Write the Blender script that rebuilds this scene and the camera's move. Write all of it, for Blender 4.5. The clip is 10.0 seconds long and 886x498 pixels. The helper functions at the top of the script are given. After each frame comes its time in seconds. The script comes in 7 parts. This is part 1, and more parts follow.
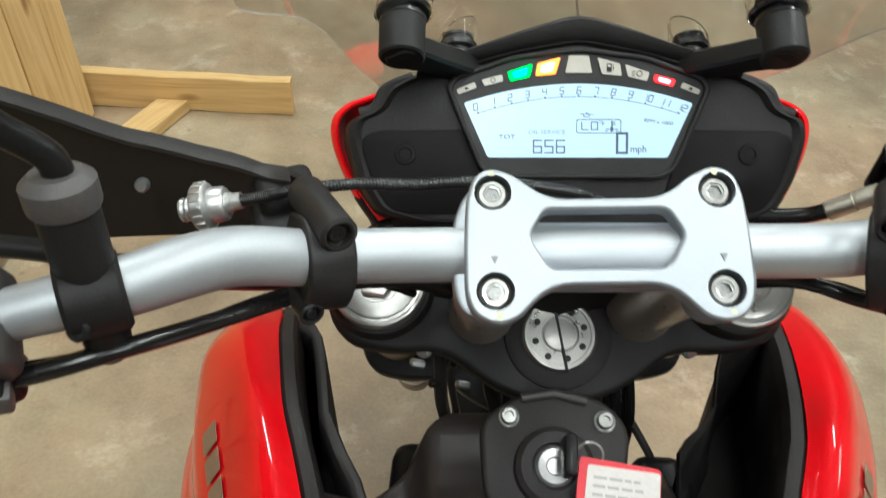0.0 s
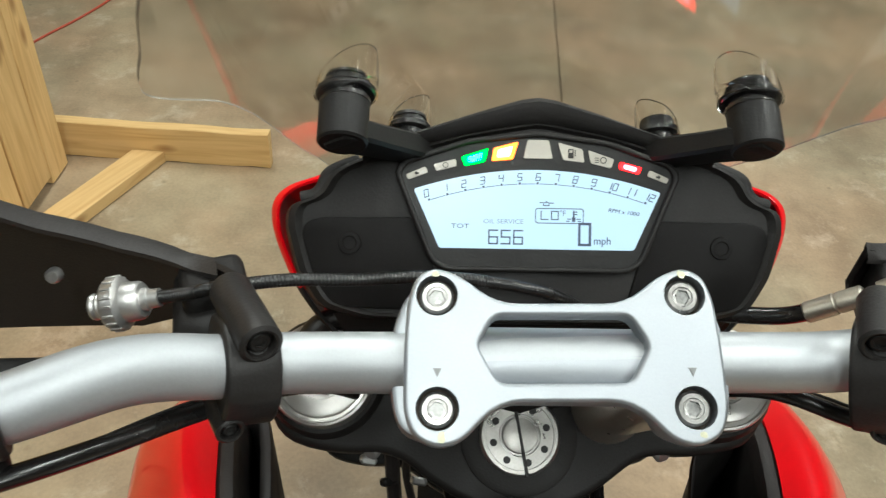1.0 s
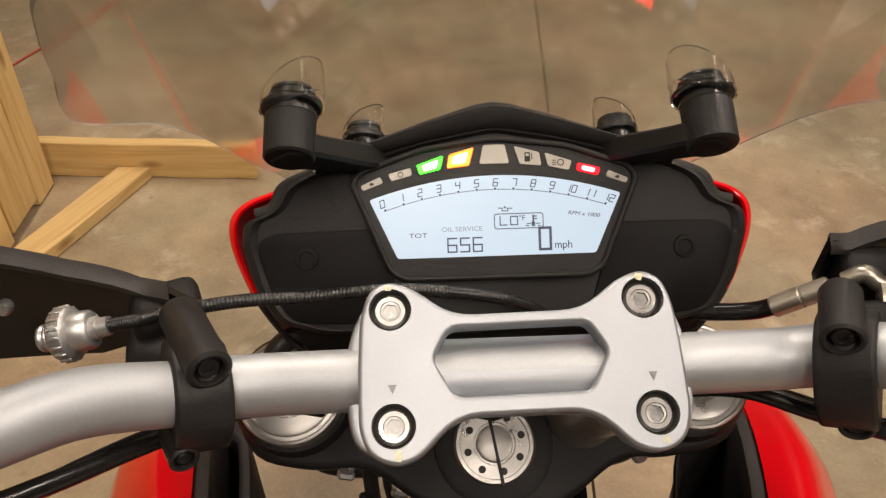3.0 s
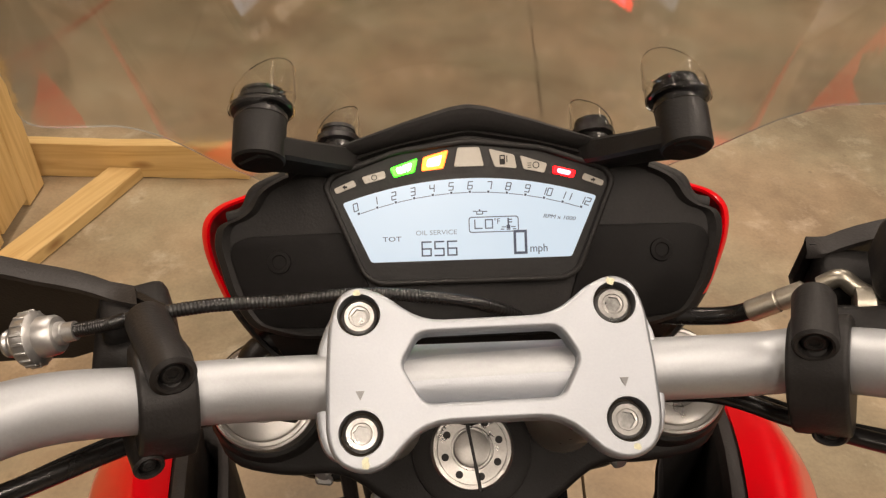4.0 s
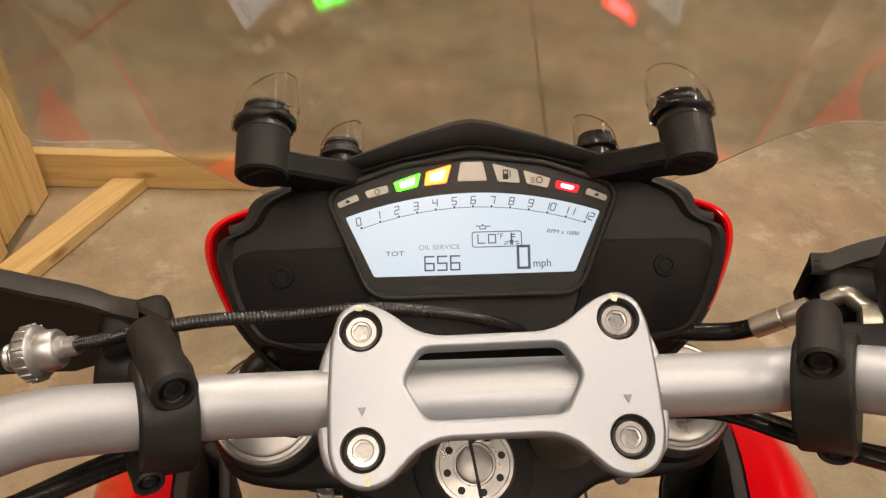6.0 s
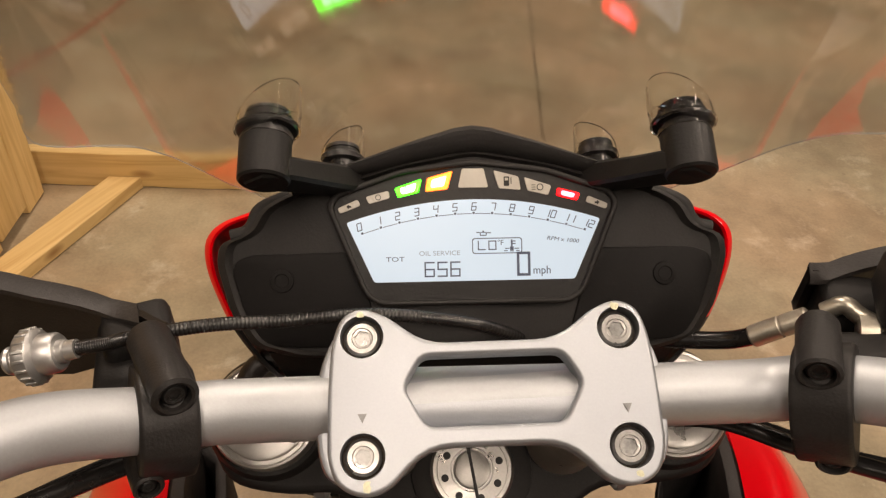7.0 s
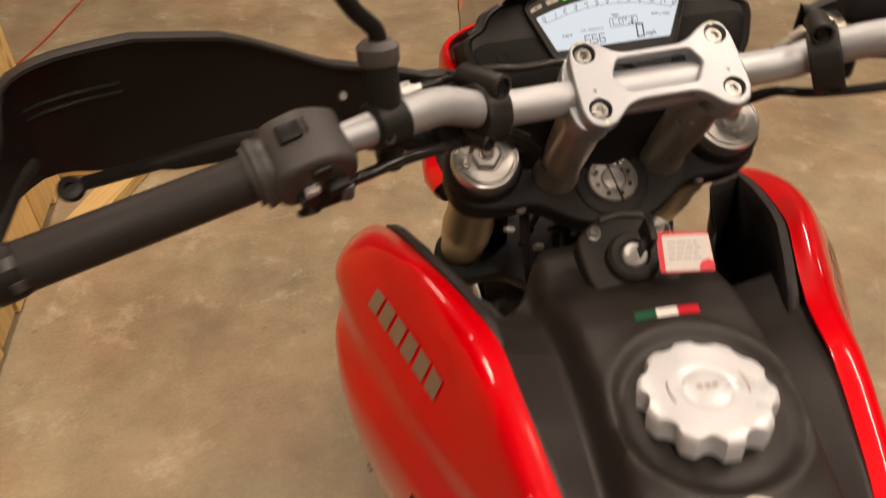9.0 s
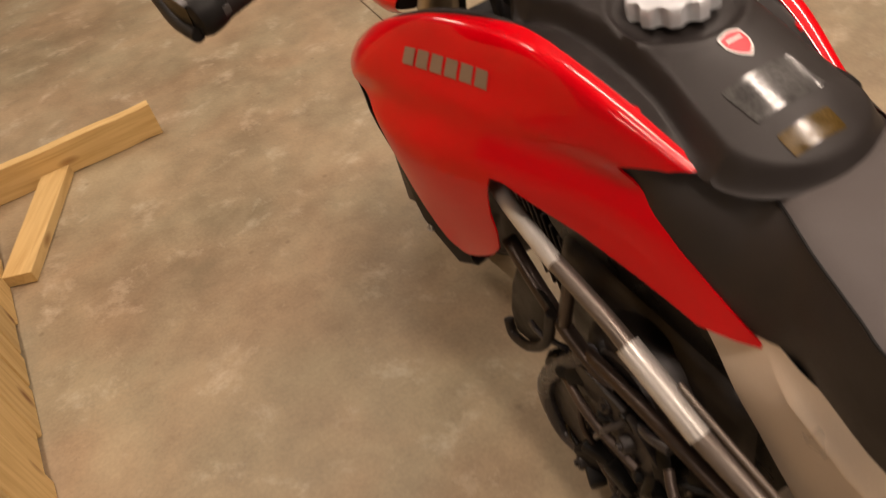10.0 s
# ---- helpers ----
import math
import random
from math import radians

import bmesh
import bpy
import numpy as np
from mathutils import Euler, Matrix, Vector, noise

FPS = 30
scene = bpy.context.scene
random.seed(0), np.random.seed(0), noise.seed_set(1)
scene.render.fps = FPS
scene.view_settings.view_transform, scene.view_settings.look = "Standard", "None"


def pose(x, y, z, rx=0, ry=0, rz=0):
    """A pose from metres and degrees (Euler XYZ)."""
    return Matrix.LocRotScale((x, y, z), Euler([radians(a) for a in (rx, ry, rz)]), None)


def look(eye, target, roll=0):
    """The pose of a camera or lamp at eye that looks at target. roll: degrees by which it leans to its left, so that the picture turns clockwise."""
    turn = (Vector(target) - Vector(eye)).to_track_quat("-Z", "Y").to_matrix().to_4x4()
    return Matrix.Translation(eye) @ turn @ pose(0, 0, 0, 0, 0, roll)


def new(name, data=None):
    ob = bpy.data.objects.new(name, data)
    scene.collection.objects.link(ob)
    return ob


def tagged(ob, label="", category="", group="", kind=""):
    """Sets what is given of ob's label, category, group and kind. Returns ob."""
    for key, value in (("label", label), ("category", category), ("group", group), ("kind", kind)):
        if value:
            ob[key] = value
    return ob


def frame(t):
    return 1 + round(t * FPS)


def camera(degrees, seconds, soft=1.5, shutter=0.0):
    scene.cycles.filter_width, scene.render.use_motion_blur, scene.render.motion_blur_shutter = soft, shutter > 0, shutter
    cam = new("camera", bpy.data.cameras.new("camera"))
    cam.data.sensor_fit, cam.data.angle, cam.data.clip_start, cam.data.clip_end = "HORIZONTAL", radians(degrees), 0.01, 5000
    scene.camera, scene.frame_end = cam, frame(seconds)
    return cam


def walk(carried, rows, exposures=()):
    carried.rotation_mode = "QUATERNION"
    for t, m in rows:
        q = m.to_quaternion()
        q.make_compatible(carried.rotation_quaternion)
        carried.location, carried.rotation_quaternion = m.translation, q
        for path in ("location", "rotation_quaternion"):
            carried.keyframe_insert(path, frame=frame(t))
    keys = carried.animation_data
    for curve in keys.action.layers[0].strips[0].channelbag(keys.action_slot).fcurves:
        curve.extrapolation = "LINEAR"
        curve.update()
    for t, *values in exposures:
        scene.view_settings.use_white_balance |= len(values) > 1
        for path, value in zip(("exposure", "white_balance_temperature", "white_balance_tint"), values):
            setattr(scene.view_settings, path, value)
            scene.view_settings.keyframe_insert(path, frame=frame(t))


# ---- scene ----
cam = camera(60.3, 10.0, soft=1.3, shutter=0.45)
PATH = [
    (0, (-0.1017, -0.3087, 1.3257), (-0.0423, 1.0044, 0.0972), 3.9),
    (0.5, (-0.0999, -0.2718, 1.3239), (-0.0666, 1.0791, 0.1350), 3.7),
    (1, (-0.0801, -0.2610, 1.3212), (0.0090, 1.1268, 0.1782), 5.4),
    (1.5, (-0.0666, -0.2520, 1.3158), (0.0288, 1.1376, 0.1746), 4.8),
    (2, (-0.0648, -0.2511, 1.3167), (0.0351, 1.1214, 0.1557), 4.5),
    (2.5, (-0.0639, -0.2538, 1.3221), (0.0225, 1.1340, 0.1791), 2.7),
    (4, (-0.0459, -0.2484, 1.3212), (0.0558, 1.1403, 0.1791), 2.9),
    (4.5, (-0.0459, -0.2484, 1.3194), (0.0558, 1.1520, 0.1926), 2.9),
    (5, (-0.0486, -0.2439, 1.3230), (0.0558, 1.1484, 0.1863), 3.3),
    (5.5, (-0.0450, -0.2466, 1.3212), (0.0477, 1.1556, 0.1971), 2.7),
    (7, (-0.0486, -0.2448, 1.3248), (0.0567, 1.1601, 0.2043), 3.7),
    (7.5, (-0.0531, -0.2475, 1.3239), (0.0603, 1.1502, 0.1953), 4),
    (8, (-0.0819, -0.2790, 1.3302), (0.0585, 1.1196, 0.2061), 3.5),
    (8.5, (-0.1629, -0.3834, 1.3455), (0.0504, 1.0143, 0.2313), 1.8),
    (9, (-0.2916, -0.5571, 1.3509), (-0.0252, 0.8163, 0.2187), -0.6),
    (9.2, (-0.3420, -0.6219, 1.3563), (-0.0342, 0.7416, 0.2214), -2.3),
    (9.4, (-0.4095, -0.6669, 1.3428), (-0.0288, 0.6822, 0.2151), -4),
    (9.5, (-0.4482, -0.6993, 1.3302), (-0.0288, 0.6543, 0.2196), -6.1),
    (9.6, (-0.4932, -0.7218, 1.3329), (-0.0342, 0.6012, 0.2016), -6.2),
    (9.8, (-0.5571, -0.7623, 1.3230), (-0.1098, 0.5067, 0.1269), -12.8),
    (10, (-0.5958, -0.8127, 1.3023), (-0.1071, 0.4230, 0.0891), -14.5),
]
walk(cam, [(t, look(eye, target, roll)) for t, eye, target, roll in PATH],
     exposures=[(0.0, 0.24, 5450, -2), (0.5, 0.21, 5750, 1), (1.0, 0.16, 5600, -2), (1.5, 0.08, 5700, -1), (2.5, -0.1, 6500, 11), (4.0, -0.14, 7000, 15), (7.5, -0.14, 7300, 17), (8.5, -0.03, 7450, 18), (9.0, -0.16, 7500, 18), (10.0, -0.1, 7250, 20)])

# ---- world and lamps ----
world = bpy.data.worlds.new("hall_air")
scene.world = world
world.use_nodes = True
world.node_tree.nodes["Background"].inputs[0].default_value = (1.0, 0.86, 0.66, 1)
world.node_tree.nodes["Background"].inputs[1].default_value = 0.03

LAMP_POWER = 76.0
LAMP_TINT = (1.0, 0.90, 0.79)
LAMP_Z = 4.2
LAMPS = [(1.85, -0.1), (-0.9, 2.4), (2.3, 4.6), (-0.3, -2.0), (2.3, -3.6), (-5.2, -2.0), (5.5, 2.4)]


# ---- materials ----
def nodes_of(name):
    m = bpy.data.materials.new(name)
    m.use_nodes = True
    nt = m.node_tree
    return m, nt, nt.nodes["Principled BSDF"]


def surface(name, color, rough=0.5, metal=0.0, vary=0.12, scale=12.0, fine=220.0, bump=0.05, coat=0.0, rough_vary=0.12,
            space="Object", spec=0.5):
    """A surface with broad blotches, fine grain, uneven gloss and a little relief."""
    m, nt, b = nodes_of(name)
    N, L = nt.nodes, nt.links
    tc = N.new("ShaderNodeTexCoord")
    big, small = N.new("ShaderNodeTexNoise"), N.new("ShaderNodeTexNoise")
    big.inputs["Scale"].default_value, big.inputs["Detail"].default_value = scale, 5
    small.inputs["Scale"].default_value, small.inputs["Detail"].default_value = fine, 3
    L.new(tc.outputs[space], big.inputs["Vector"])
    L.new(tc.outputs[space], small.inputs["Vector"])
    add = N.new("ShaderNodeMath")
    add.operation = "ADD"
    L.new(big.outputs["Fac"], add.inputs[0])
    L.new(small.outputs["Fac"], add.inputs[1])
    ramp = N.new("ShaderNodeMapRange")
    ramp.inputs["From Min"].default_value, ramp.inputs["From Max"].default_value = 0.6, 1.4
    ramp.inputs["To Min"].default_value, ramp.inputs["To Max"].default_value = 1 - vary, 1 + vary
    L.new(add.outputs[0], ramp.inputs["Value"])
    mul = N.new("ShaderNodeMix")
    mul.data_type, mul.blend_type = "RGBA", "MULTIPLY"
    mul.inputs["Factor"].default_value = 1.0
    mul.inputs["A"].default_value = (*color, 1)
    L.new(ramp.outputs[0], mul.inputs["B"])
    L.new(mul.outputs["Result"], b.inputs["Base Color"])
    rr = N.new("ShaderNodeMapRange")
    rr.inputs["From Min"].default_value, rr.inputs["From Max"].default_value = 0.3, 0.7
    rr.inputs["To Min"].default_value = max(0.02, rough - rough_vary)
    rr.inputs["To Max"].default_value = min(1.0, rough + rough_vary)
    L.new(big.outputs["Fac"], rr.inputs["Value"])
    L.new(rr.outputs[0], b.inputs["Roughness"])
    b.inputs["Metallic"].default_value = metal
    b.inputs["Specular IOR Level"].default_value = spec
    b.inputs["Coat Weight"].default_value = coat
    b.inputs["Coat Roughness"].default_value = 0.02
    if bump:
        bp = N.new("ShaderNodeBump")
        bp.inputs["Strength"].default_value, bp.inputs["Distance"].default_value = bump, 0.002
        L.new(small.outputs["Fac"], bp.inputs["Height"])
        L.new(bp.outputs[0], b.inputs["Normal"])
    return m


def glow(name, color, strength, body=1.0):
    m, nt, b = nodes_of(name)
    b.inputs["Base Color"].default_value = (*[c * body for c in color], 1)
    b.inputs["Emission Color"].default_value = (*color, 1)
    b.inputs["Emission Strength"].default_value = strength
    b.inputs["Roughness"].default_value = 0.3
    return m


def concrete():
    m, nt, b = nodes_of("worn_concrete")
    N, L = nt.nodes, nt.links
    tc = N.new("ShaderNodeTexCoord")

    def noise_at(scale, detail=6, distort=0.0, rough=0.55):
        n = N.new("ShaderNodeTexNoise")
        n.inputs["Scale"].default_value, n.inputs["Detail"].default_value = scale, detail
        n.inputs["Distortion"].default_value, n.inputs["Roughness"].default_value = distort, rough
        L.new(tc.outputs["Object"], n.inputs["Vector"])
        return n

    broad, mid, fine, veil = noise_at(1.6, 4, 0.1), noise_at(9.0, 8, 0.15, 0.62), noise_at(110.0, 4), noise_at(6.5, 9, 0.25, 0.72)
    r1 = N.new("ShaderNodeValToRGB")
    r1.color_ramp.elements[0].position, r1.color_ramp.elements[0].color = 0.37, (0.198, 0.147, 0.087, 1)
    r1.color_ramp.elements[1].position, r1.color_ramp.elements[1].color = 0.61, (0.362, 0.282, 0.178, 1)
    mix = N.new("ShaderNodeMath")
    mix.operation = "MULTIPLY_ADD"
    mix.inputs[1].default_value = 0.42
    L.new(mid.outputs["Fac"], mix.inputs[0])
    half = N.new("ShaderNodeMath")
    half.operation = "MULTIPLY"
    half.inputs[1].default_value = 0.58
    L.new(broad.outputs["Fac"], half.inputs[0])
    L.new(half.outputs[0], mix.inputs[2])
    L.new(mix.outputs[0], r1.inputs["Fac"])
    # pale scuffs and dark spots
    vr = N.new("ShaderNodeValToRGB")
    vr.color_ramp.elements[0].position, vr.color_ramp.elements[0].color = 0.55, (0, 0, 0, 1)
    vr.color_ramp.elements[1].position, vr.color_ramp.elements[1].color = 0.72, (1, 1, 1, 1)
    L.new(veil.outputs["Fac"], vr.inputs["Fac"])
    pale = N.new("ShaderNodeMix")
    pale.data_type = "RGBA"
    pale.inputs["B"].default_value = (0.50, 0.42, 0.31, 1)
    fac = N.new("ShaderNodeMath")
    fac.operation = "MULTIPLY"
    fac.inputs[1].default_value = 0.75
    L.new(vr.outputs["Color"], fac.inputs[0])
    L.new(fac.outputs[0], pale.inputs["Factor"])
    L.new(r1.outputs["Color"], pale.inputs["A"])
    vor = N.new("ShaderNodeTexVoronoi")
    vor.inputs["Scale"].default_value = 9.0
    L.new(tc.outputs["Object"], vor.inputs["Vector"])
    sp = N.new("ShaderNodeValToRGB")
    sp.color_ramp.elements[0].position, sp.color_ramp.elements[0].color = 0.030, (0.76, 0.74, 0.72, 1)
    sp.color_ramp.elements[1].position, sp.color_ramp.elements[1].color = 0.09, (1, 1, 1, 1)
    L.new(vor.outputs["Distance"], sp.inputs["Fac"])
    fr = N.new("ShaderNodeMapRange")
    fr.inputs["From Min"].default_value, fr.inputs["From Max"].default_value = 0.3, 0.7
    fr.inputs["To Min"].default_value, fr.inputs["To Max"].default_value = 0.90, 1.08
    L.new(fine.outputs["Fac"], fr.inputs["Value"])
    m1, m2 = N.new("ShaderNodeMix"), N.new("ShaderNodeMix")
    for k in (m1, m2):
        k.data_type, k.blend_type = "RGBA", "MULTIPLY"
        k.inputs["Factor"].default_value = 1.0
    L.new(pale.outputs["Result"], m1.inputs["A"])
    L.new(sp.outputs["Color"], m1.inputs["B"])
    L.new(m1.outputs["Result"], m2.inputs["A"])
    L.new(fr.outputs[0], m2.inputs["B"])
    hue, hr, m3 = noise_at(2.3, 3, 0.3), N.new("ShaderNodeValToRGB"), N.new("ShaderNodeMix")
    hr.color_ramp.elements[0].position, hr.color_ramp.elements[0].color = 0.38, (1.05, 0.975, 0.94, 1)
    hr.color_ramp.elements[1].position, hr.color_ramp.elements[1].color = 0.62, (0.965, 1.015, 1.02, 1)
    L.new(hue.outputs["Fac"], hr.inputs["Fac"])
    m3.data_type, m3.blend_type = "RGBA", "MULTIPLY"
    m3.inputs["Factor"].default_value = 1.0
    L.new(m2.outputs["Result"], m3.inputs["A"])
    L.new(hr.outputs["Color"], m3.inputs["B"])
    L.new(m3.outputs["Result"], b.inputs["Base Color"])
    rr = N.new("ShaderNodeMapRange")
    rr.inputs["To Min"].default_value, rr.inputs["To Max"].default_value = 0.38, 0.72
    L.new(mid.outputs["Fac"], rr.inputs["Value"])
    L.new(rr.outputs[0], b.inputs["Roughness"])
    bp = N.new("ShaderNodeBump")
    bp.inputs["Strength"].default_value, bp.inputs["Distance"].default_value = 0.02, 0.003
    L.new(fine.outputs["Fac"], bp.inputs["Height"])
    L.new(bp.outputs[0], b.inputs["Normal"])
    return m


def timber():
    """Sawn pine: grain along the piece's own x axis, knots, and a tone of its own for each piece."""
    m, nt, b = nodes_of("sawn_pine")
    N, L = nt.nodes, nt.links
    tc, info = N.new("ShaderNodeTexCoord"), N.new("ShaderNodeObjectInfo")
    off = N.new("ShaderNodeVectorMath")
    off.operation = "MULTIPLY_ADD"
    off.inputs[1].default_value = (7.0, 3.0, 5.0)
    L.new(info.outputs["Random"], off.inputs[0])
    L.new(tc.outputs["Object"], off.inputs[2])
    mp = N.new("ShaderNodeMapping")
    mp.inputs["Scale"].default_value = (1.6, 22.0, 22.0)
    L.new(off.outputs[0], mp.inputs["Vector"])
    grain = N.new("ShaderNodeTexNoise")
    grain.inputs["Scale"].default_value, grain.inputs["Detail"].default_value = 1.6, 7
    grain.inputs["Distortion"].default_value = 1.3
    L.new(mp.outputs[0], grain.inputs["Vector"])
    mk = N.new("ShaderNodeMapping")
    mk.inputs["Scale"].default_value = (3.2, 8.0, 8.0)
    L.new(off.outputs[0], mk.inputs["Vector"])
    knot = N.new("ShaderNodeTexVoronoi")
    knot.inputs["Scale"].default_value = 1.25
    L.new(mk.outputs[0], knot.inputs["Vector"])
    ramp = N.new("ShaderNodeValToRGB")
    e = ramp.color_ramp.elements
    e[0].position, e[0].color = 0.28, (0.53, 0.335, 0.122, 1)
    e[1].position, e[1].color = 0.62, (0.67, 0.465, 0.200, 1)
    L.new(grain.outputs["Fac"], ramp.inputs["Fac"])
    kr = N.new("ShaderNodeValToRGB")
    k = kr.color_ramp.elements
    k[0].position, k[0].color = 0.05, (0.36, 0.22, 0.11, 1)
    k[1].position, k[1].color = 0.19, (1, 1, 1, 1)
    L.new(knot.outputs["Distance"], kr.inputs["Fac"])
    mul, tone = N.new("ShaderNodeMix"), N.new("ShaderNodeMix")
    for q in (mul, tone):
        q.data_type, q.blend_type = "RGBA", "MULTIPLY"
        q.inputs["Factor"].default_value = 1.0
    L.new(ramp.outputs["Color"], mul.inputs["A"])
    L.new(kr.outputs["Color"], mul.inputs["B"])
    tr = N.new("ShaderNodeMapRange")
    tr.inputs["To Min"].default_value, tr.inputs["To Max"].default_value = 0.86, 1.14
    L.new(info.outputs["Random"], tr.inputs["Value"])
    L.new(mul.outputs["Result"], tone.inputs["A"])
    L.new(tr.outputs[0], tone.inputs["B"])
    L.new(tone.outputs["Result"], b.inputs["Base Color"])
    b.inputs["Roughness"].default_value = 0.62
    bp = N.new("ShaderNodeBump")
    bp.inputs["Strength"].default_value, bp.inputs["Distance"].default_value = 0.25, 0.002
    L.new(grain.outputs["Fac"], bp.inputs["Height"])
    L.new(bp.outputs[0], b.inputs["Normal"])
    return m


def clear_plastic(name, tint=(0.97, 0.98, 0.97), rough=0.02, ior=1.2):
    m, nt, b = nodes_of(name)
    N, L = nt.nodes, nt.links
    b.inputs["Base Color"].default_value = (*tint, 1)
    b.inputs["Transmission Weight"].default_value = 1.0
    b.inputs["IOR"].default_value = ior
    tc, n = N.new("ShaderNodeTexCoord"), N.new("ShaderNodeTexNoise")
    n.inputs["Scale"].default_value, n.inputs["Detail"].default_value = 30.0, 6
    L.new(tc.outputs["Object"], n.inputs["Vector"])
    r = N.new("ShaderNodeMapRange")
    r.inputs["From Min"].default_value, r.inputs["From Max"].default_value = 0.45, 0.8
    r.inputs["To Min"].default_value, r.inputs["To Max"].default_value = rough, rough + 0.06
    L.new(n.outputs["Fac"], r.inputs["Value"])
    L.new(r.outputs[0], b.inputs["Roughness"])
    return m


CONCRETE, PINE = concrete(), timber()
BRUSHED = surface("satin_silver_aluminium", (0.305, 0.322, 0.345), 0.48, 0.8, 0.04, 9, 900, 0.03, rough_vary=0.06)
BAR_SILVER = surface("silver_painted_bar", (0.37, 0.385, 0.40), 0.54, 0.75, 0.05, 14, 700, 0.03, rough_vary=0.06)
STEEL = surface("bright_steel", (0.47, 0.465, 0.455), 0.40, 0.85, 0.1, 40, 600, 0.03)
BOLTSTEEL = surface("bright_bolt_steel", (0.265, 0.26, 0.25), 0.38, 0.9, 0.2, 60, 600, 0.04)
SOCKETSTEEL = surface("worn_socket_steel", (0.19, 0.19, 0.185), 0.36, 0.9, 0.4, 150, 600, 0.06)
NUTSTEEL = surface("turned_nut_metal", (0.285, 0.277, 0.265), 0.36, 0.9, 0.12, 60, 700, 0.04)
RISERMETAL = surface("smooth_riser_metal", (0.46, 0.42, 0.37), 0.36, 0.75, 0.10, 30, 500, 0.03)
MARKGREY = surface("pressed_mark_grey", (0.16, 0.16, 0.16), 0.5, 0.6, 0.1, 40, 500, 0.0)
ZINC = surface("zinc_plated_steel", (0.40, 0.37, 0.31), 0.40, 0.9, 0.12, 50, 600, 0.04)
CAST = surface("cast_grey_metal", (0.44, 0.39, 0.335), 0.46, 0.55, 0.15, 25, 400, 0.12)
ENGINE = surface("dark_cast_engine_metal", (0.035, 0.030, 0.028), 0.42, 0.3, 0.3, 25, 400, 0.15)
CAPSILVER = surface("pale_anodised_silver", (0.52, 0.51, 0.49), 0.32, 0.85, 0.06, 30, 600, 0.03)
SWITCHGREY = surface("worn_grey_black_plastic", (0.042, 0.037, 0.035), 0.52, 0.0, 0.2, 30, 600, 0.15)
FADED = surface("faded_black_plastic", (0.062, 0.057, 0.055), 0.50, 0.0, 0.2, 20, 600, 0.15)
DARKTUBE = surface("dark_bronze_tube", (0.075, 0.055, 0.045), 0.42, 0.5, 0.12, 25, 400, 0.08)
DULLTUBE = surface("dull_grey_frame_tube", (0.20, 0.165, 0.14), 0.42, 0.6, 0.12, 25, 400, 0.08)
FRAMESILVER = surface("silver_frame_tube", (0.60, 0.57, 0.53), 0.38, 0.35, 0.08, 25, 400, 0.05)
FORK = surface("bronze_grey_fork_tube", (0.52, 0.46, 0.35), 0.44, 0.75, 0.08, 20, 500, 0.04)
BLACK = surface("black_satin_plastic", (0.010, 0.0096, 0.0093), 0.42, 0.0, 0.25, 18, 500, 0.10, spec=0.2)
MATTE = surface("matte_black_moulding", (0.0135, 0.0125, 0.012), 0.52, 0.0, 0.3, 14, 700, 0.09, spec=0.18)
BRACKETBLACK = surface("cast_black_bracket", (0.0065, 0.0060, 0.0057), 0.50, 0.0, 0.25, 16, 600, 0.08, spec=0.2)
POCKETBLACK = surface("smooth_black_panel", (0.0058, 0.0052, 0.0050), 0.55, 0.0, 0.3, 14, 700, 0.04, spec=0.09)
SCOOPGREY = surface("dark_scoop_plastic", (0.026, 0.023, 0.022), 0.54, 0.0, 0.25, 24, 600, 0.15, spec=0.3)
PERCHBLACK = surface("coated_black_clamp", (0.0155, 0.0142, 0.0136), 0.50, 0.0, 0.3, 16, 700, 0.10, spec=0.25)
TANKBLACK = surface("textured_black_tank_cover", (0.0225, 0.0182, 0.0168), 0.46, 0.0, 0.15, 8, 900, 0.14, spec=0.33)
GLOSSBLACK = surface("gloss_black_plastic", (0.006, 0.0055, 0.005), 0.30, 0.0, 0.2, 18, 500, 0.03, spec=0.25)
GREYGLOSS = surface("glossy_dark_grey_pipe", (0.045, 0.042, 0.045), 0.24, 0.0, 0.2, 18, 500, 0.03)
LIPBLACK = surface("paler_black_plastic", (0.022, 0.0195, 0.0185), 0.55, 0.0, 0.3, 20, 600, 0.15, spec=0.3)
CABLEBLACK = surface("glossy_cable_sheath", (0.0075, 0.007, 0.007), 0.28, 0.0, 0.2, 20, 600, 0.05)
GUARDBLACK = surface("grained_black_guard", (0.0075, 0.0062, 0.0058), 0.42, 0.0, 0.35, 9, 700, 0.12, spec=0.3)
RUBBER = surface("black_rubber", (0.0215, 0.0178, 0.0168), 0.56, 0.0, 0.2, 20, 600, 0.2, spec=0.4)
GRIPRUBBER = surface("worn_grip_rubber", (0.0175, 0.0145, 0.0138), 0.58, 0.0, 0.3, 14, 600, 0.2, spec=0.35)
SEATSKIN = surface("dark_grey_seat_vinyl", (0.067, 0.055, 0.0515), 0.62, 0.0, 0.1, 10, 800, 0.3)
SEATSIDE = surface("black_seat_vinyl", (0.022, 0.018, 0.017), 0.6, 0.0, 0.15, 10, 800, 0.3)
RED = surface("gloss_red_paint", (0.68, 0.0001, 0.0055), 0.36, 0.0, 0.03, 6, 300, 0.0, coat=0.85, rough_vary=0.03, spec=0.1)
SILVERPANEL = surface("champagne_silver_panel", (0.68, 0.58, 0.47), 0.36, 0.25, 0.06, 8, 500, 0.03)
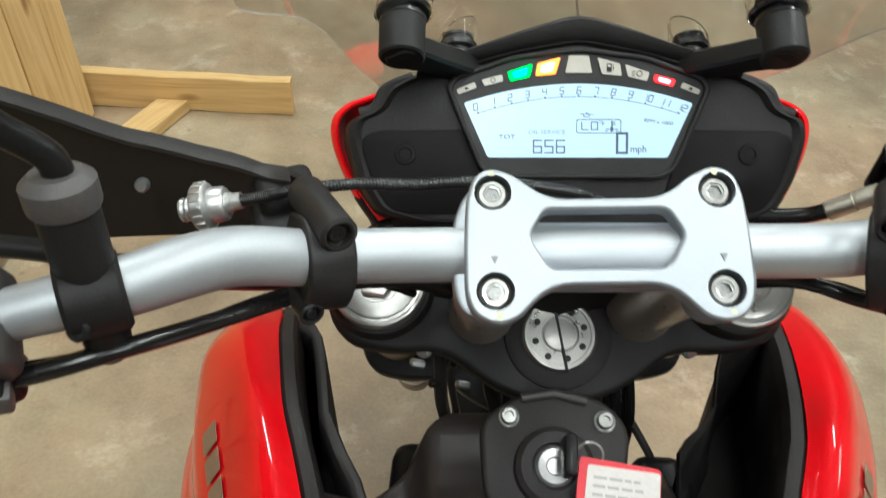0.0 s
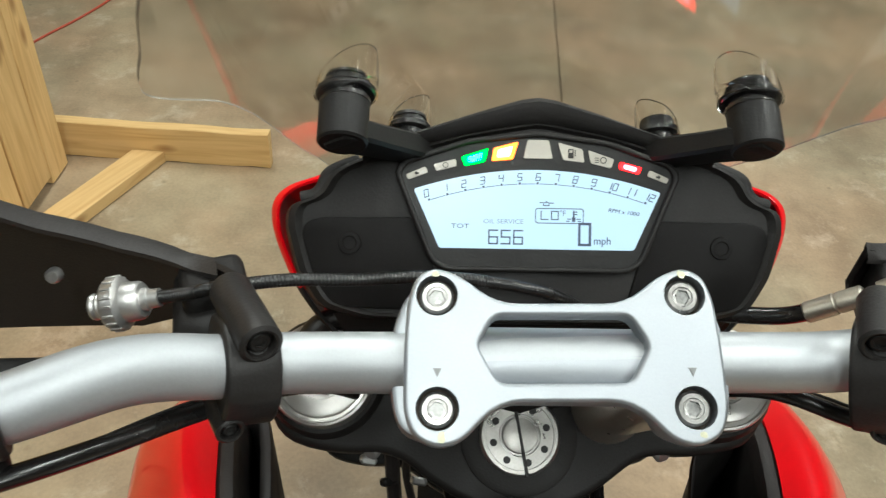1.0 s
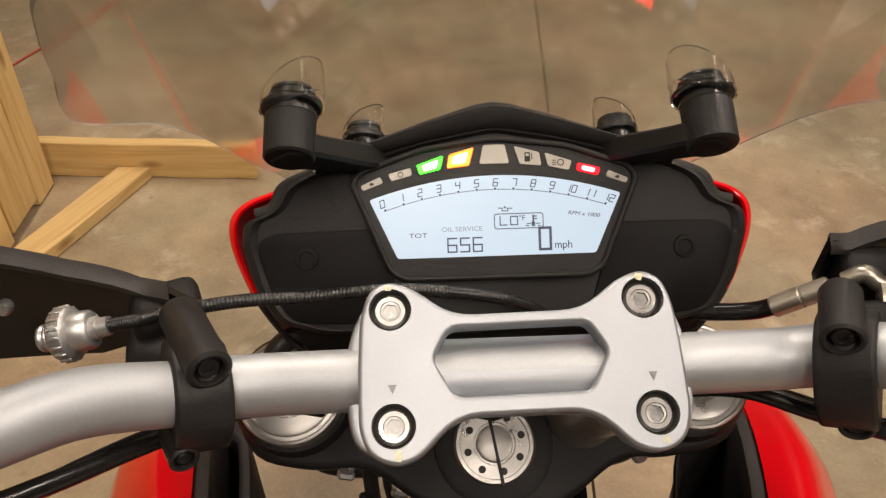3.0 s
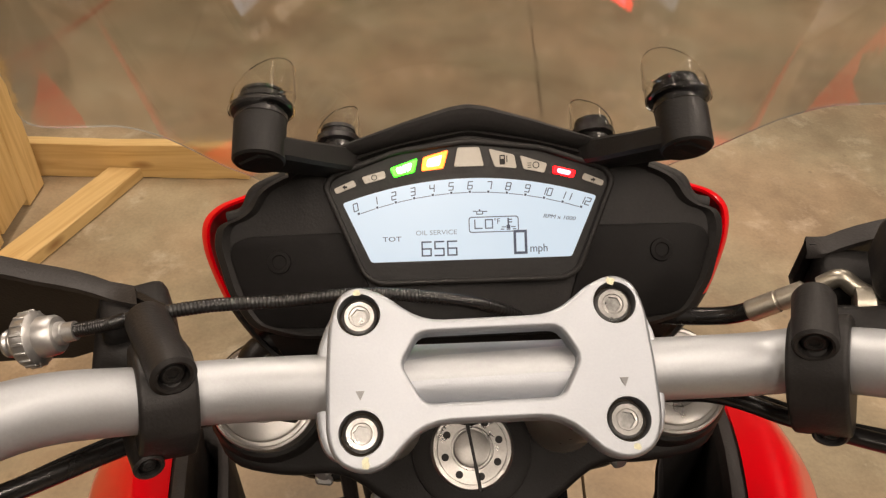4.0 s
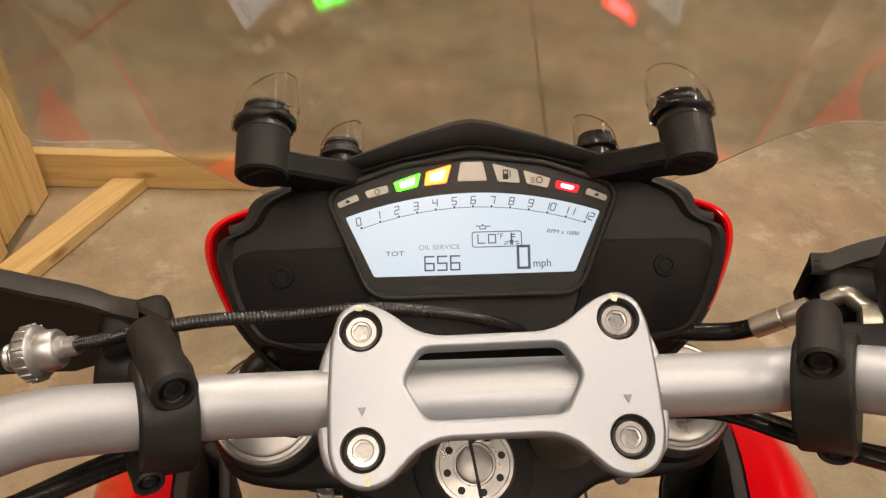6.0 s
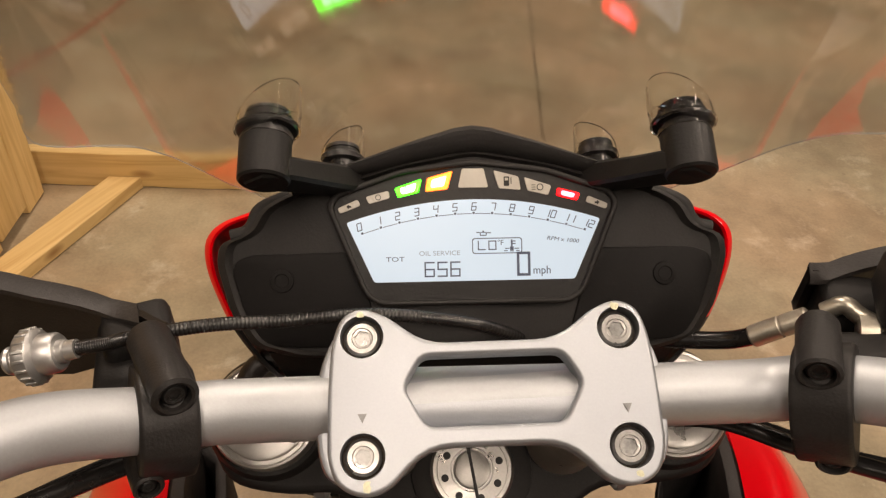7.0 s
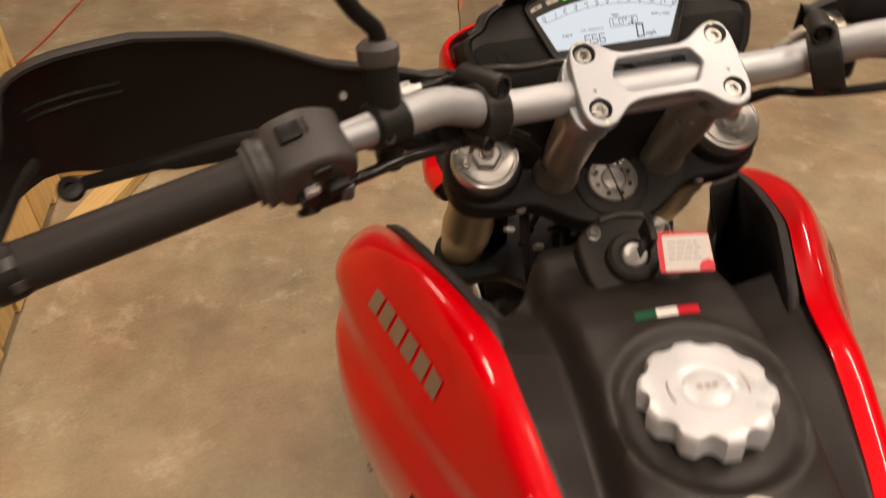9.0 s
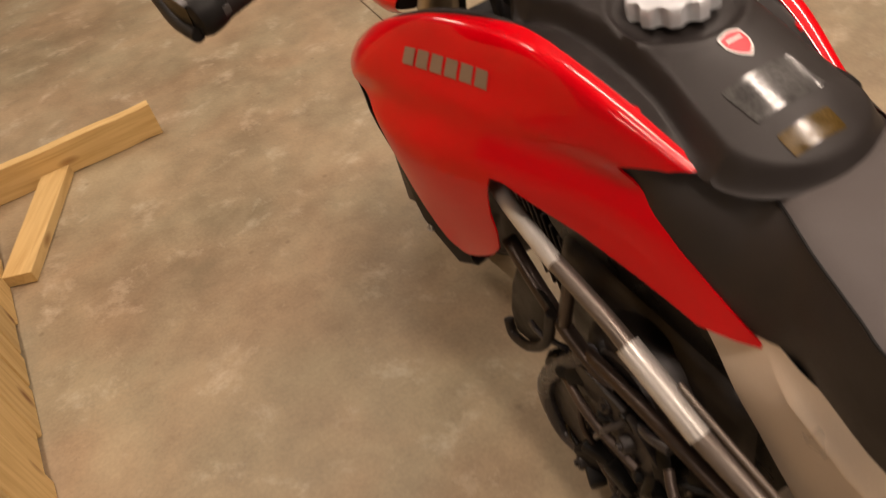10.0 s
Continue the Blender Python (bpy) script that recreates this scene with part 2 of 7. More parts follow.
LETTERGREY = surface("grey_badge_print", (0.25, 0.165, 0.11), 0.45, 0.1, 0.08, 40, 500, 0.0)
WHITEPLASTIC = surface("white_plastic", (0.78, 0.76, 0.73), 0.4, 0.0, 0.05, 20, 400, 0.03)
TAGPAPER = surface("soft_tag_paper", (0.60, 0.565, 0.535), 0.6, 0.0, 0.08, 40, 400, 0.08)
TAGRED = surface("red_print", (0.60, 0.015, 0.03), 0.4, 0.0, 0.05, 30, 400, 0.0)
TAGGREY = surface("grey_print", (0.36, 0.34, 0.33), 0.5, 0.0, 0.05, 30, 400, 0.0)
GREENPRINT = surface("green_print", (0.008, 0.09, 0.04), 0.4, 0.0, 0.05, 30, 400, 0.0)
GOLDPRINT = surface("faded_gold_print", (0.085, 0.052, 0.014), 0.17, 0.0, 0.5, 45, 400, 0.0)
DAB = surface("pale_yellow_paint_dab", (0.43, 0.42, 0.29), 0.5, 0.2, 0.3, 300, 900, 0.0)
INK = surface("lcd_ink", (0.03, 0.045, 0.09), 0.5, 0.0, 0.02, 30, 300, 0.0)
FAINTINK = surface("faint_lcd_ink", (0.22, 0.29, 0.37), 0.5, 0.0, 0.02, 30, 300, 0.0)
TELLOFF = surface("unlit_lens", (0.30, 0.28, 0.24), 0.35, 0.0, 0.06, 50, 500, 0.0)
CORD = surface("orange_cord_jacket", (0.40, 0.07, 0.035), 0.55, 0.0, 0.1, 20, 300, 0.05)
WALLPAINT = surface("painted_block_wall", (0.30, 0.27, 0.22), 0.7, 0.0, 0.1, 1.5, 60, 0.1)
CEILPAINT = surface("ceiling_sheet", (0.15, 0.135, 0.115), 0.7, 0.0, 0.08, 1.2, 40, 0.1)
GAP = surface("joint_dirt_and_recess_shade", (0.05, 0.04, 0.03), 0.9, 0.0, 0.2, 20, 200, 0.0)
LCDGLOW = glow("lcd_backlight", (0.60, 0.76, 0.90), 0.92, 0.1)
GREENLIT = glow("lit_green_lamp", (0.0005, 0.9, 0.006), 6.0, 0.3)
AMBERLIT = glow("lit_amber_lamp", (1.0, 0.15, 0.004), 5.0, 0.3)
REDLIT = glow("lit_red_lamp", (1.0, 0.001, 0.004), 5.0, 0.3)
GREENCORE = glow("green_lamp_heart", (0.08, 0.9, 0.16), 24.0, 0.3)
AMBERCORE = glow("amber_lamp_heart", (1.0, 0.42, 0.08), 18.0, 0.3)
REDCORE = glow("red_lamp_heart", (1.0, 0.05, 0.07), 24.0, 0.3)
TUBELIT = glow("lamp_diffuser", (1.0, 0.92, 0.82), 9.0)
SCREEN = clear_plastic("clear_acrylic", (0.90, 0.895, 0.865), 0.035, 1.36)
CLEARDOME = clear_plastic("clear_moulded_boss", (0.96, 0.96, 0.95), 0.03, 1.16)
CUTEDGE = surface("dark_cut_edge", (0.16, 0.145, 0.12), 0.6, 0.0, 0.1, 30, 300, 0.0, spec=0.2)
STICKERFILM = surface("clear_warning_film", (0.070, 0.068, 0.065), 0.13, 0.0, 0.6, 26, 200, 0.012, rough_vary=0.06)


# ---- geometry helpers ----
def crom(pts, n):
    """Points along a smooth curve through pts, n steps a span."""
    P = [Vector(p) for p in pts]
    out = []
    for i in range(len(P) - 1):
        a, b, c, d = P[max(i - 1, 0)], P[i], P[i + 1], P[min(i + 2, len(P) - 1)]
        for k in range(n):
            t = k / n
            out.append(0.5 * ((2 * b) + (c - a) * t + (2 * a - 5 * b + 4 * c - d) * t * t + (3 * b - a - 3 * c + d) * t ** 3))
    out.append(P[-1])
    return out


def ring_sweep(bm, pts, radii, seg=14, caps=True, squash=1.0):
    """A round tube along pts."""
    rings, side = [], None
    for i, p in enumerate(pts):
        d = (pts[min(i + 1, len(pts) - 1)] - pts[max(i - 1, 0)]).normalized()
        if side is None:
            side = d.orthogonal().normalized()
        side = (side - d * side.dot(d)).normalized()
        up = d.cross(side)
        r = radii[i] if isinstance(radii, (list, tuple)) else radii
        rings.append([bm.verts.new(p + r * (math.cos(a) * side + squash * math.sin(a) * up)) for a in [2 * math.pi * k / seg for k in range(seg)]])
    for a, b in zip(rings, rings[1:]):
        for k in range(seg):
            bm.faces.new((a[k], a[(k + 1) % seg], b[(k + 1) % seg], b[k]))
    if caps:
        bm.faces.new(list(reversed(rings[0])))
        bm.faces.new(rings[-1])


def tube(bm, pts, r, seg=14, n=6, caps=True):
    ring_sweep(bm, crom(pts, n), r, seg, caps)


def lathe(bm, base, axis, profile, seg=32, close=True):
    """Turned shape: profile rows are (distance along the axis, radius)."""
    base, axis = Vector(base), Vector(axis).normalized()
    side = axis.orthogonal().normalized()
    up = axis.cross(side)
    rings = []
    for h, r in profile:
        rings.append([bm.verts.new(base + axis * h + max(r, 1e-5) * (math.cos(a) * side + math.sin(a) * up)) for a in [2 * math.pi * k / seg for k in range(seg)]])
    for a, b in zip(rings, rings[1:]):
        for k in range(seg):
            bm.faces.new((a[k], a[(k + 1) % seg], b[(k + 1) % seg], b[k]))
    if close:
        bm.faces.new(list(reversed(rings[0])))
        bm.faces.new(rings[-1])


def soften(bm, width, segments=2, angle=35):
    """Round the sharp edges."""
    bm.normal_update()
    es = [e for e in bm.edges if len(e.link_faces) == 2 and e.calc_face_angle(0) > radians(angle)]
    if es:
        bmesh.ops.bevel(bm, geom=es, offset=width, offset_type="OFFSET", segments=segments, profile=0.5, affect="EDGES", clamp_overlap=True)


def block(bm, m, size, width=0.0, segments=2):
    b2 = bmesh.new()
    bmesh.ops.create_cube(b2, size=1.0, matrix=Matrix.Diagonal((*size, 1)))
    if width:
        soften(b2, width, segments)
    b2.transform(m)
    merge(bm, b2)


def merge(bm, b2):
    me = bpy.data.meshes.new("tmp")
    b2.to_mesh(me)
    b2.free()
    bm.from_mesh(me)
    bpy.data.meshes.remove(me)


def rounded(pts, r, n=5):
    """A closed outline with rounded corners."""
    out, m = [], len(pts)
    for i in range(m):
        p, a, c = Vector(pts[i]), Vector(pts[i - 1]), Vector(pts[(i + 1) % m])
        rr = r[i] if isinstance(r, (list, tuple)) else r
        da, dc = (a - p), (c - p)
        k = min(rr, da.length * 0.48, dc.length * 0.48)
        s, e = p + da.normalized() * k, p + dc.normalized() * k
        for j in range(n + 1):
            t = j / n
            out.append((1 - t) ** 2 * s + 2 * t * (1 - t) * p + t * t * e)
    return out


def circle(cx, cy, r, n=24):
    return [Vector((cx + r * math.cos(2 * math.pi * k / n), cy + r * math.sin(2 * math.pi * k / n))) for k in range(n)]


def plate(bm, m, outline, depth, holes=(), width=0.0, segments=2, fine=0.0):
    """A flat shape with holes, its top in the xy plane of m, its thickness below."""
    b2 = bmesh.new()
    es = []
    for loop in (outline, *holes):
        vs = [b2.verts.new((p[0], p[1], 0)) for p in loop]
        es += [b2.edges.new((vs[i], vs[(i + 1) % len(vs)])) for i in range(len(vs))]
    bmesh.ops.triangle_fill(b2, edges=es, use_beauty=True, use_dissolve=False, normal=(0, 0, 1))
    bmesh.ops.dissolve_limit(b2, angle_limit=0.01, verts=b2.verts, edges=[e for e in b2.edges if len(e.link_faces) == 2])
    top = list(b2.faces)
    ext = bmesh.ops.extrude_face_region(b2, geom=top, use_keep_orig=True)
    bmesh.ops.translate(b2, vec=(0, 0, -depth), verts=[v for v in ext["geom"] if isinstance(v, bmesh.types.BMVert)])
    bmesh.ops.recalc_face_normals(b2, faces=b2.faces)
    if width and fine:
        # the first hole is rounded like the rim, the others keep a crisp edge
        centres = [(sum((Vector(p) for p in h), Vector((0, 0))) / len(h), max((Vector(p) - Vector(h[0])).length for p in h) * 0.55) for h in holes[1:]]
        b2.normal_update()
        crisp, broad = [], []
        for e in b2.edges:
            if len(e.link_faces) == 2 and e.calc_face_angle(0) > radians(50):
                q = ((e.verts[0].co + e.verts[1].co) / 2).xy
                (crisp if any((q - c).length < r for c, r in centres) else broad).append(e)
        bmesh.ops.bevel(b2, geom=broad, offset=width, offset_type="OFFSET", segments=segments, profile=0.5, affect="EDGES", clamp_overlap=True)
        crisp = [e for e in b2.edges if e.is_valid and len(e.link_faces) == 2 and e.calc_face_angle(0) > radians(70) and any((((e.verts[0].co + e.verts[1].co) / 2).xy - c).length < r for c, r in centres)]
        if crisp:
            bmesh.ops.bevel(b2, geom=crisp, offset=fine, offset_type="OFFSET", segments=2, profile=0.5, affect="EDGES", clamp_overlap=True)
    elif width:
        soften(b2, width, segments, 50)
    b2.transform(m)
    merge(bm, b2)


def loft(bm, rows, closed=False):
    vs = [[bm.verts.new(p) for p in r] for r in rows]
    for a, b in zip(vs, vs[1:]):
        n = len(a)
        for k in range(n if closed else n - 1):
            bm.faces.new((a[k], a[(k + 1) % n], b[(k + 1) % n], b[k]))
    return vs


def curved_shell(outline, place, du, dv):
    """A curved sheet: a flat outline (u, v) cut into a fine net and laid on place(u, v)."""
    b2 = bmesh.new()
    b2.faces.new([b2.verts.new((p[0], p[1], 0)) for p in outline])
    us, ws = [p[0] for p in outline], [p[1] for p in outline]
    for axis, lo, hi, d in ((0, min(us), max(us), du), (1, min(ws), max(ws), dv)):
        k = int((hi - lo) / d)
        for i in range(1, k + 1):
            co, no = [0, 0, 0], [0, 0, 0]
            co[axis], no[axis] = lo + i * d, 1
            bmesh.ops.bisect_plane(b2, geom=list(b2.verts) + list(b2.edges) + list(b2.faces), plane_co=co, plane_no=no, dist=1e-5)
    bmesh.ops.triangulate(b2, faces=[f for f in b2.faces if len(f.verts) > 4])
    for v in b2.verts:
        v.co = place(v.co.x, v.co.y)
    return b2


def thicken(bm, t):
    """Give an open sheet a thickness on its back."""
    bm.normal_update()
    bmesh.ops.recalc_face_normals(bm, faces=bm.faces)
    bmesh.ops.solidify(bm, geom=list(bm.faces), thickness=t)


def part(name, bm, material, parent=None, label="", xf=None, sharp=38, flat=False, even=False):
    if xf is not None:
        bm.transform(xf)
    bmesh.ops.recalc_face_normals(bm, faces=bm.faces)
    me = bpy.data.meshes.new(name)
    bm.to_mesh(me)
    bm.free()
    me.materials.append(material)
    if not flat:
        me.shade_smooth()
        me.set_sharp_from_angle(angle=radians(sharp))
    ob = new(name, me)
    ob.parent = parent
    if even:
        # large flat faces keep their own shading, their rounded edges blend into it
        ob.modifiers.new("even_shading", "WEIGHTED_NORMAL").keep_sharp = True
    if label:
        tagged(ob, label)
    return ob


def lettering(name, text, size, m, material, parent, shear=0.0, thick=0.0002, align="CENTER", stretch=1.0):
    cu = bpy.data.curves.new(name, "FONT")
    cu.body, cu.size, cu.align_x, cu.align_y, cu.extrude, cu.shear = text, size, align, "CENTER", thick, shear
    cu.resolution_u = 3
    tmp = new(name, cu)
    me = bpy.data.meshes.new_from_object(tmp.evaluated_get(bpy.context.evaluated_depsgraph_get()))
    bpy.data.objects.remove(tmp)
    me.transform(m @ Matrix.Diagonal((stretch, 1, 1, 1)))
    me.materials.clear()
    me.materials.append(material)
    ob = new(name, me)
    ob.parent = parent
    return ob


def frame_of(p, u, v):
    """A pose whose x and y axes are u and v."""
    u, v = Vector(u).normalized(), Vector(v).normalized()
    w = u.cross(v)
    return Matrix(((u.x, v.x, w.x, p[0]), (u.y, v.y, w.y, p[1]), (u.z, v.z, w.z, p[2]), (0, 0, 0, 1)))


def mirror_pts(pts):
    """The right half of an outline, from the middle at the top round to the middle at the bottom, completed."""
    return [Vector((-x, y)) for x, y in pts] + [Vector((x, y)) for x, y in reversed(pts)]


def lerp_table(rows, y):
    """Rows (y, values...) in falling y, read between with smooth steps."""
    if y >= rows[0][0]:
        return rows[0][1:]
    for a, b in zip(rows, rows[1:]):
        if y >= b[0]:
            t = (a[0] - y) / (a[0] - b[0])
            return tuple(p + (q - p) * t for p, q in zip(a[1:], b[1:]))
    return rows[-1][1:]


# ---- the hall ----
def build_hall():
    bm = bmesh.new()
    j = lambda y: 0.27 + 0.085 * y          # the sawn joint runs a little askew
    for side in (-1, 1):
        xs = [(-9.0, -9.0), (j(-9) - 0.003, j(9) - 0.003)] if side < 0 else [(j(-9) + 0.003, j(9) + 0.003), (9.0, 9.0)]
        top = [(xs[0][0], -9, 0), (xs[1][0], -9, 0), (xs[1][1], 9, 0), (xs[0][1], 9, 0)]
        a = [bm.verts.new(p) for p in top]
        b = [bm.verts.new((p[0], p[1], -0.1)) for p in top]
        bm.faces.new(a)
        bm.faces.new(list(reversed(b)))
        for k in range(4):
            bm.faces.new((a[k], b[k], b[(k + 1) % 4], a[(k + 1) % 4]))
    fl = part("floor", bm, CONCRETE, sharp=30)
    tagged(fl, "worn beige-grey concrete slab with stains and a sawn joint", "floor", kind="structure")
    bm = bmesh.new()
    block(bm, pose(0, 0, -0.16), (18, 18, 0.12))
    part("joint_bed", bm, GAP, fl)
    for name, x, y, sx, sy in (("wall_north", 0, 9.1, 18.4, 0.2), ("wall_south", 0, -9.1, 18.4, 0.2), ("wall_east", 9.1, 0, 0.2, 18), ("wall_west", -9.1, 0, 0.2, 18)):
        bm = bmesh.new()
        block(bm, pose(x, y, 2.3), (sx, sy, 4.8))
        tagged(part(name, bm, WALLPAINT), "plain painted hall wall", "wall", kind="structure")
    bm = bmesh.new()
    block(bm, pose(0, 0, 4.8), (18.4, 18.4, 0.2))
    tagged(part("ceiling", bm, CEILPAINT), "plain pale hall ceiling", "ceiling", kind="structure")


def build_lamp(x, y):
    top = new("ceiling_light")
    top.matrix_world = pose(x, y, LAMP_Z)
    tagged(top, "long strip light with a bright white diffuser under the ceiling", "ceiling light", "ceiling lights")
    bm = bmesh.new()
    block(bm, pose(0, 0, 0.04), (0.42, 2.4, 0.06), 0.01)
    part("housing", bm, WHITEPLASTIC, top)
    bm = bmesh.new()
    block(bm, pose(0, 0, 0.0), (0.30, 2.3, 0.024), 0.006, 2)
    part("diffuser", bm, TUBELIT, top, "glowing white diffuser")
    for dy in (-0.8, 0.8):
        bm = bmesh.new()
        tube(bm, [(0, dy, 0.07), (0, dy, 0.5)], 0.006, 8, 1)
        part("hanger", bm, STEEL, top)
    li = bpy.data.lights.new("strip", "AREA")
    li.shape, li.size, li.size_y, li.energy, li.color = "RECTANGLE", 0.34, 2.3, LAMP_POWER, LAMP_TINT
    ob = new("strip_light_source", li)
    ob.matrix_world = pose(x, y, LAMP_Z - 0.045)


build_hall()
for lx, ly in LAMPS:
    build_lamp(lx, ly)


# ---- the wooden partition ----
def plank_mesh(name, length, width, thick, seed, rough_end=0.0):
    """A sawn plank, its length along x, with a slightly uneven edge."""
    rng = random.Random(seed)
    bm = bmesh.new()
    n = 14
    rows = []
    for i in range(n + 1):
        x = -length / 2 + length * i / n
        e1, e2 = rng.uniform(-0.002, 0.002), rng.uniform(-0.002, 0.002)
        b = 0.0025
        h, w = thick / 2, width / 2
        if i == 0 or i == n:
            x += rng.uniform(-rough_end, rough_end)
        rows.append([(x, -w + e1 + b, -h), (x, w + e2 - b, -h), (x, w + e2, -h + b), (x, w + e2, h - b), (x, w + e2 - b, h), (x, -w + e1 + b, h), (x, -w + e1, h - b), (x, -w + e1, -h + b)])
    vs = loft(bm, rows, closed=True)
    bm.faces.new(list(reversed(vs[0])))
    bm.faces.new(vs[-1])
    me = bpy.data.meshes.new(name)
    bmesh.ops.recalc_face_normals(bm, faces=bm.faces)
    bm.to_mesh(me)
    bm.free()
    me.materials.append(PINE)
    return me


def build_partition():
    top = new("wooden_partition")
    top.matrix_world = pose(-1.085, 0.9, 0)
    tagged(top, "rough pine plank partition standing on a braced foot", "wooden panel")
    rng = random.Random(4)
    y = 0.745
    for i in range(11):
        w = (0.115, 0.165, 0.14, 0.18, 0.15)[i % 5]
        ob = new("plank", plank_mesh("plank", 2.0, w - 0.006, 0.022, 10 + i, 0.01))
        ob.parent = top
        ob.matrix_basis = frame_of((-0.011 + rng.uniform(-0.003, 0.003), y - w / 2, 1.006 + (0.0, 0.02, 0.005)[i % 3]), (0, rng.uniform(-0.006, 0.006), 1), (0, 1, 0))
        y -= w
    for z in (0.35, 1.1, 1.85):
        ob = new("batten", plank_mesh("batten", 1.66, 0.089, 0.038, int(z * 100)))
        ob.parent = top
        ob.matrix_basis = frame_of((-0.044, -0.08, z), (0, 1, 0), (0, 0, 1))
    ob = new("edge_post", plank_mesh("edge_post", 2.0, 0.07, 0.038, 77))
    ob.parent = top
    ob.matrix_basis = frame_of((-0.046, 0.728, 1.004), (0, 0, 1), (1, 0, 0))
    foot = new("foot_beam", plank_mesh("foot_beam", 0.80, 0.114, 0.038, 5))
    foot.parent = top
    foot.matrix_basis = frame_of((0.185, 0.806, 0.0585), (1, -0.012, 0), (0, 0, 1))
    bm = bmesh.new()
    plate(bm, pose(0, 0, 0.0395), [Vector(p) for p in [(0.178, 0.785), (0.272, 0.784), (0.075, 0.298), (-0.006, 0.334)]], 0.038, (), 0.002, 1)
    bm.transform(Matrix.Rotation(radians(-63), 4, "Z"))
    brace = part("brace", bm, PINE, top, flat=True)
    brace.matrix_basis = Matrix.Rotation(radians(63), 4, "Z")


build_partition()


def build_cord():
    bm = bmesh.new()
    tube(bm, [(-1.62, 1.9, 0.005), (-1.50, 2.40, 0.005), (-1.41, 2.66, 0.005), (-1.35, 2.9, 0.005), (-1.27, 3.35, 0.005), (-1.1, 4.2, 0.005), (-0.5, 5.4, 0.005)], 0.0045, 8, 10)
    tagged(part("extension_cord", bm, CORD), "thin orange-red extension cord lying on concrete", "cord")


build_cord()


# ---- the motorcycle ----
bike = new("motorcycle")
bike.matrix_world = pose(0.045, 0, 0, 0, -2.8, 0)
tagged(bike, "red and black motorcycle with silver handlebar, lit dashboard and clear windscreen", "motorcycle")
BODY = pose(0, 0.045, 0) @ pose(0, 0, 0, 0, 0, -3.4) @ pose(0, -0.045, 0)   # the bar is turned a little against the body

# steering head: the top of the bar clamp, its normal runs along the steering axis
CP, CN, CV = Vector((0, -0.0218, 1.0683)), Vector((0, -0.539, 0.842)), Vector((0, 0.842, 0.539))
HEAD = frame_of(CP, (1, 0, 0), CV)


def on_head(x, v, n):
    return CP + Vector((x, 0, 0)) + CV * v + CN * n


def hex_bolt(name, centre, axis, r, h, material, parent, label=""):
    """A socket-head bolt."""
    bm = bmesh.new()
    axis = Vector(axis).normalized()
    side = axis.orthogonal().normalized()
    up = axis.cross(side)
    c = Vector(centre)

    def ring(rad, z, n, hexa=False):
        out = []
        for k in range(24):
            a = 2 * math.pi * k / 24
            rr = rad * (math.cos(math.pi / 6) / math.cos((a % (math.pi / 3)) - math.pi / 6)) if hexa else rad
            out.append(c + axis * z + rr * (math.cos(a) * side + math.sin(a) * up))
        return out
    rows = [ring(r, -h, 24), ring(r, -0.0012, 24), ring(r - 0.0012, 0, 24), ring(r * 0.60, 0, 24), ring(r * 0.56, -0.0005, 24), ring(r * 0.47, -0.0006, 24, True), ring(r * 0.45, -h * 0.7, 24, True)]
    vs = loft(bm, rows, closed=True)
    bm.faces.new(vs[-1])
    bolt = part(name, bm, material, parent, label, sharp=30)
    bm = bmesh.new()
    bm.faces.new([bm.verts.new(q) for q in ring(r * 0.462, -h * 0.36, 24, True)])
    part("hex_socket", bm, BLACK if material == BLACK else SOCKETSTEEL, parent)
    return bolt


# the clamp bridge sits a trace askew on its risers
CLAMP = HEAD @ pose(0.0018, 0, 0, 0, 0, 0.85)


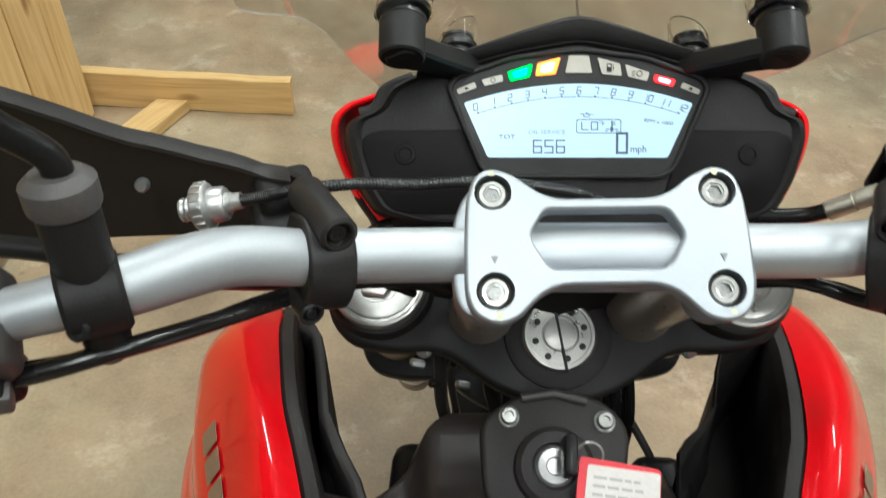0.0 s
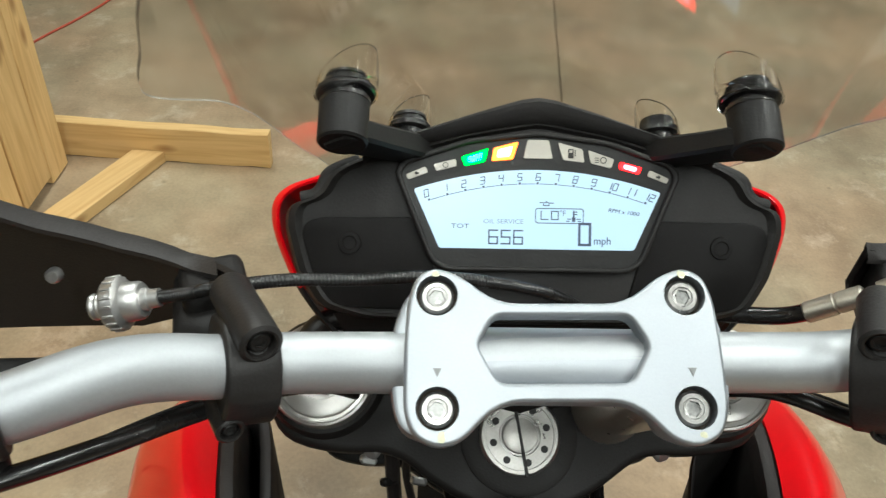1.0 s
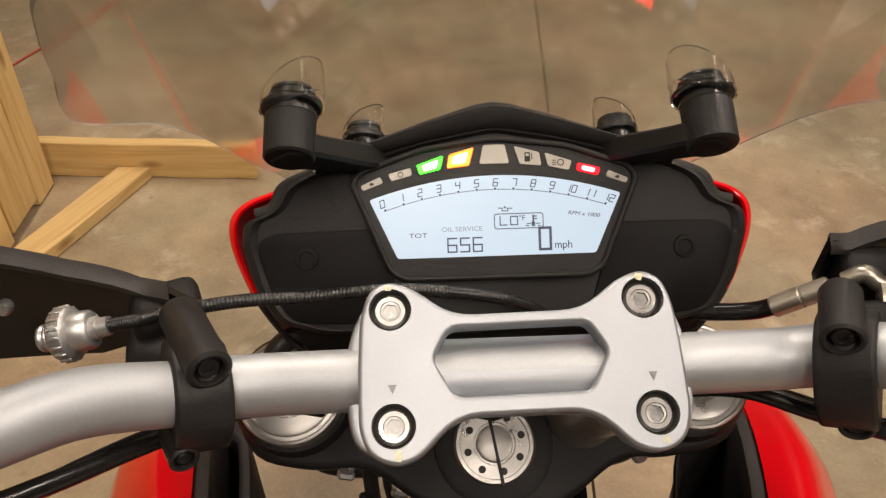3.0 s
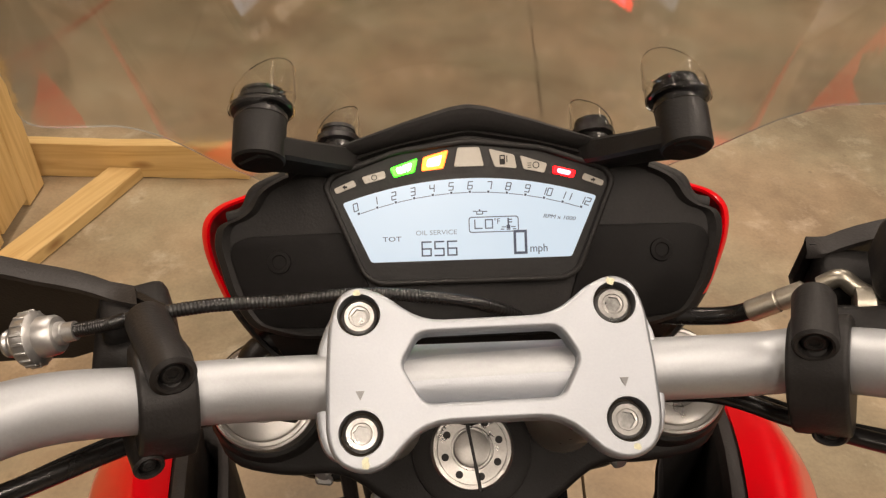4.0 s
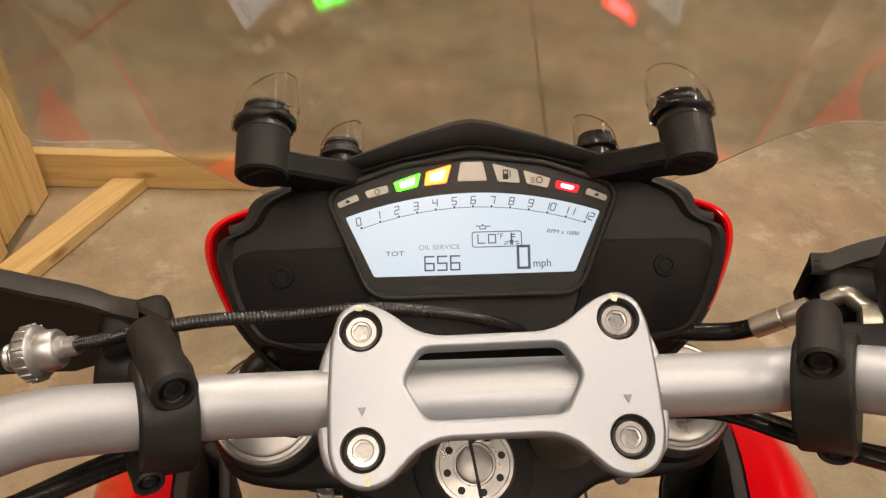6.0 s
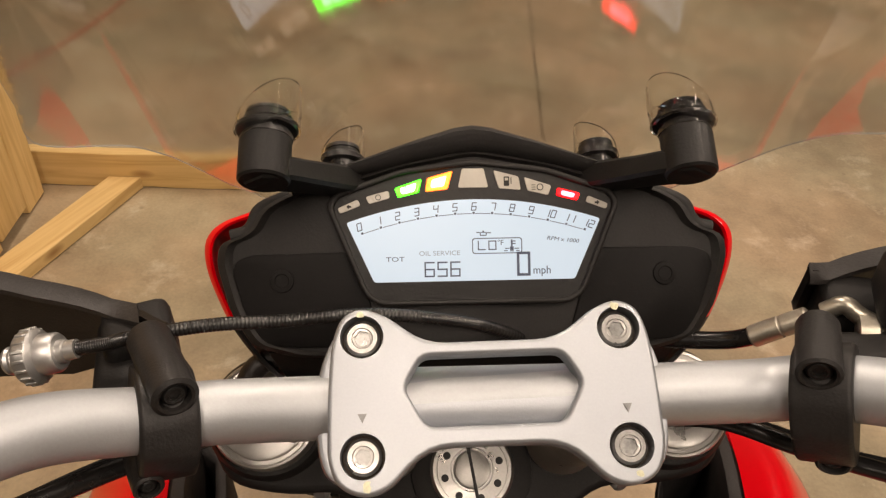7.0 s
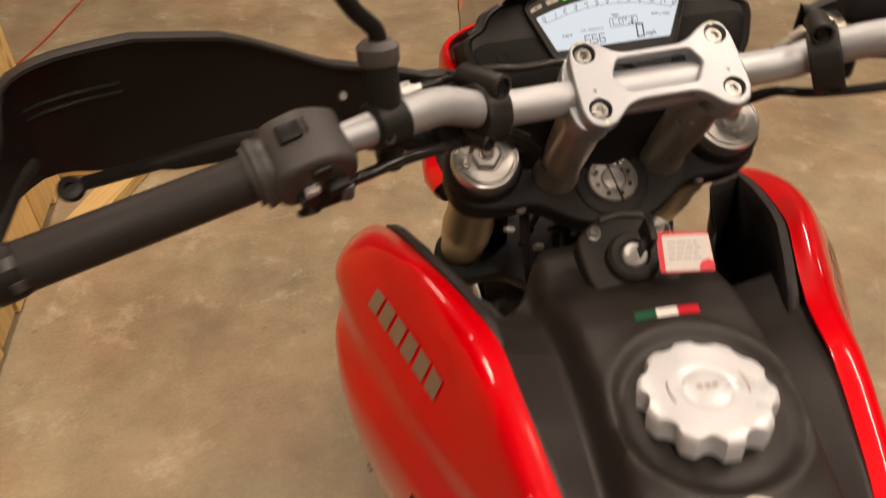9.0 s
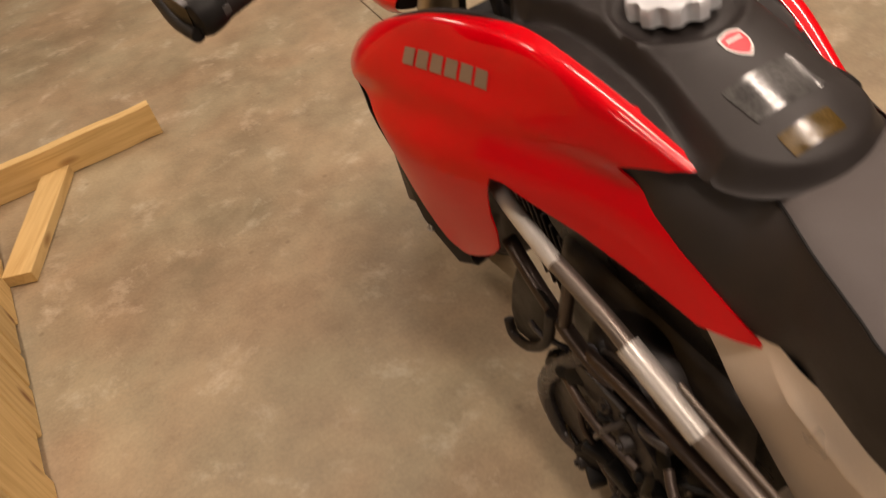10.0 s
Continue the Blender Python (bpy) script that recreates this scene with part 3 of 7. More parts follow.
def build_clamp():
    def on_clamp(x, v, n):
        return CLAMP @ Vector((x, v, n))
    half = [(0, 0.0224), (0.030, 0.0224), (0.047, 0.0357), (0.0585, 0.0398), (0.0675, 0.0355), (0.0715, 0.0235), (0.0730, 0.0), (0.0730, -0.027), (0.0690, -0.038), (0.0580, -0.0432), (0.0470, -0.0403), (0.030, -0.0232), (0, -0.0232)]
    pts = [Vector(p) for p in half[1:-1]] + [Vector((-x, y)) for x, y in reversed(half[1:-1])]
    out = rounded(pts, 0.011, 4)
    win = rounded([Vector(p) for p in [(0.0315, 0.0163), (0.0395, 0.0024), (0.030, -0.0146), (-0.030, -0.0146), (-0.0395, 0.0024), (-0.0315, 0.0163)]], 0.004, 3)
    holes = [circle(sx * 0.0578, sv, 0.0096, 36) for sx in (-1, 1) for sv in (0.0260, -0.0258)]
    bm = bmesh.new()
    plate(bm, CLAMP @ pose(0, 0, 0.003), out, 0.012, [win] + holes, 0.0028, 4, 0.0005)
    cl = part("bar_clamp", bm, BRUSHED, bike, "satin silver one-piece handlebar clamp bridge", sharp=40, even=True)
    # lower shells that hold the bar
    for sx in (-1, 1):
        lobe = [(0.043, 0.030), (0.0585, 0.037), (0.0715, 0.031), (0.0792, 0.013), (0.0792, -0.021), (0.0752, -0.035), (0.058, -0.041), (0.044, -0.034), (0.041, 0.0)]
        bm = bmesh.new()
        plate(bm, CLAMP @ pose(0, 0, -0.009), rounded([Vector((sx * x, y)) for x, y in lobe], 0.012, 4), 0.022, (), 0.003, 2)
        part("lower_shell", bm, BRUSHED, cl, even=True)
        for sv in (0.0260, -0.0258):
            # a dark disc stands in for the shade at the bottom of the recess
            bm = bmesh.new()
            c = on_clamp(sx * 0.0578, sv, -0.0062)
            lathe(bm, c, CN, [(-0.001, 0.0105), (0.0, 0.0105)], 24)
            part("recess_shade_disc", bm, GAP, cl)
            hex_bolt("bolt", on_clamp(sx * 0.0578, sv, -0.0002), CN, 0.0080, 0.0055, BOLTSTEEL, cl, "bright socket-head clamp bolt")
        # cast arrow marks and riser
        bm = bmesh.new()
        tri = [Vector((-0.0018, 0.0017)), Vector((0.0018, 0.0017)), Vector((0, -0.0020))]
        plate(bm, CLAMP @ pose(sx * 0.0578, -0.0098, 0.0033), [q * 1.1 for q in tri], 0.0002)
        plate(bm, CLAMP @ pose(sx * 0.0578, -0.0097, 0.0035), [q * 0.7 for q in tri], 0.0003)
        part("arrow_mark", bm, MARKGREY, cl)
        bm = bmesh.new()
        lathe(bm, on_clamp(sx * 0.0565, -0.008, -0.03), -CN, [(0, 0.0215), (0.05, 0.0215), (0.118, 0.020), (0.128, 0.0235), (0.134, 0.0235)], 28)
        part("riser", bm, RISERMETAL, bike, "grey cast handlebar riser")
    for x, v0, tilt, n in ((-0.0585, 0.0362, 8, 2), (-0.0560, -0.0382, -4, 4), (0.0570, 0.0362, 70, 3), (0.0600, -0.0375, -12, 2)):
        bm = bmesh.new()
        rng = random.Random(int(abs(x) * 1e5) + n)
        L = 0.0011 * n
        edge = [(-0.0016, -L / 2), (0.0012, -L / 2 - 0.0004), (0.0018, -L / 6), (0.0010, L / 4), (0.0015, L / 2), (-0.0006, L / 2 + 0.0003), (-0.0018, L / 5)]
        plate(bm, CLAMP @ pose(x, v0, 0.0031, 0, 0, tilt), rounded([Vector((a + rng.uniform(-0.0003, 0.0003), b)) for a, b in edge], 0.0004, 2), 0.0004)
        part("paint_dab", bm, DAB, cl, "pale yellow paint mark")


BAR_ALL = [(-0.500, -0.158, 1.068), (-0.40, -0.1315, 1.077), (-0.310, -0.1075, 1.0875), (-0.262, -0.0950, 1.0935), (-0.222, -0.0785, 1.0925), (-0.186, -0.0481, 1.0812), (-0.152, -0.0275, 1.0618), (-0.124, -0.0162, 1.0522),
           (-0.06, -0.0153, 1.0525), (0.06, -0.0136, 1.0531), (0.124, -0.0127, 1.0535), (0.152, -0.0231, 1.0669), (0.186, -0.0461, 1.0826), (0.222, -0.0753, 1.0936), (0.262, -0.0945, 1.0945), (0.310, -0.1075, 1.0885), (0.40, -0.1315, 1.077), (0.50, -0.158, 1.068)]


def build_bar():
    pts = crom(BAR_ALL, 7)
    rad = [0.0147 if abs(p.x) < 0.20 else (0.0147 - 0.0031 * min(1.0, (abs(p.x) - 0.20) / 0.06)) for p in pts]
    bm = bmesh.new()
    ring_sweep(bm, pts, rad, 24)
    hb = part("handlebar", bm, BAR_SILVER, bike, "silver painted tapered handlebar tube")
    bm = bmesh.new()
    lathe(bm, on_head(-0.046, -0.0036, -0.0210), (1, 0, 0), [(0, 0.0155), (0.003, 0.0186), (0.089, 0.0186), (0.092, 0.0155)], 36)
    part("centre_sleeve", bm, BRUSHED, hb, "thicker silver middle of the handlebar")


def along_bar(x):
    """Place and direction on the bar at x."""
    pts = crom(BAR_ALL, 12)
    i = min(range(len(pts) - 1), key=lambda k: abs(pts[k].x - x))
    i = max(1, min(i, len(pts) - 2))
    return pts[i], (pts[i + 1] - pts[i - 1]).normalized()


# middle of each lever clamp and its direction along the bar
PERCH_AT = {-1: (Vector((-0.1494, -0.0244, 1.0527)), Vector((0.896, 0.359, -0.261))),
            1: (Vector((0.1575, -0.0282, 1.0555)), Vector((0.828, -0.444, 0.342)))}


def perch(sx):
    """The black split clamp of a lever: a strap round the bar, a bolt barrel above and a smaller one below."""
    p, d = PERCH_AT[sx]
    fwd = (CV - d * CV.dot(d)).normalized()
    up = d.cross(fwd)
    name = "clutch_perch" if sx < 0 else "brake_perch"
    bm = bmesh.new()
    m = frame_of(p, fwd, up)                                  # x forward, y up, z along the bar (to its right)
    w, mid = 0.0250, (0.0038 if sx < 0 else -0.0045)
    crown = [(-0.0207, 0.0090), (-0.0140, 0.0195), (-0.001, 0.0250), (0.010, 0.0250), (0.022, 0.0170)] if sx < 0 else [(-0.0210, 0.0085), (-0.0130, 0.0200), (-0.001, 0.0275), (0.011, 0.0295), (0.023, 0.0250), (0.031, 0.010)]
    prof = rounded([Vector(q) for q in [(-0.0240, -0.002), *crown, (0.031, -0.003), (0.026, -0.014), (0.010, -0.019), (-0.004, -0.0188), (-0.0190, -0.0130)]], 0.004, 4)
    plate(bm, m @ pose(0, 0, mid + w / 2), prof, w, (), 0.0022, 3)
    axis = (m.to_3x3() @ Vector((0.70 if sx < 0 else 0.775, -0.70 if sx < 0 else -0.62, -0.105))).normalized()
    near = m @ Vector((0.011, 0.0285, 0.0050) if sx < 0 else (0.0151, 0.0325, -0.0045))
    low = m @ Vector((-0.0262, 0.003, -0.0045) if sx < 0 else (-0.0235, 0.0010, -0.0010))
    near = near - axis * 0.0045
    run, r1, r2 = (0.049, 0.0100, 0.0068) if sx < 0 else (0.034, 0.0094, 0.0078)
    lathe(bm, near, axis, [(0.006, 0.0066), (0.0005, 0.0068), (0.0, 0.0080), (0.0012, r1), (run - 0.003, r1), (run - 0.0008, r1 - 0.001), (run, r1 - 0.003)], 30)
    lathe(bm, low, axis, [(0.004, r2 - 0.0022), (0.0004, r2 - 0.0020), (0.0, r2 - 0.0012), (0.001, r2), (0.022, r2)], 26)
    pe = part(name, bm, PERCHBLACK, bike, "black plastic-coated lever clamp on the handlebar", sharp=40)
    hex_bolt("clamp_screw", near + axis * 0.0020, -axis, 0.0055, 0.0040, BLACK, pe)
    hex_bolt("clamp_screw", low + axis * 0.0012, -axis, r2 - 0.0030, 0.0030, BLACK, pe)
    return pe, m


def build_left_controls():
    pe, m = perch(-1)
    # lever carrier reaching outboard and forward
    bm = bmesh.new()
    tube(bm, [(-0.160, 0.006, 1.020), (-0.185, 0.000, 1.022), (-0.222, -0.014, 1.038), (-0.262, -0.036, 1.060)], 0.0095, 12, 7)
    part("lever_carrier", bm, BLACK, bike, "black clutch lever carrier")
    # the silver adjuster
    a, b = Vector((-0.2215, 0.0098, 1.0622)), Vector((-0.177, 0.0118, 1.0702))
    ax = (b - a).normalized()
    bm = bmesh.new()
    lathe(bm, a, ax, [(-0.003, 0.0062), (-0.0015, 0.0068), (0, 0.0062), (0.0015, 0.0068), (0.003, 0.0062), (0.0045, 0.0068), (0.0055, 0.0062), (0.0055, 0.0122), (0.007, 0.0132), (0.0125, 0.0132), (0.0138, 0.0120), (0.0145, 0.0100), (0.0215, 0.0095), (0.0228, 0.0085), (0.0228, 0.0058), (0.0255, 0.0056), (0.0260, 0.0048), (0.031, 0.0046)], 28)
    kn = part("cable_adjuster", bm, STEEL, bike, "knurled bright clutch cable adjuster")
    for k in range(18):
        an = 2 * math.pi * k / 18
        s = ax.orthogonal().normalized()
        u = ax.cross(s)
        bm = bmesh.new()
        block(bm, frame_of(a + ax * 0.0097 + (math.cos(an) * s + math.sin(an) * u) * 0.0132, ax, (math.cos(an) * s + math.sin(an) * u)), (0.0055, 0.0014, 0.0016), 0.0003, 1)
        part("knurl", bm, STEEL, kn)
    bm = bmesh.new()
    pts = crom([(-0.195, 0.0111, 1.0670), (-0.176, 0.0118, 1.0703), (-0.160, 0.013, 1.0735), (-0.130, 0.022, 1.0705), (-0.098, 0.033, 1.0615), (-0.064, 0.040, 1.058), (-0.030, 0.042, 1.0535), (0.006, 0.044, 1.043), (0.035, 0.06, 1.01), (0.05, 0.09, 0.95)], 54)
    ring_sweep(bm, pts, [0.0032 + 0.00026 * (0, 1, 1)[i % 3] for i in range(len(pts))], 12)
    part("clutch_cable", bm, CABLEBLACK, bike, "ribbed black clutch cable")
    # lever blade, seen past the switch block
    bm = bmesh.new()
    ring_sweep(bm, crom([(-0.222, -0.036, 1.048), (-0.245, -0.034, 1.056), (-0.28, -0.026, 1.064), (-0.34, -0.016, 1.060), (-0.41, -0.006, 1.045), (-0.475, 0.008, 1.028)], 6), 0.0062, 10, True, 0.7)
    lathe(bm, (-0.485, 0.0045, 1.0265), (0.1, -0.55, 0.83), [(-0.006, 0.006), (-0.004, 0.010), (0.0, 0.0115), (0.004, 0.010), (0.005, 0.0045), (0.001, 0.004)], 20)
    part("clutch_lever", bm, BLACK, bike, "black clutch lever with a ball end")
    # mirror clamp and stem
    p, d = along_bar(-0.231)
    bm = bmesh.new()
    lathe(bm, p - d * 0.013, d, [(0, 0.0165), (0.002, 0.0185), (0.024, 0.0185), (0.026, 0.0165)], 24)
    up = (Vector((-0.06, 0.10, 0.99)) - d * Vector((-0.06, 0.10, 0.99)).dot(d)).normalized()
    lathe(bm, p - up * 0.034, up, [(0, 0.008), (0.004, 0.010), (0.03, 0.0115), (0.055, 0.0125), (0.085, 0.0125)], 20)
    mc = part("mirror_clamp", bm, MATTE, bike, "black mirror clamp on the handlebar")
    q = p + up * 0.044
    bm = bmesh.new()
    lathe(bm, q, up, [(0, 0.0135), (0.002, 0.0145), (0.012, 0.0145), (0.016, 0.010)], 22)
    part("collar", bm, FADED, mc)
    bm = bmesh.new()
    tube(bm, [q + up * 0.008, q + up * 0.022, Vector((-0.243, -0.079, 1.176)), Vector((-0.257, -0.091, 1.204)), Vector((-0.274, -0.117, 1.235))], 0.0062, 14, 8)
    part("mirror_stem", bm, BLACK, bike, "black rod mirror stem")
    hex_bolt("clamp_screw", p - up * 0.006 + Vector((0, -0.02, 0.006)), (0, -0.8, 0.6), 0.005, 0.005, BLACK, mc)
    # switch block
    p, d = along_bar(-0.292)
    d = -d if d.x > 0 else d                          # outboard
    up = (Vector((0, -0.45, 0.9)) - d * Vector((0, -0.45, 0.9)).dot(d)).normalized()
    S = frame_of(p, d, up)
    bm = bmesh.new()
    prof = rounded([Vector(q) for q in [(-0.030, -0.010), (-0.031, 0.010), (-0.018, 0.021), (-0.004, 0.0265), (0.018, 0.024), (0.028, 0.016), (0.031, -0.008), (0.024, -0.020), (-0.018, -0.022)]], 0.006, 3)
    plate(bm, S @ pose(0, 0, 0.022), prof, 0.046, (), 0.005, 3)
    lathe(bm, p + d * 0.024, d, [(0, 0.023), (0.006, 0.024), (0.012, 0.021), (0.016, 0.021)], 24)
    sw = part("switch_block", bm, SWITCHGREY, bike, "black handlebar switch block with buttons")
    for (x, y, z, sx, sy, sz) in ((-0.004, 0.012, -0.024, 0.014, 0.010, 0.006), (-0.012, -0.008, -0.026, 0.016, 0.010, 0.012), (0.010, -0.010, -0.026, 0.012, 0.012, 0.010), (0.006, 0.027, 0.004, 0.016, 0.004, 0.014)):
        bm = bmesh.new()
        block(bm, S @ pose(x, y, z), (sx, sy, sz), 0.0018, 2)
        part("button", bm, BLACK, sw)
    bm = bmesh.new()
    block(bm, S @ pose(0.006, -0.002, -0.026), (0.010, 0.006, 0.008), 0.0012, 2)
    part("button", bm, TAGGREY, sw, "grey indicator slider")
    for k in range(4):
        bm = bmesh.new()
        block(bm, S @ pose(-0.006 + 0.004 * k, 0.0285, 0.004), (0.0015, 0.002, 0.012), 0.0005, 1)
        part("rib", bm, BLACK, sw)
    # thumb cluster below the block: housing, rocker, horn button
    bm = bmesh.new()
    block(bm, S @ pose(-0.002, -0.024, -0.016, 20, 0, 6), (0.036, 0.020, 0.024), 0.005, 3)
    part("button_housing", bm, BLACK, sw)
    bm = bmesh.new()
    block(bm, S @ pose(-0.016, -0.014, -0.030, 15, 0, 20), (0.009, 0.013, 0.010), 0.002, 2)
    part("button", bm, FADED, sw, "worn grey rocker")
    bm = bmesh.new()
    lathe(bm, S @ Vector((0.012, -0.026, -0.024)), S.to_3x3() @ Vector((0.1, -0.5, -0.85)), [(0, 0.0085), (0.004, 0.0085), (0.0055, 0.007), (0.006, 0.003)], 20)
    part("horn_button", bm, GLOSSBLACK, sw)
    bm = bmesh.new()
    lathe(bm, p + d * 0.030, d, [(0, 0.0225), (0.0015, 0.0245), (0.005, 0.0245), (0.0065, 0.0225)], 28)
    part("flange", bm, SWITCHGREY, sw)
    # grip
    a, b = Vector((-0.312, -0.1072, 1.0858)), Vector((-0.4715, -0.1502, 1.0708))
    ax = (b - a).normalized()
    L = (b - a).length
    bm = bmesh.new()
    prof = [(0, 0.0165), (0.002, 0.0195), (0.008, 0.0195), (0.010, 0.0168)]
    k = 0.010
    while k < L - 0.006:
        prof += [(k + 0.0005, 0.0168), (k + 0.0025, 0.0172), (k + 0.0045, 0.0168)]
        k += 0.005
    prof += [(L, 0.0172), (L + 0.001, 0.0160)]
    lathe(bm, a, ax, prof, 28)
    part("grip", bm, GRIPRUBBER, bike, "black rubber handlebar grip")
    bm = bmesh.new()
    lathe(bm, b, ax, [(0.001, 0.0165), (0.003, 0.0180), (0.012, 0.0192), (0.022, 0.0192), (0.028, 0.0165), (0.030, 0.011)], 26)
    be = part("bar_end", bm, MATTE, bike, "black bar-end weight holding the hand guard")
    s = ax.orthogonal().normalized()
    for an in (0.6, 2.4):
        bm = bmesh.new()
        dirn = Vector((0, -0.7, 0.7)) if an < 1 else Vector((0, -1, -0.1))
        dirn = (dirn - ax * dirn.dot(ax)).normalized()
        block(bm, frame_of(b + ax * 0.004 + dirn * 0.0184, ax, dirn), (0.007, 0.0012, 0.008), 0.0003, 1)
        part("badge_dot", bm, FADED, be)
    # wires close under the bar
    bm = bmesh.new()
    tube(bm, [(-0.300, -0.108, 1.060), (-0.262, -0.106, 1.066), (-0.225, -0.092, 1.067), (-0.196, -0.068, 1.056), (-0.165, -0.034, 1.038), (-0.135, -0.010, 1.026), (-0.10, 0.02, 0.995), (-0.06, 0.06, 0.94)], 0.0046, 12, 8)
    part("wire_loom", bm, CABLEBLACK, bike, "glossy black wiring sleeve below the handlebar")
    bm = bmesh.new()
    tube(bm, [(-0.290, -0.098, 1.058), (-0.250, -0.094, 1.062), (-0.21, -0.072, 1.055), (-0.17, -0.028, 1.035), (-0.13, 0.002, 1.015), (-0.10, 0.02, 0.985)], 0.0026, 8, 8)
    part("wire", bm, BLACK, bike)


def guard_surface(sx):
    """The shell of a hand guard: u runs outboard along the guard, w up."""
    path = crom([(0.150, 0.030, 0), (0.178, 0.056, 0), (0.215, 0.072, 0), (0.27, 0.080, 0), (0.34, 0.084, 0), (0.41, 0.080, 0), (0.470, 0.069, 0), (0.502, 0.042, 0), (0.507, -0.035, 0), (0.507, -0.100, 0), (0.501, -0.157, 0)], 8)
    def place(u, w):
        f = u * (len(path) - 1)
        i = min(int(f), len(path) - 2)
        p = path[i].lerp(path[i + 1], f - i)
        bow = 0.010 * math.sin(math.pi * min(1.0, max(0.0, u / 0.8))) * (1 - ((w - 1.06) / 0.08) ** 2)
        fade = min(1.0, max(0.0, (1.0 - u) / 0.25))
        nose = max(0.0, 1 - u / (0.35 if sx > 0 else 0.22))      # the inner end stands forward over its mount
        dy, dz = (0.024, 0.013) if sx > 0 else (0.010, 0.008)
        return Vector((sx * p.x, p.y + bow - 0.12 * (w - 1.05) - (0.033 + 0.04 * (u - 0.35)) * fade + dy * nose, w + 0.014 * fade + dz * nose))
    return place


def build_guard(sx):
    start = 0.0 if sx < 0 else 0.075
    top = [(start, 1.052), (0.06, 1.050), (0.12, 1.046), (0.20, 1.056), (0.30, 1.070), (0.40, 1.107), (0.50, 1.121), (0.60, 1.120), (0.655, 1.117), (0.69, 1.112), (0.72, 1.098), (0.80, 1.087), (0.9, 1.083), (1.0, 1.082)]
    bot = [(1.0, 1.055), (0.9, 1.052), (0.80, 1.052), (0.72, 1.032), (0.64, 1.018), (0.5, 0.990), (0.36, 0.985), (0.22, 0.992), (0.10, 1.010), (start, 1.025)]
    top = [p for p in top if p[0] >= start]
    b2 = curved_shell([Vector(p) for p in top + bot], guard_surface(sx), 0.028, 0.022)
    thicken(b2, 0.0035)
    hg = part("hand_guard", b2, GUARDBLACK, bike, "black plastic hand guard shell", sharp=50)
    place = guard_surface(sx)
    # slot ribs on the inner face
    for u0, u1, w in ((0.53, 0.675, 1.082), (0.53, 0.675, 1.074)):
        bm = bmesh.new()
        pts = [place(u0 + (u1 - u0) * k / 8, w + 0.003 * k / 8) + Vector((0, -0.003, 0)) for k in range(9)]
        ring_sweep(bm, pts, 0.0028, 8)
        part("rib", bm, BLACK, hg)
    # lower edge lip and strut with its screw near the bar end
    bm = bmesh.new()
    pts = [place(0.70 + 0.3 * k / 10, 1.045 + 0.012 * k / 10) + Vector((0, -0.004, 0)) for k in range(11)]
    ring_sweep(bm, pts, 0.007, 10)
    part("frame_arm", bm, MATTE, hg)
    # lip folded back along the upper edge, its paler black painting the light there
    bm = bmesh.new()
    rows = []
    for k in range(31):
        u = 0.08 + 0.70 * k / 30
        p = place(u, lerp_table([(-t, z) for t, z in top], -u)[0])
        rows.append([p + Vector((0, 0.002, -0.003)), p + Vector((0, 0.002, 0.001)), p + Vector((-sx * 0.003, -0.005, 0.002)), p + Vector((-sx * 0.005, -0.012, 0.001)), p + Vector((-sx * 0.005, -0.012, -0.002))])
    loft(bm, rows)
    part("lip", bm, LIPBLACK, hg, sharp=60)
    bm = bmesh.new()
    rows = []
    for k in range(25):
        u = 0.66 + 0.34 * k / 24
        g = min(1.0, k / 8)
        p = place(u, lerp_table([(-t, z) for t, z in top], -u)[0])
        q = place(u, lerp_table([(-t, z) for t, z in reversed(bot)], -u)[0])
        rows.append([p + Vector((sx * 0.001, 0, -0.002)), p + Vector((sx * 0.001, 0, 0.0015)), p + Vector((-sx * 0.005 * g, -0.003, 0.0020)), p + Vector((-sx * 0.0075 * g, -0.005, -0.002)), p + (q - p) * 0.35 + Vector((-sx * 0.004 * g, -0.003, 0))])
    loft(bm, rows)
    part("end_band", bm, SWITCHGREY, hg, "scuffed grey-black guard frame", sharp=50)
    bm = bmesh.new()
    block(bm, pose(0.188 if sx > 0 else -0.176, 0.020, 1.040, 0, 0, -sx * 14), (0.030, 0.066, 0.028), 0.007, 3)
    if sx > 0:
        block(bm, pose(0.194, 0.036, 1.054, 0, 0, -12), (0.036, 0.034, 0.030), 0.006, 3)
    else:
        block(bm, pose(-0.172, 0.034, 1.048, 0, 0, 20), (0.034, 0.034, 0.030), 0.006, 3)
    part("inner_bracket", bm, MATTE, hg)
    bm = bmesh.new()
    lathe(bm, (sx * 0.256, 0.040, 1.056), (-sx * 0.1, -0.9, 0.4), [(0, 0.0042), (0.004, 0.0042), (0.006, 0.003)], 14)
    part("guard_bolt", bm, STEEL, hg, "small bright bolt")


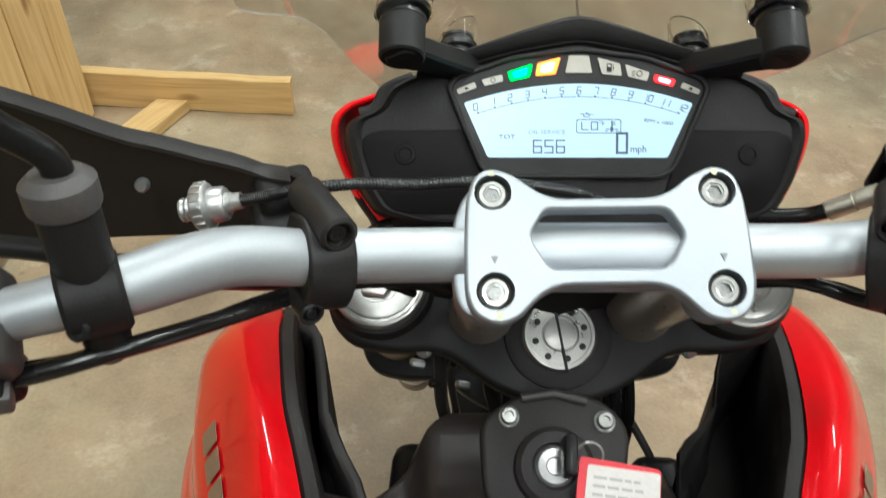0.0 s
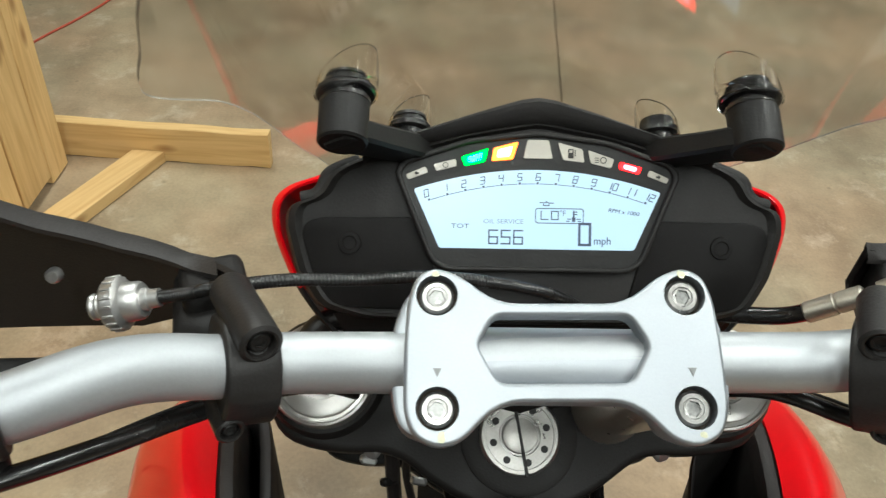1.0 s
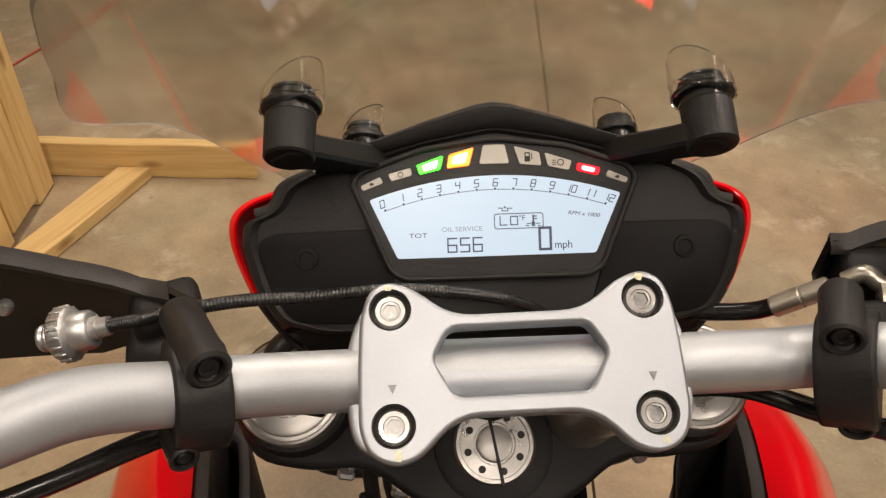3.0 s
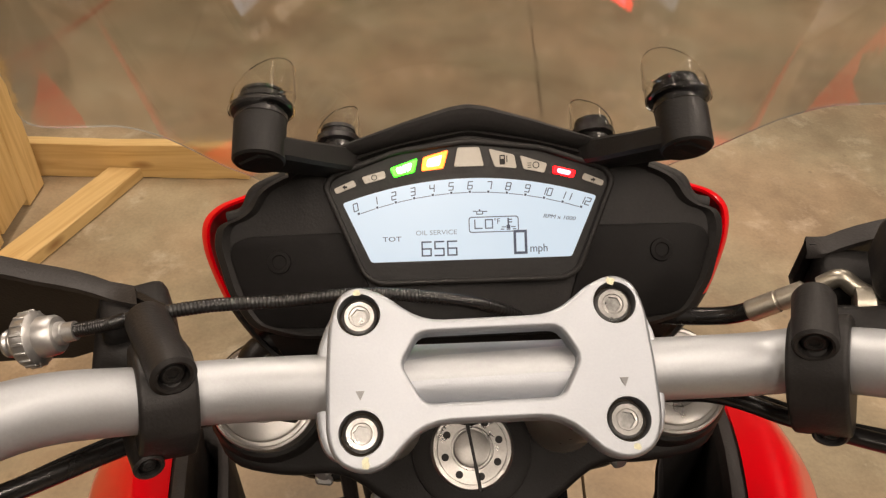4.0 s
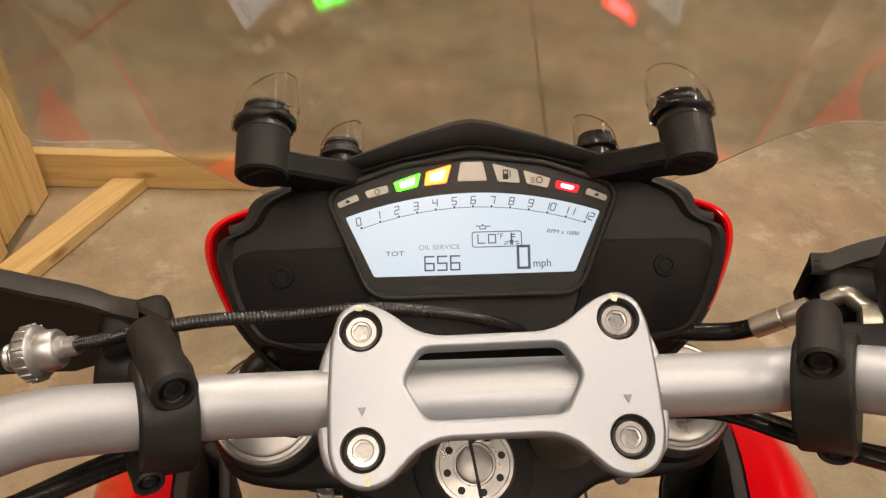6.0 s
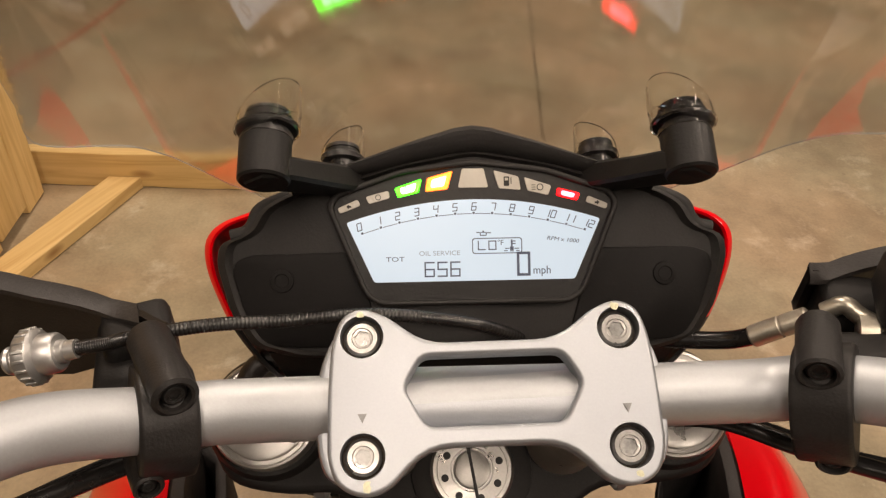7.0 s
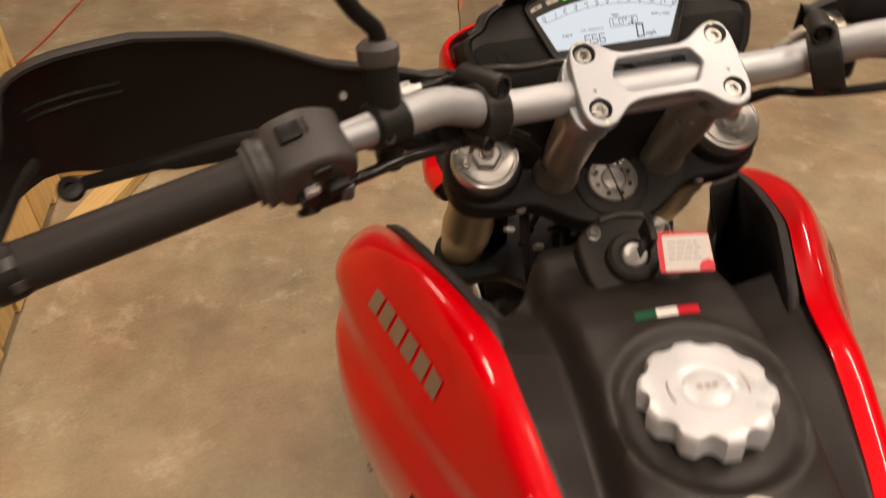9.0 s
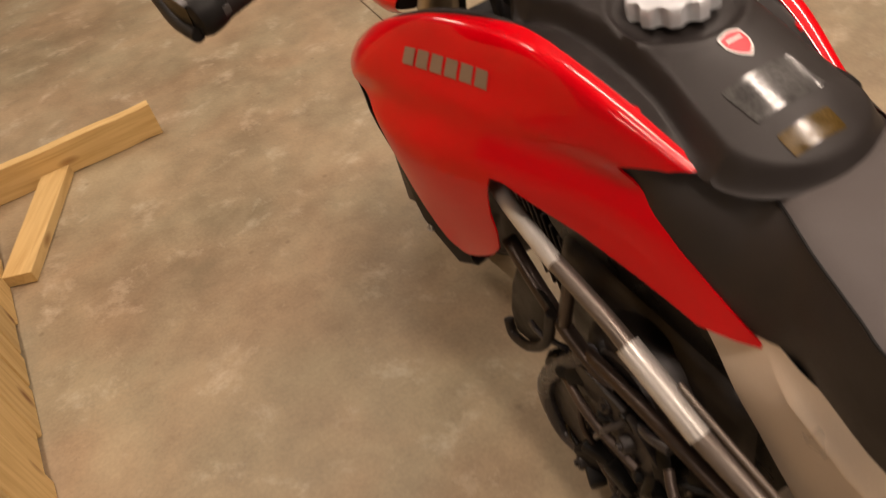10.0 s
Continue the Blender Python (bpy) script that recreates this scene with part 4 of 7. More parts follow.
def build_right_controls():
    pe, m = perch(1)
    a, b = Vector((0.147, 0.034, 1.043)), Vector((0.171, 0.026, 1.066))
    bm = bmesh.new()
    ax = (b - a).normalized()
    lathe(bm, a - ax * 0.004, ax, [(0, 0.0052), (0.001, 0.0060), (0.016, 0.0060), (0.0165, 0.0054), (0.0175, 0.0054), (0.018, 0.0059), (0.030, 0.0057), (0.031, 0.0045)], 20)
    tube(bm, [b, b + ax * 0.01, Vector((0.184, 0.018, 1.0705)), Vector((0.193, 0.008, 1.0690)), Vector((0.198, -0.004, 1.0640))], 0.0046, 12, 6)
    lathe(bm, (0.1985, -0.008, 1.055), (0.1, -0.35, 0.93), [(0, 0.009), (0.010, 0.009), (0.013, 0.006)], 18)
    part("banjo_fitting", bm, ZINC, bike, "zinc-plated brake hose fitting")
    bm = bmesh.new()
    tube(bm, [a, (0.135, 0.043, 1.030), (0.105, 0.055, 1.020), (0.075, 0.065, 1.016), (0.05, 0.075, 1.0), (0.03, 0.09, 0.95)], 0.0050, 12, 8)
    ho = part("brake_hose", bm, CABLEBLACK, bike, "black rubber brake hose")
    bm = bmesh.new()
    lathe(bm, (0.076, 0.062, 1.018), (1, -0.4, 0.3), [(0, 0.007), (0.002, 0.0095), (0.012, 0.0095), (0.014, 0.007)], 16)
    part("hose_clip", bm, BLACK, ho)
    # master cylinder and lever
    bm = bmesh.new()
    tube(bm, [(0.163, 0.004, 1.054), (0.18, -0.001, 1.058), (0.215, -0.008, 1.066), (0.270, -0.030, 1.074)], 0.0145, 16, 6)
    block(bm, pose(0.215, 0.012, 1.088, 0, 0, -20), (0.055, 0.04, 0.03), 0.008, 3)
    part("master_cylinder", bm, MATTE, bike, "black brake master cylinder")
    bm = bmesh.new()
    ring_sweep(bm, crom([(0.26, -0.02, 1.072), (0.31, -0.035, 1.076), (0.38, -0.055, 1.07), (0.45, -0.08, 1.062)], 6), 0.0062, 10, True, 0.6)
    part("brake_lever", bm, CAST, bike, "grey brake lever")
    p, d = along_bar(0.30)
    bm = bmesh.new()
    lathe(bm, p - d * 0.03, d, [(0, 0.017), (0.004, 0.0235), (0.05, 0.0245), (0.056, 0.019)], 24)
    part("throttle_housing", bm, MATTE, bike, "black throttle housing")
    a, b = Vector((0.322, -0.110, 1.085)), Vector((0.485, -0.1538, 1.0695))
    bm = bmesh.new()
    lathe(bm, a, (b - a).normalized(), [(0, 0.0165), (0.002, 0.0190), (0.008, 0.0190), (0.010, 0.0168), ((b - a).length, 0.0170), ((b - a).length + 0.03, 0.018), ((b - a).length + 0.034, 0.012)], 26)
    part("grip", bm, RUBBER, bike, "black rubber handlebar grip")
    bm = bmesh.new()
    tube(bm, [(0.30, -0.102, 1.062), (0.255, -0.098, 1.064), (0.215, -0.080, 1.058), (0.180, -0.052, 1.040), (0.148, -0.026, 1.028), (0.115, -0.004, 1.022), (0.08, 0.03, 0.98), (0.06, 0.07, 0.93)], 0.0044, 12, 8)
    part("wire_loom", bm, CABLEBLACK, bike, "black wiring sleeve below the handlebar")
    bm = bmesh.new()
    tube(bm, [(0.30, -0.095, 1.058), (0.25, -0.088, 1.060), (0.205, -0.060, 1.046), (0.165, -0.032, 1.030), (0.130, -0.004, 1.020), (0.095, 0.03, 0.985)], 0.0030, 10, 8)
    part("wire", bm, BLACK, bike)
    # banjo eye and bolt beside the clamp
    bm = bmesh.new()
    q = Vector((0.186, 0.010, 1.0665))
    lathe(bm, q, (0.93, -0.30, 0.2), [(-0.005, 0.0075), (-0.0045, 0.0092), (0.0035, 0.0092), (0.0045, 0.0078), (0.0045, 0.0060), (0.009, 0.0058), (0.010, 0.0045)], 24)
    part("banjo_eye", bm, ZINC, bike, "zinc-plated banjo bolt of the brake hose")
    p, d = along_bar(0.238)
    bm = bmesh.new()
    lathe(bm, p - d * 0.013, d, [(0, 0.0165), (0.002, 0.0185), (0.024, 0.0185), (0.026, 0.0165)], 24)
    lathe(bm, p, (0, -0.3, 0.95), [(0, 0.012), (0.045, 0.0125), (0.05, 0.009)], 20)
    part("mirror_clamp", bm, MATTE, bike, "black mirror clamp on the handlebar")


def build_head():
    # top yoke
    N0 = -0.164
    half = [(0.0, 0.040), (0.055, 0.030), (0.085, 0.040), (0.125, 0.045), (0.158, 0.028), (0.168, 0.0), (0.155, -0.030), (0.118, -0.038), (0.082, -0.036), (0.05, -0.060), (0.024, -0.072), (0, -0.074)]
    pts = [Vector(p) for p in half[1:-1]] + [Vector((-x, y)) for x, y in reversed(half[1:-1])]
    bm = bmesh.new()
    plate(bm, HEAD @ pose(0, 0, N0), rounded(pts, 0.016, 4), 0.030, (), 0.005, 3)
    for sx in (-1, 1):
        lathe(bm, on_head(sx * 0.127, 0.0095, N0 - 0.032), CN, [(0, 0.037), (0.002, 0.0392), (0.042, 0.0392), (0.046, 0.0365)], 36)
    lathe(bm, on_head(0, -0.026, N0 - 0.01), CN, [(0, 0.040), (0.012, 0.038), (0.0135, 0.034)], 36)
    yo = part("top_yoke", bm, MATTE, bike, "black cast top fork yoke")
    for sx in (-1, 1):
        bm = bmesh.new()
        a = on_head(sx * 0.095, -0.034, N0 - 0.012)
        lathe(bm, a, (sx * 0.3, -0.8, 0.2), [(-0.004, 0.006), (0.004, 0.006), (0.006, 0.004)], 12)
        part("pinch_bolt", bm, STEEL, yo)
        # fork cap: a stepped bright disc with spokes and adjuster
        bm = bmesh.new()
        lathe(bm, on_head(sx * 0.127, 0.0095, N0 + 0.008), CN, [(0, 0.0338), (0.016, 0.0338), (0.0185, 0.0328), (0.0190, 0.0312), (0.0180, 0.0304), (0.0180, 0.0282), (0.0200, 0.0275), (0.0205, 0.0262), (0.0205, 0.0170), (0.0195, 0.0163), (0.0195, 0.008), (0.030, 0.0075), (0.031, 0.006)], 48)
        fc = part("fork_cap", bm, CAPSILVER, bike, "bright turned fork cap", sharp=25)
        bm = bmesh.new()
        lathe(bm, on_head(sx * 0.127, 0.0095, N0 + 0.028), CN, [(0, 0.0150), (0.006, 0.0150), (0.0075, 0.0135)], 6)
        part("adjuster_hex", bm, STEEL, fc)
        bm = bmesh.new()
        lathe(bm, on_head(sx * 0.127, 0.0095, N0 + 0.0385), CN, [(0, 0.0058), (0.003, 0.0056), (0.0036, 0.0045)], 20)
        part("adjuster_screw", bm, DULLTUBE, fc)
        bm = bmesh.new()
        lathe(bm, on_head(sx * 0.127, 0.0095, N0 - 0.028), -CN, [(0, 0.0285), (0.12, 0.0285), (0.125, 0.031), (0.165, 0.031), (0.17, 0.0285), (0.40, 0.0285), (0.405, 0.033), (0.425, 0.033), (0.43, 0.022), (0.66, 0.022)], 30)
        part("fork_leg", bm, FORK, bike, "bronze-grey fork leg")
        bm = bmesh.new()
        lathe(bm, on_head(sx * 0.127, 0.0095, N0 - 0.62), -CN, [(0, 0.026), (0.01, 0.029), (0.09, 0.029), (0.12, 0.022)], 24)
        part("fork_foot", bm, CAST, bike)
    # black hose that crosses the left fork cap towards the riser
    bm = bmesh.new()
    tube(bm, [(-0.137, 0.060, 0.976), (-0.131, 0.069, 0.986), (-0.121, 0.0750, 0.990), (-0.106, 0.077, 0.991), (-0.088, 0.079, 0.986), (-0.070, 0.086, 0.965)], 0.0068, 14, 8)
    part("hose", bm, RUBBER, bike, "black rubber hose over the fork cap")
    # lower yoke
    bm = bmesh.new()
    plate(bm, HEAD @ pose(0, 0, N0 - 0.245), rounded(pts, 0.016, 4), 0.034, (), 0.005, 2)
    part("bottom_yoke", bm, BLACK, bike, "black bottom fork yoke")
    bm = bmesh.new()
    lathe(bm, on_head(0, -0.026, N0 - 0.03), -CN, [(0, 0.030), (0.02, 0.030), (0.024, 0.033), (0.11, 0.033), (0.115, 0.030), (0.14, 0.030)], 28)
    part("steering_head", bm, BLACK, bike, "black steering head tube")
    # slotted stem nut with a ring of holes
    bm = bmesh.new()
    c = on_head(0, -0.026, N0 + 0.003)
    lathe(bm, c, CN, [(0, 0.0262), (0.003, 0.0262), (0.0048, 0.0245), (0.0048, 0.0222), (0.0042, 0.0218), (0.0042, 0.0135), (0.0028, 0.013), (0.0028, 0.0118), (0.0046, 0.0112), (0.0052, 0.009)], 48)
    nu = part("stem_nut", bm, NUTSTEEL, bike, "silver steering stem nut with a ring of holes", sharp=25)
    for k in range(8):
        an = 2 * math.pi * (k + 0.35) / 8
        bm = bmesh.new()
        lathe(bm, on_head(0.0178 * math.cos(an), -0.026 + 0.0178 * math.sin(an), N0 + 0.0074), CN, [(-0.001, 0.0024), (0.0, 0.0024)], 14)
        part("nut_hole", bm, BLACK, nu)
    bm = bmesh.new()
    block(bm, HEAD @ pose(0, -0.026, N0 + 0.0078, 0, 0, 9), (0.0022, 0.053, 0.0012), 0.0003, 1)
    part("slot", bm, BLACK, nu)
    bm = bmesh.new()
    block(bm, HEAD @ pose(0.002, -0.084, N0 - 0.016), (0.034, 0.028, 0.026), 0.003, 2)
    part("steering_stop", bm, MATTE, yo, "black cast lug of the yoke")
    bm = bmesh.new()
    block(bm, HEAD @ pose(0.003, -0.086, N0 - 0.0025), (0.0016, 0.024, 0.0012))
    part("yoke_split", bm, GAP, yo)
    # looms and brackets round the head
    rng = random.Random(3)
    for k in range(9):
        x = -0.085 + 0.02 * k
        bm = bmesh.new()
        p0 = on_head(x, -0.02 + rng.uniform(-0.02, 0.03), N0 - 0.045)
        pts = [p0, p0 + Vector((rng.uniform(-0.02, 0.02), rng.uniform(-0.02, 0.02), -0.06)), p0 + Vector((rng.uniform(-0.03, 0.03), rng.uniform(-0.05, 0.02), -0.14)), p0 + Vector((rng.uniform(-0.03, 0.03), rng.uniform(-0.08, -0.02), -0.24))]
        tube(bm, pts, rng.uniform(0.003, 0.006), 8, 6)
        part("cable", bm, RUBBER, bike)
    for k in range(8):
        bm = bmesh.new()
        c = on_head(-0.10 + 0.012 * k + rng.uniform(-0.004, 0.004), -0.045 + rng.uniform(-0.01, 0.01), N0 - 0.06 - 0.012 * (k % 4))
        block(bm, Matrix.Translation(c) @ pose(0, 0, 0, rng.uniform(0, 60), 20, rng.uniform(0, 90)), (0.012, 0.006, 0.008), 0.0015, 1)
        part("clip", bm, STEEL if k % 3 == 0 else BLACK, bike)


# dashboard plane: u right, v up along the face
DP, DV = Vector((0, 0.0715, 1.052)), Vector((0, 0.644, 0.765))
DASH = frame_of(DP, (1, 0, 0), DV)


def seven(m, digit, x, y, w, h, t, parent):
    """One squarish display digit as a single flat piece."""
    x0, x1, y0, y1, ym, r = x - t / 2, x + w + t / 2, y - t / 2, y + h + t / 2, y + h / 2, t / 2
    holes = []
    if digit in "0O":
        out = [(x0, y0), (x1, y0), (x1, y1), (x0, y1)]
        holes = [[(x0 + t, y0 + t), (x1 - t, y0 + t), (x1 - t, y1 - t), (x0 + t, y1 - t)]]
    elif digit == "L":
        out = [(x0, y0), (x1, y0), (x1, y0 + t), (x0 + t, y0 + t), (x0 + t, y1), (x0, y1)]
    elif digit == "6":
        out = [(x0, y0), (x1, y0), (x1, ym + r), (x0 + t, ym + r), (x0 + t, y1 - t), (x1, y1 - t), (x1, y1), (x0, y1)]
        holes = [[(x0 + t, y0 + t), (x1 - t, y0 + t), (x1 - t, ym - r), (x0 + t, ym - r)]]
    else:
        out = [(x0, y0), (x1, y0), (x1, ym + r), (x0 + t, ym + r), (x0 + t, y1 - t), (x1, y1 - t), (x1, y1), (x0, y1), (x0, ym - r), (x1 - t, ym - r), (x1 - t, y0 + t), (x0, y0 + t)]
    bm = bmesh.new()
    plate(bm, m, [Vector(p) for p in out], 0.0002, [[Vector(p) for p in q] for q in holes])
    part("digit", bm, INK, parent)


SEGMENTS = {"0": "abcdef", "1": "bc", "2": "abged", "3": "abgcd", "4": "fgbc", "5": "afgcd", "6": "afgedc", "7": "abc", "8": "abcdefg", "9": "abcdfg"}


def lcd_number(m, text, w, h, t, parent):
    """A slanted segment numeral as one flat piece, centred on its foot."""
    lean = Matrix(((1, 0.16, 0, 0), (0, 1, 0, 0), (0, 0, 1, 0), (0, 0, 0, 1)))
    bars = {"a": (w / 2, h, w, t), "g": (w / 2, h / 2, w, t), "d": (w / 2, 0, w, t), "f": (0, h * 0.75, t, h / 2), "b": (w, h * 0.75, t, h / 2), "e": (0, h / 4, t, h / 2), "c": (w, h / 4, t, h / 2)}
    bm = bmesh.new()
    step = w * 1.45
    x0 = -(step * (len(text) - 1) + w) / 2
    for k, ch in enumerate(text):
        for sgm in SEGMENTS[ch]:
            cx, cy, sx, sy = bars[sgm]
            block(bm, m @ lean @ pose(x0 + step * k + cx, cy, 0), (sx + t * 0.2, sy + t * 0.2, 0.0002))
    part("scale_number", bm, INK, parent)


def build_dash():
    # main black housing: a lofted bowl behind the face
    half = [(0.0, 0.073), (0.040, 0.066), (0.078, 0.055), (0.104, 0.050), (0.119, 0.042), (0.1245, 0.031), (0.131, 0.0265), (0.1405, 0.0235), (0.1425, 0.0125), (0.135, -0.015), (0.123, -0.034), (0.100, -0.0405), (0.045, -0.043), (0.0, -0.043)]
    pts = [Vector(p) for p in half] + [Vector((-x, y)) for x, y in reversed(half[1:-1])]
    out = rounded(pts, 0.006, 3)
    bm = bmesh.new()
    rows = []
    for z, k in ((0.0, 0.93), (0.0035, 0.955), (0.001, 0.985), (-0.006, 1.0), (-0.021, 1.025), (-0.030, 1.012), (-0.06, 0.90), (-0.085, 0.66)):
        rows.append([DASH @ Vector((p.x * k, (p.y - 0.012) * k + 0.012, z)) for p in out])
    vs = loft(bm, rows, closed=True)
    bm.faces.new(vs[-1])
    bm.faces.new(list(reversed(vs[0])))
    da = part("dashboard", bm, MATTE, bike, "black plastic dashboard housing with lit display", sharp=30)
    # stepped side pockets
    for sx in (-1, 1):
        bm = bmesh.new()
        pk = [(0.066, 0.0170), (0.122, 0.0165), (0.1305, 0.013), (0.132, 0.006), (0.124, -0.019), (0.114, -0.034), (0.050, -0.0355)]
        plate(bm, DASH @ pose(0, 0, 0.0018), rounded([Vector((sx * x, y)) for x, y in pk], 0.005, 3), 0.003, (), 0.001, 2)
        part("side_pocket", bm, POCKETBLACK, da)
        bm = bmesh.new()
        lathe(bm, DASH @ Vector((sx * 0.105, 0.002, 0.0018)), DASH.to_3x3() @ Vector((0, 0, 1)), [(0, 0.0065), (0.001, 0.0062), (0.0012, 0.004), (0.0006, 0.0036)], 20)
        part("screw_cover", bm, POCKETBLACK, da)
    # bezel round the display
    bz = rounded([Vector(p) for p in [(0.0, 0.0665), (0.040, 0.0615), (0.076, 0.0490), (0.0805, 0.0420), (0.060, -0.0075), (0.0515, -0.0130), (-0.0515, -0.0130), (-0.060, -0.0075), (-0.0805, 0.0420), (-0.076, 0.0490), (-0.040, 0.0615)]], 0.006, 4)
    inn = rounded([Vector(p) for p in [(0.0, 0.0632), (0.039, 0.0585), (0.0735, 0.0465), (0.0765, 0.0410), (0.0575, -0.0060), (0.0500, -0.0100), (-0.0500, -0.0100), (-0.0575, -0.0060), (-0.0765, 0.0410), (-0.0735, 0.0465), (-0.039, 0.0585)]], 0.005, 4)
    bm = bmesh.new()
    plate(bm, DASH @ pose(0, 0, 0.0062), bz, 0.006, [inn], 0.0016, 3)
    part("bezel", bm, MATTE, da, "raised black bezel")
    bm = bmesh.new()
    plate(bm, DASH @ pose(0, 0, 0.0036), inn, 0.002)
    part("lens_panel", bm, BLACK, da, "black lens panel")
    # lcd
    arc = [(0.0695 * s, 0.0328 + 0.0117 * (1 - s * s)) for s in [1 - k / 8 for k in range(17)]]
    lc = rounded([Vector((-0.0548, 0.0)), Vector((0.0548, 0.0))] + [Vector(p) for p in arc], 0.0014, 2)
    bm = bmesh.new()
    plate(bm, DASH @ pose(0, 0, 0.0040), lc, 0.0003)
    lcd = part("display", bm, LCDGLOW, da, "pale blue backlit display")
    T = DASH @ pose(0, 0, 0.0043)
    for k, dgt in enumerate("656"):
        seven(T, dgt, -0.0270 + 0.0070 * k, 0.0028, 0.0048, 0.0075, 0.0008, lcd)
    seven(T, "0", 0.0238, 0.0028, 0.0060, 0.0118, 0.0014, lcd)
    lettering("caption", "OIL SERVICE", 0.0036, T @ pose(-0.0190, 0.0152, 0), FAINTINK, lcd, stretch=1.15)
    lettering("caption", "mph", 0.0062, T @ pose(0.0368, 0.0050, 0), INK, lcd, stretch=0.92)
    lettering("caption", "TOT", 0.0036, T @ pose(-0.0432, 0.0123, 0), INK, lcd, stretch=1.4)
    lettering("caption", "RPM x 1000", 0.0030, T @ pose(0.0485, 0.0215, 0, 0, 0, -7), INK, lcd, 0.2, stretch=1.2)
    for k, dgt in enumerate("LO"):
        seven(T, dgt, 0.0022 + 0.0058 * k, 0.0168, 0.0038, 0.0046, 0.0006, lcd)
    lettering("caption", "°F", 0.0042, T @ pose(0.0143, 0.0203, 0), INK, lcd)
    bm = bmesh.new()
    box = rounded([Vector(p) for p in [(-0.0012, 0.0145), (0.0262, 0.0145), (0.0262, 0.0232), (-0.0012, 0.0232)]], 0.0018, 4)
    boxi = rounded([Vector(p) for p in [(-0.0007, 0.0150), (0.0257, 0.0150), (0.0257, 0.0227), (-0.0007, 0.0227)]], 0.0014, 4)
    plate(bm, T, box, 0.0002, [boxi])
    part("temperature_frame", bm, INK, lcd)
    bm = bmesh.new()
    for (x, y, sx, sy) in ((0.0205, 0.0198, 0.0009, 0.0045), (0.0218, 0.0212, 0.0016, 0.0006), (0.0218, 0.0198, 0.0016, 0.0006), (0.0205, 0.0172, 0.0020, 0.0020), (0.0180, 0.0172, 0.0024, 0.0005), (0.0232, 0.0172, 0.0024, 0.0005), (0.0172, 0.0160, 0.0020, 0.0005), (0.0205, 0.0158, 0.0020, 0.0005), (0.0238, 0.0160, 0.0020, 0.0005), (0.0050, 0.0246, 0.0036, 0.0005), (0.0050, 0.0262, 0.0030, 0.0004), (0.0034, 0.0254, 0.0005, 0.0016), (0.0066, 0.0254, 0.0005, 0.0014), (0.0080, 0.0260, 0.0024, 0.0005), (0.0022, 0.0262, 0.0018, 0.0005), (0.0050, 0.0268, 0.0008, 0.0008)):
        block(bm, T @ pose(x, y, 0), (sx, sy, 0.0002))
    part("symbols", bm, INK, lcd)
    bm = bmesh.new()
    base = []
    for k in range(13):
        s = -0.93 + 1.86 * k / 12
        x, y = 0.0695 * s * 0.985, 0.0328 + 0.0117 * (1 - s * s)
        an = math.degrees(math.atan2(-2 * 0.0117 * s, 0.0695))
        lcd_number(T @ pose(x * 0.975, y - 0.0060, 0, 0, 0, an), str(k), 0.0024, 0.0040, 0.00042, lcd)
        base.append((x * 0.955, y - 0.0078))
        block(bm, T @ pose(x * 0.955, y - 0.0075, 0, 0, 0, an), (0.0012, 0.0012, 0.0002))
    for a, b in zip(base, base[1:]):
        d = Vector(b) - Vector(a)
        block(bm, T @ pose((a[0] + b[0]) / 2, (a[1] + b[1]) / 2, 0, 0, 0, math.degrees(math.atan2(d.y, d.x))), (d.length * 0.8, 0.00035, 0.0002))
    part("scale_line", bm, INK, lcd)
    # nine warning lamps
    lit = {2: GREENLIT, 3: AMBERLIT, 7: REDLIT}
    cells = [((-0.0740, 0.0408), (-0.0728, 0.0378), (-0.0615, 0.0420), (-0.0630, 0.0455)),
             ((-0.0588, 0.0468), (-0.0570, 0.0428), (-0.0455, 0.0458), (-0.0462, 0.0500)),
             ((-0.0430, 0.0512), (-0.0412, 0.0460), (-0.0298, 0.0486), (-0.0280, 0.0562)),
             ((-0.0250, 0.0565), (-0.0262, 0.0490), (-0.0140, 0.0502), (-0.0110, 0.0603)),
             ((-0.0060, 0.0614), (-0.0083, 0.0508), (0.0083, 0.0508), (0.0060, 0.0614))]
    cells += [tuple((-x, y) for x, y in reversed(c)) for c in reversed(cells[:4])]
    for i, c in enumerate(cells):
        bm = bmesh.new()
        plate(bm, DASH @ pose(0, 0, 0.0044), rounded([Vector(p) for p in c], 0.0010, 2), 0.0008, (), 0.0002, 1)
        te = part("warning_lamp", bm, lit.get(i, TELLOFF), da, {2: "green lit neutral lamp", 3: "amber lit engine lamp", 7: "red lit warning lamp"}.get(i, "unlit grey warning lamp"))
        if i in lit:
            mid = sum((Vector(p) for p in c), Vector((0, 0))) / 4
            bm = bmesh.new()
            plate(bm, DASH @ pose(0, 0, 0.0047), rounded([mid + (Vector(p) - mid) * 0.60 for p in c], 0.0012, 3), 0.0002)
            part("lamp_heart", bm, {2: GREENCORE, 3: AMBERCORE, 7: REDCORE}[i], te)
        if i == 2:
            bm = bmesh.new()
            for dx, dy in ((-0.0014, 0.0012), (0.0014, -0.0012)):
                block(bm, DASH @ pose(mid.x + dx, mid.y + dy, 0.0050, 0, 0, 0), (0.0006, 0.0022, 0.0002))
            part("icon", bm, GREENPRINT, te)
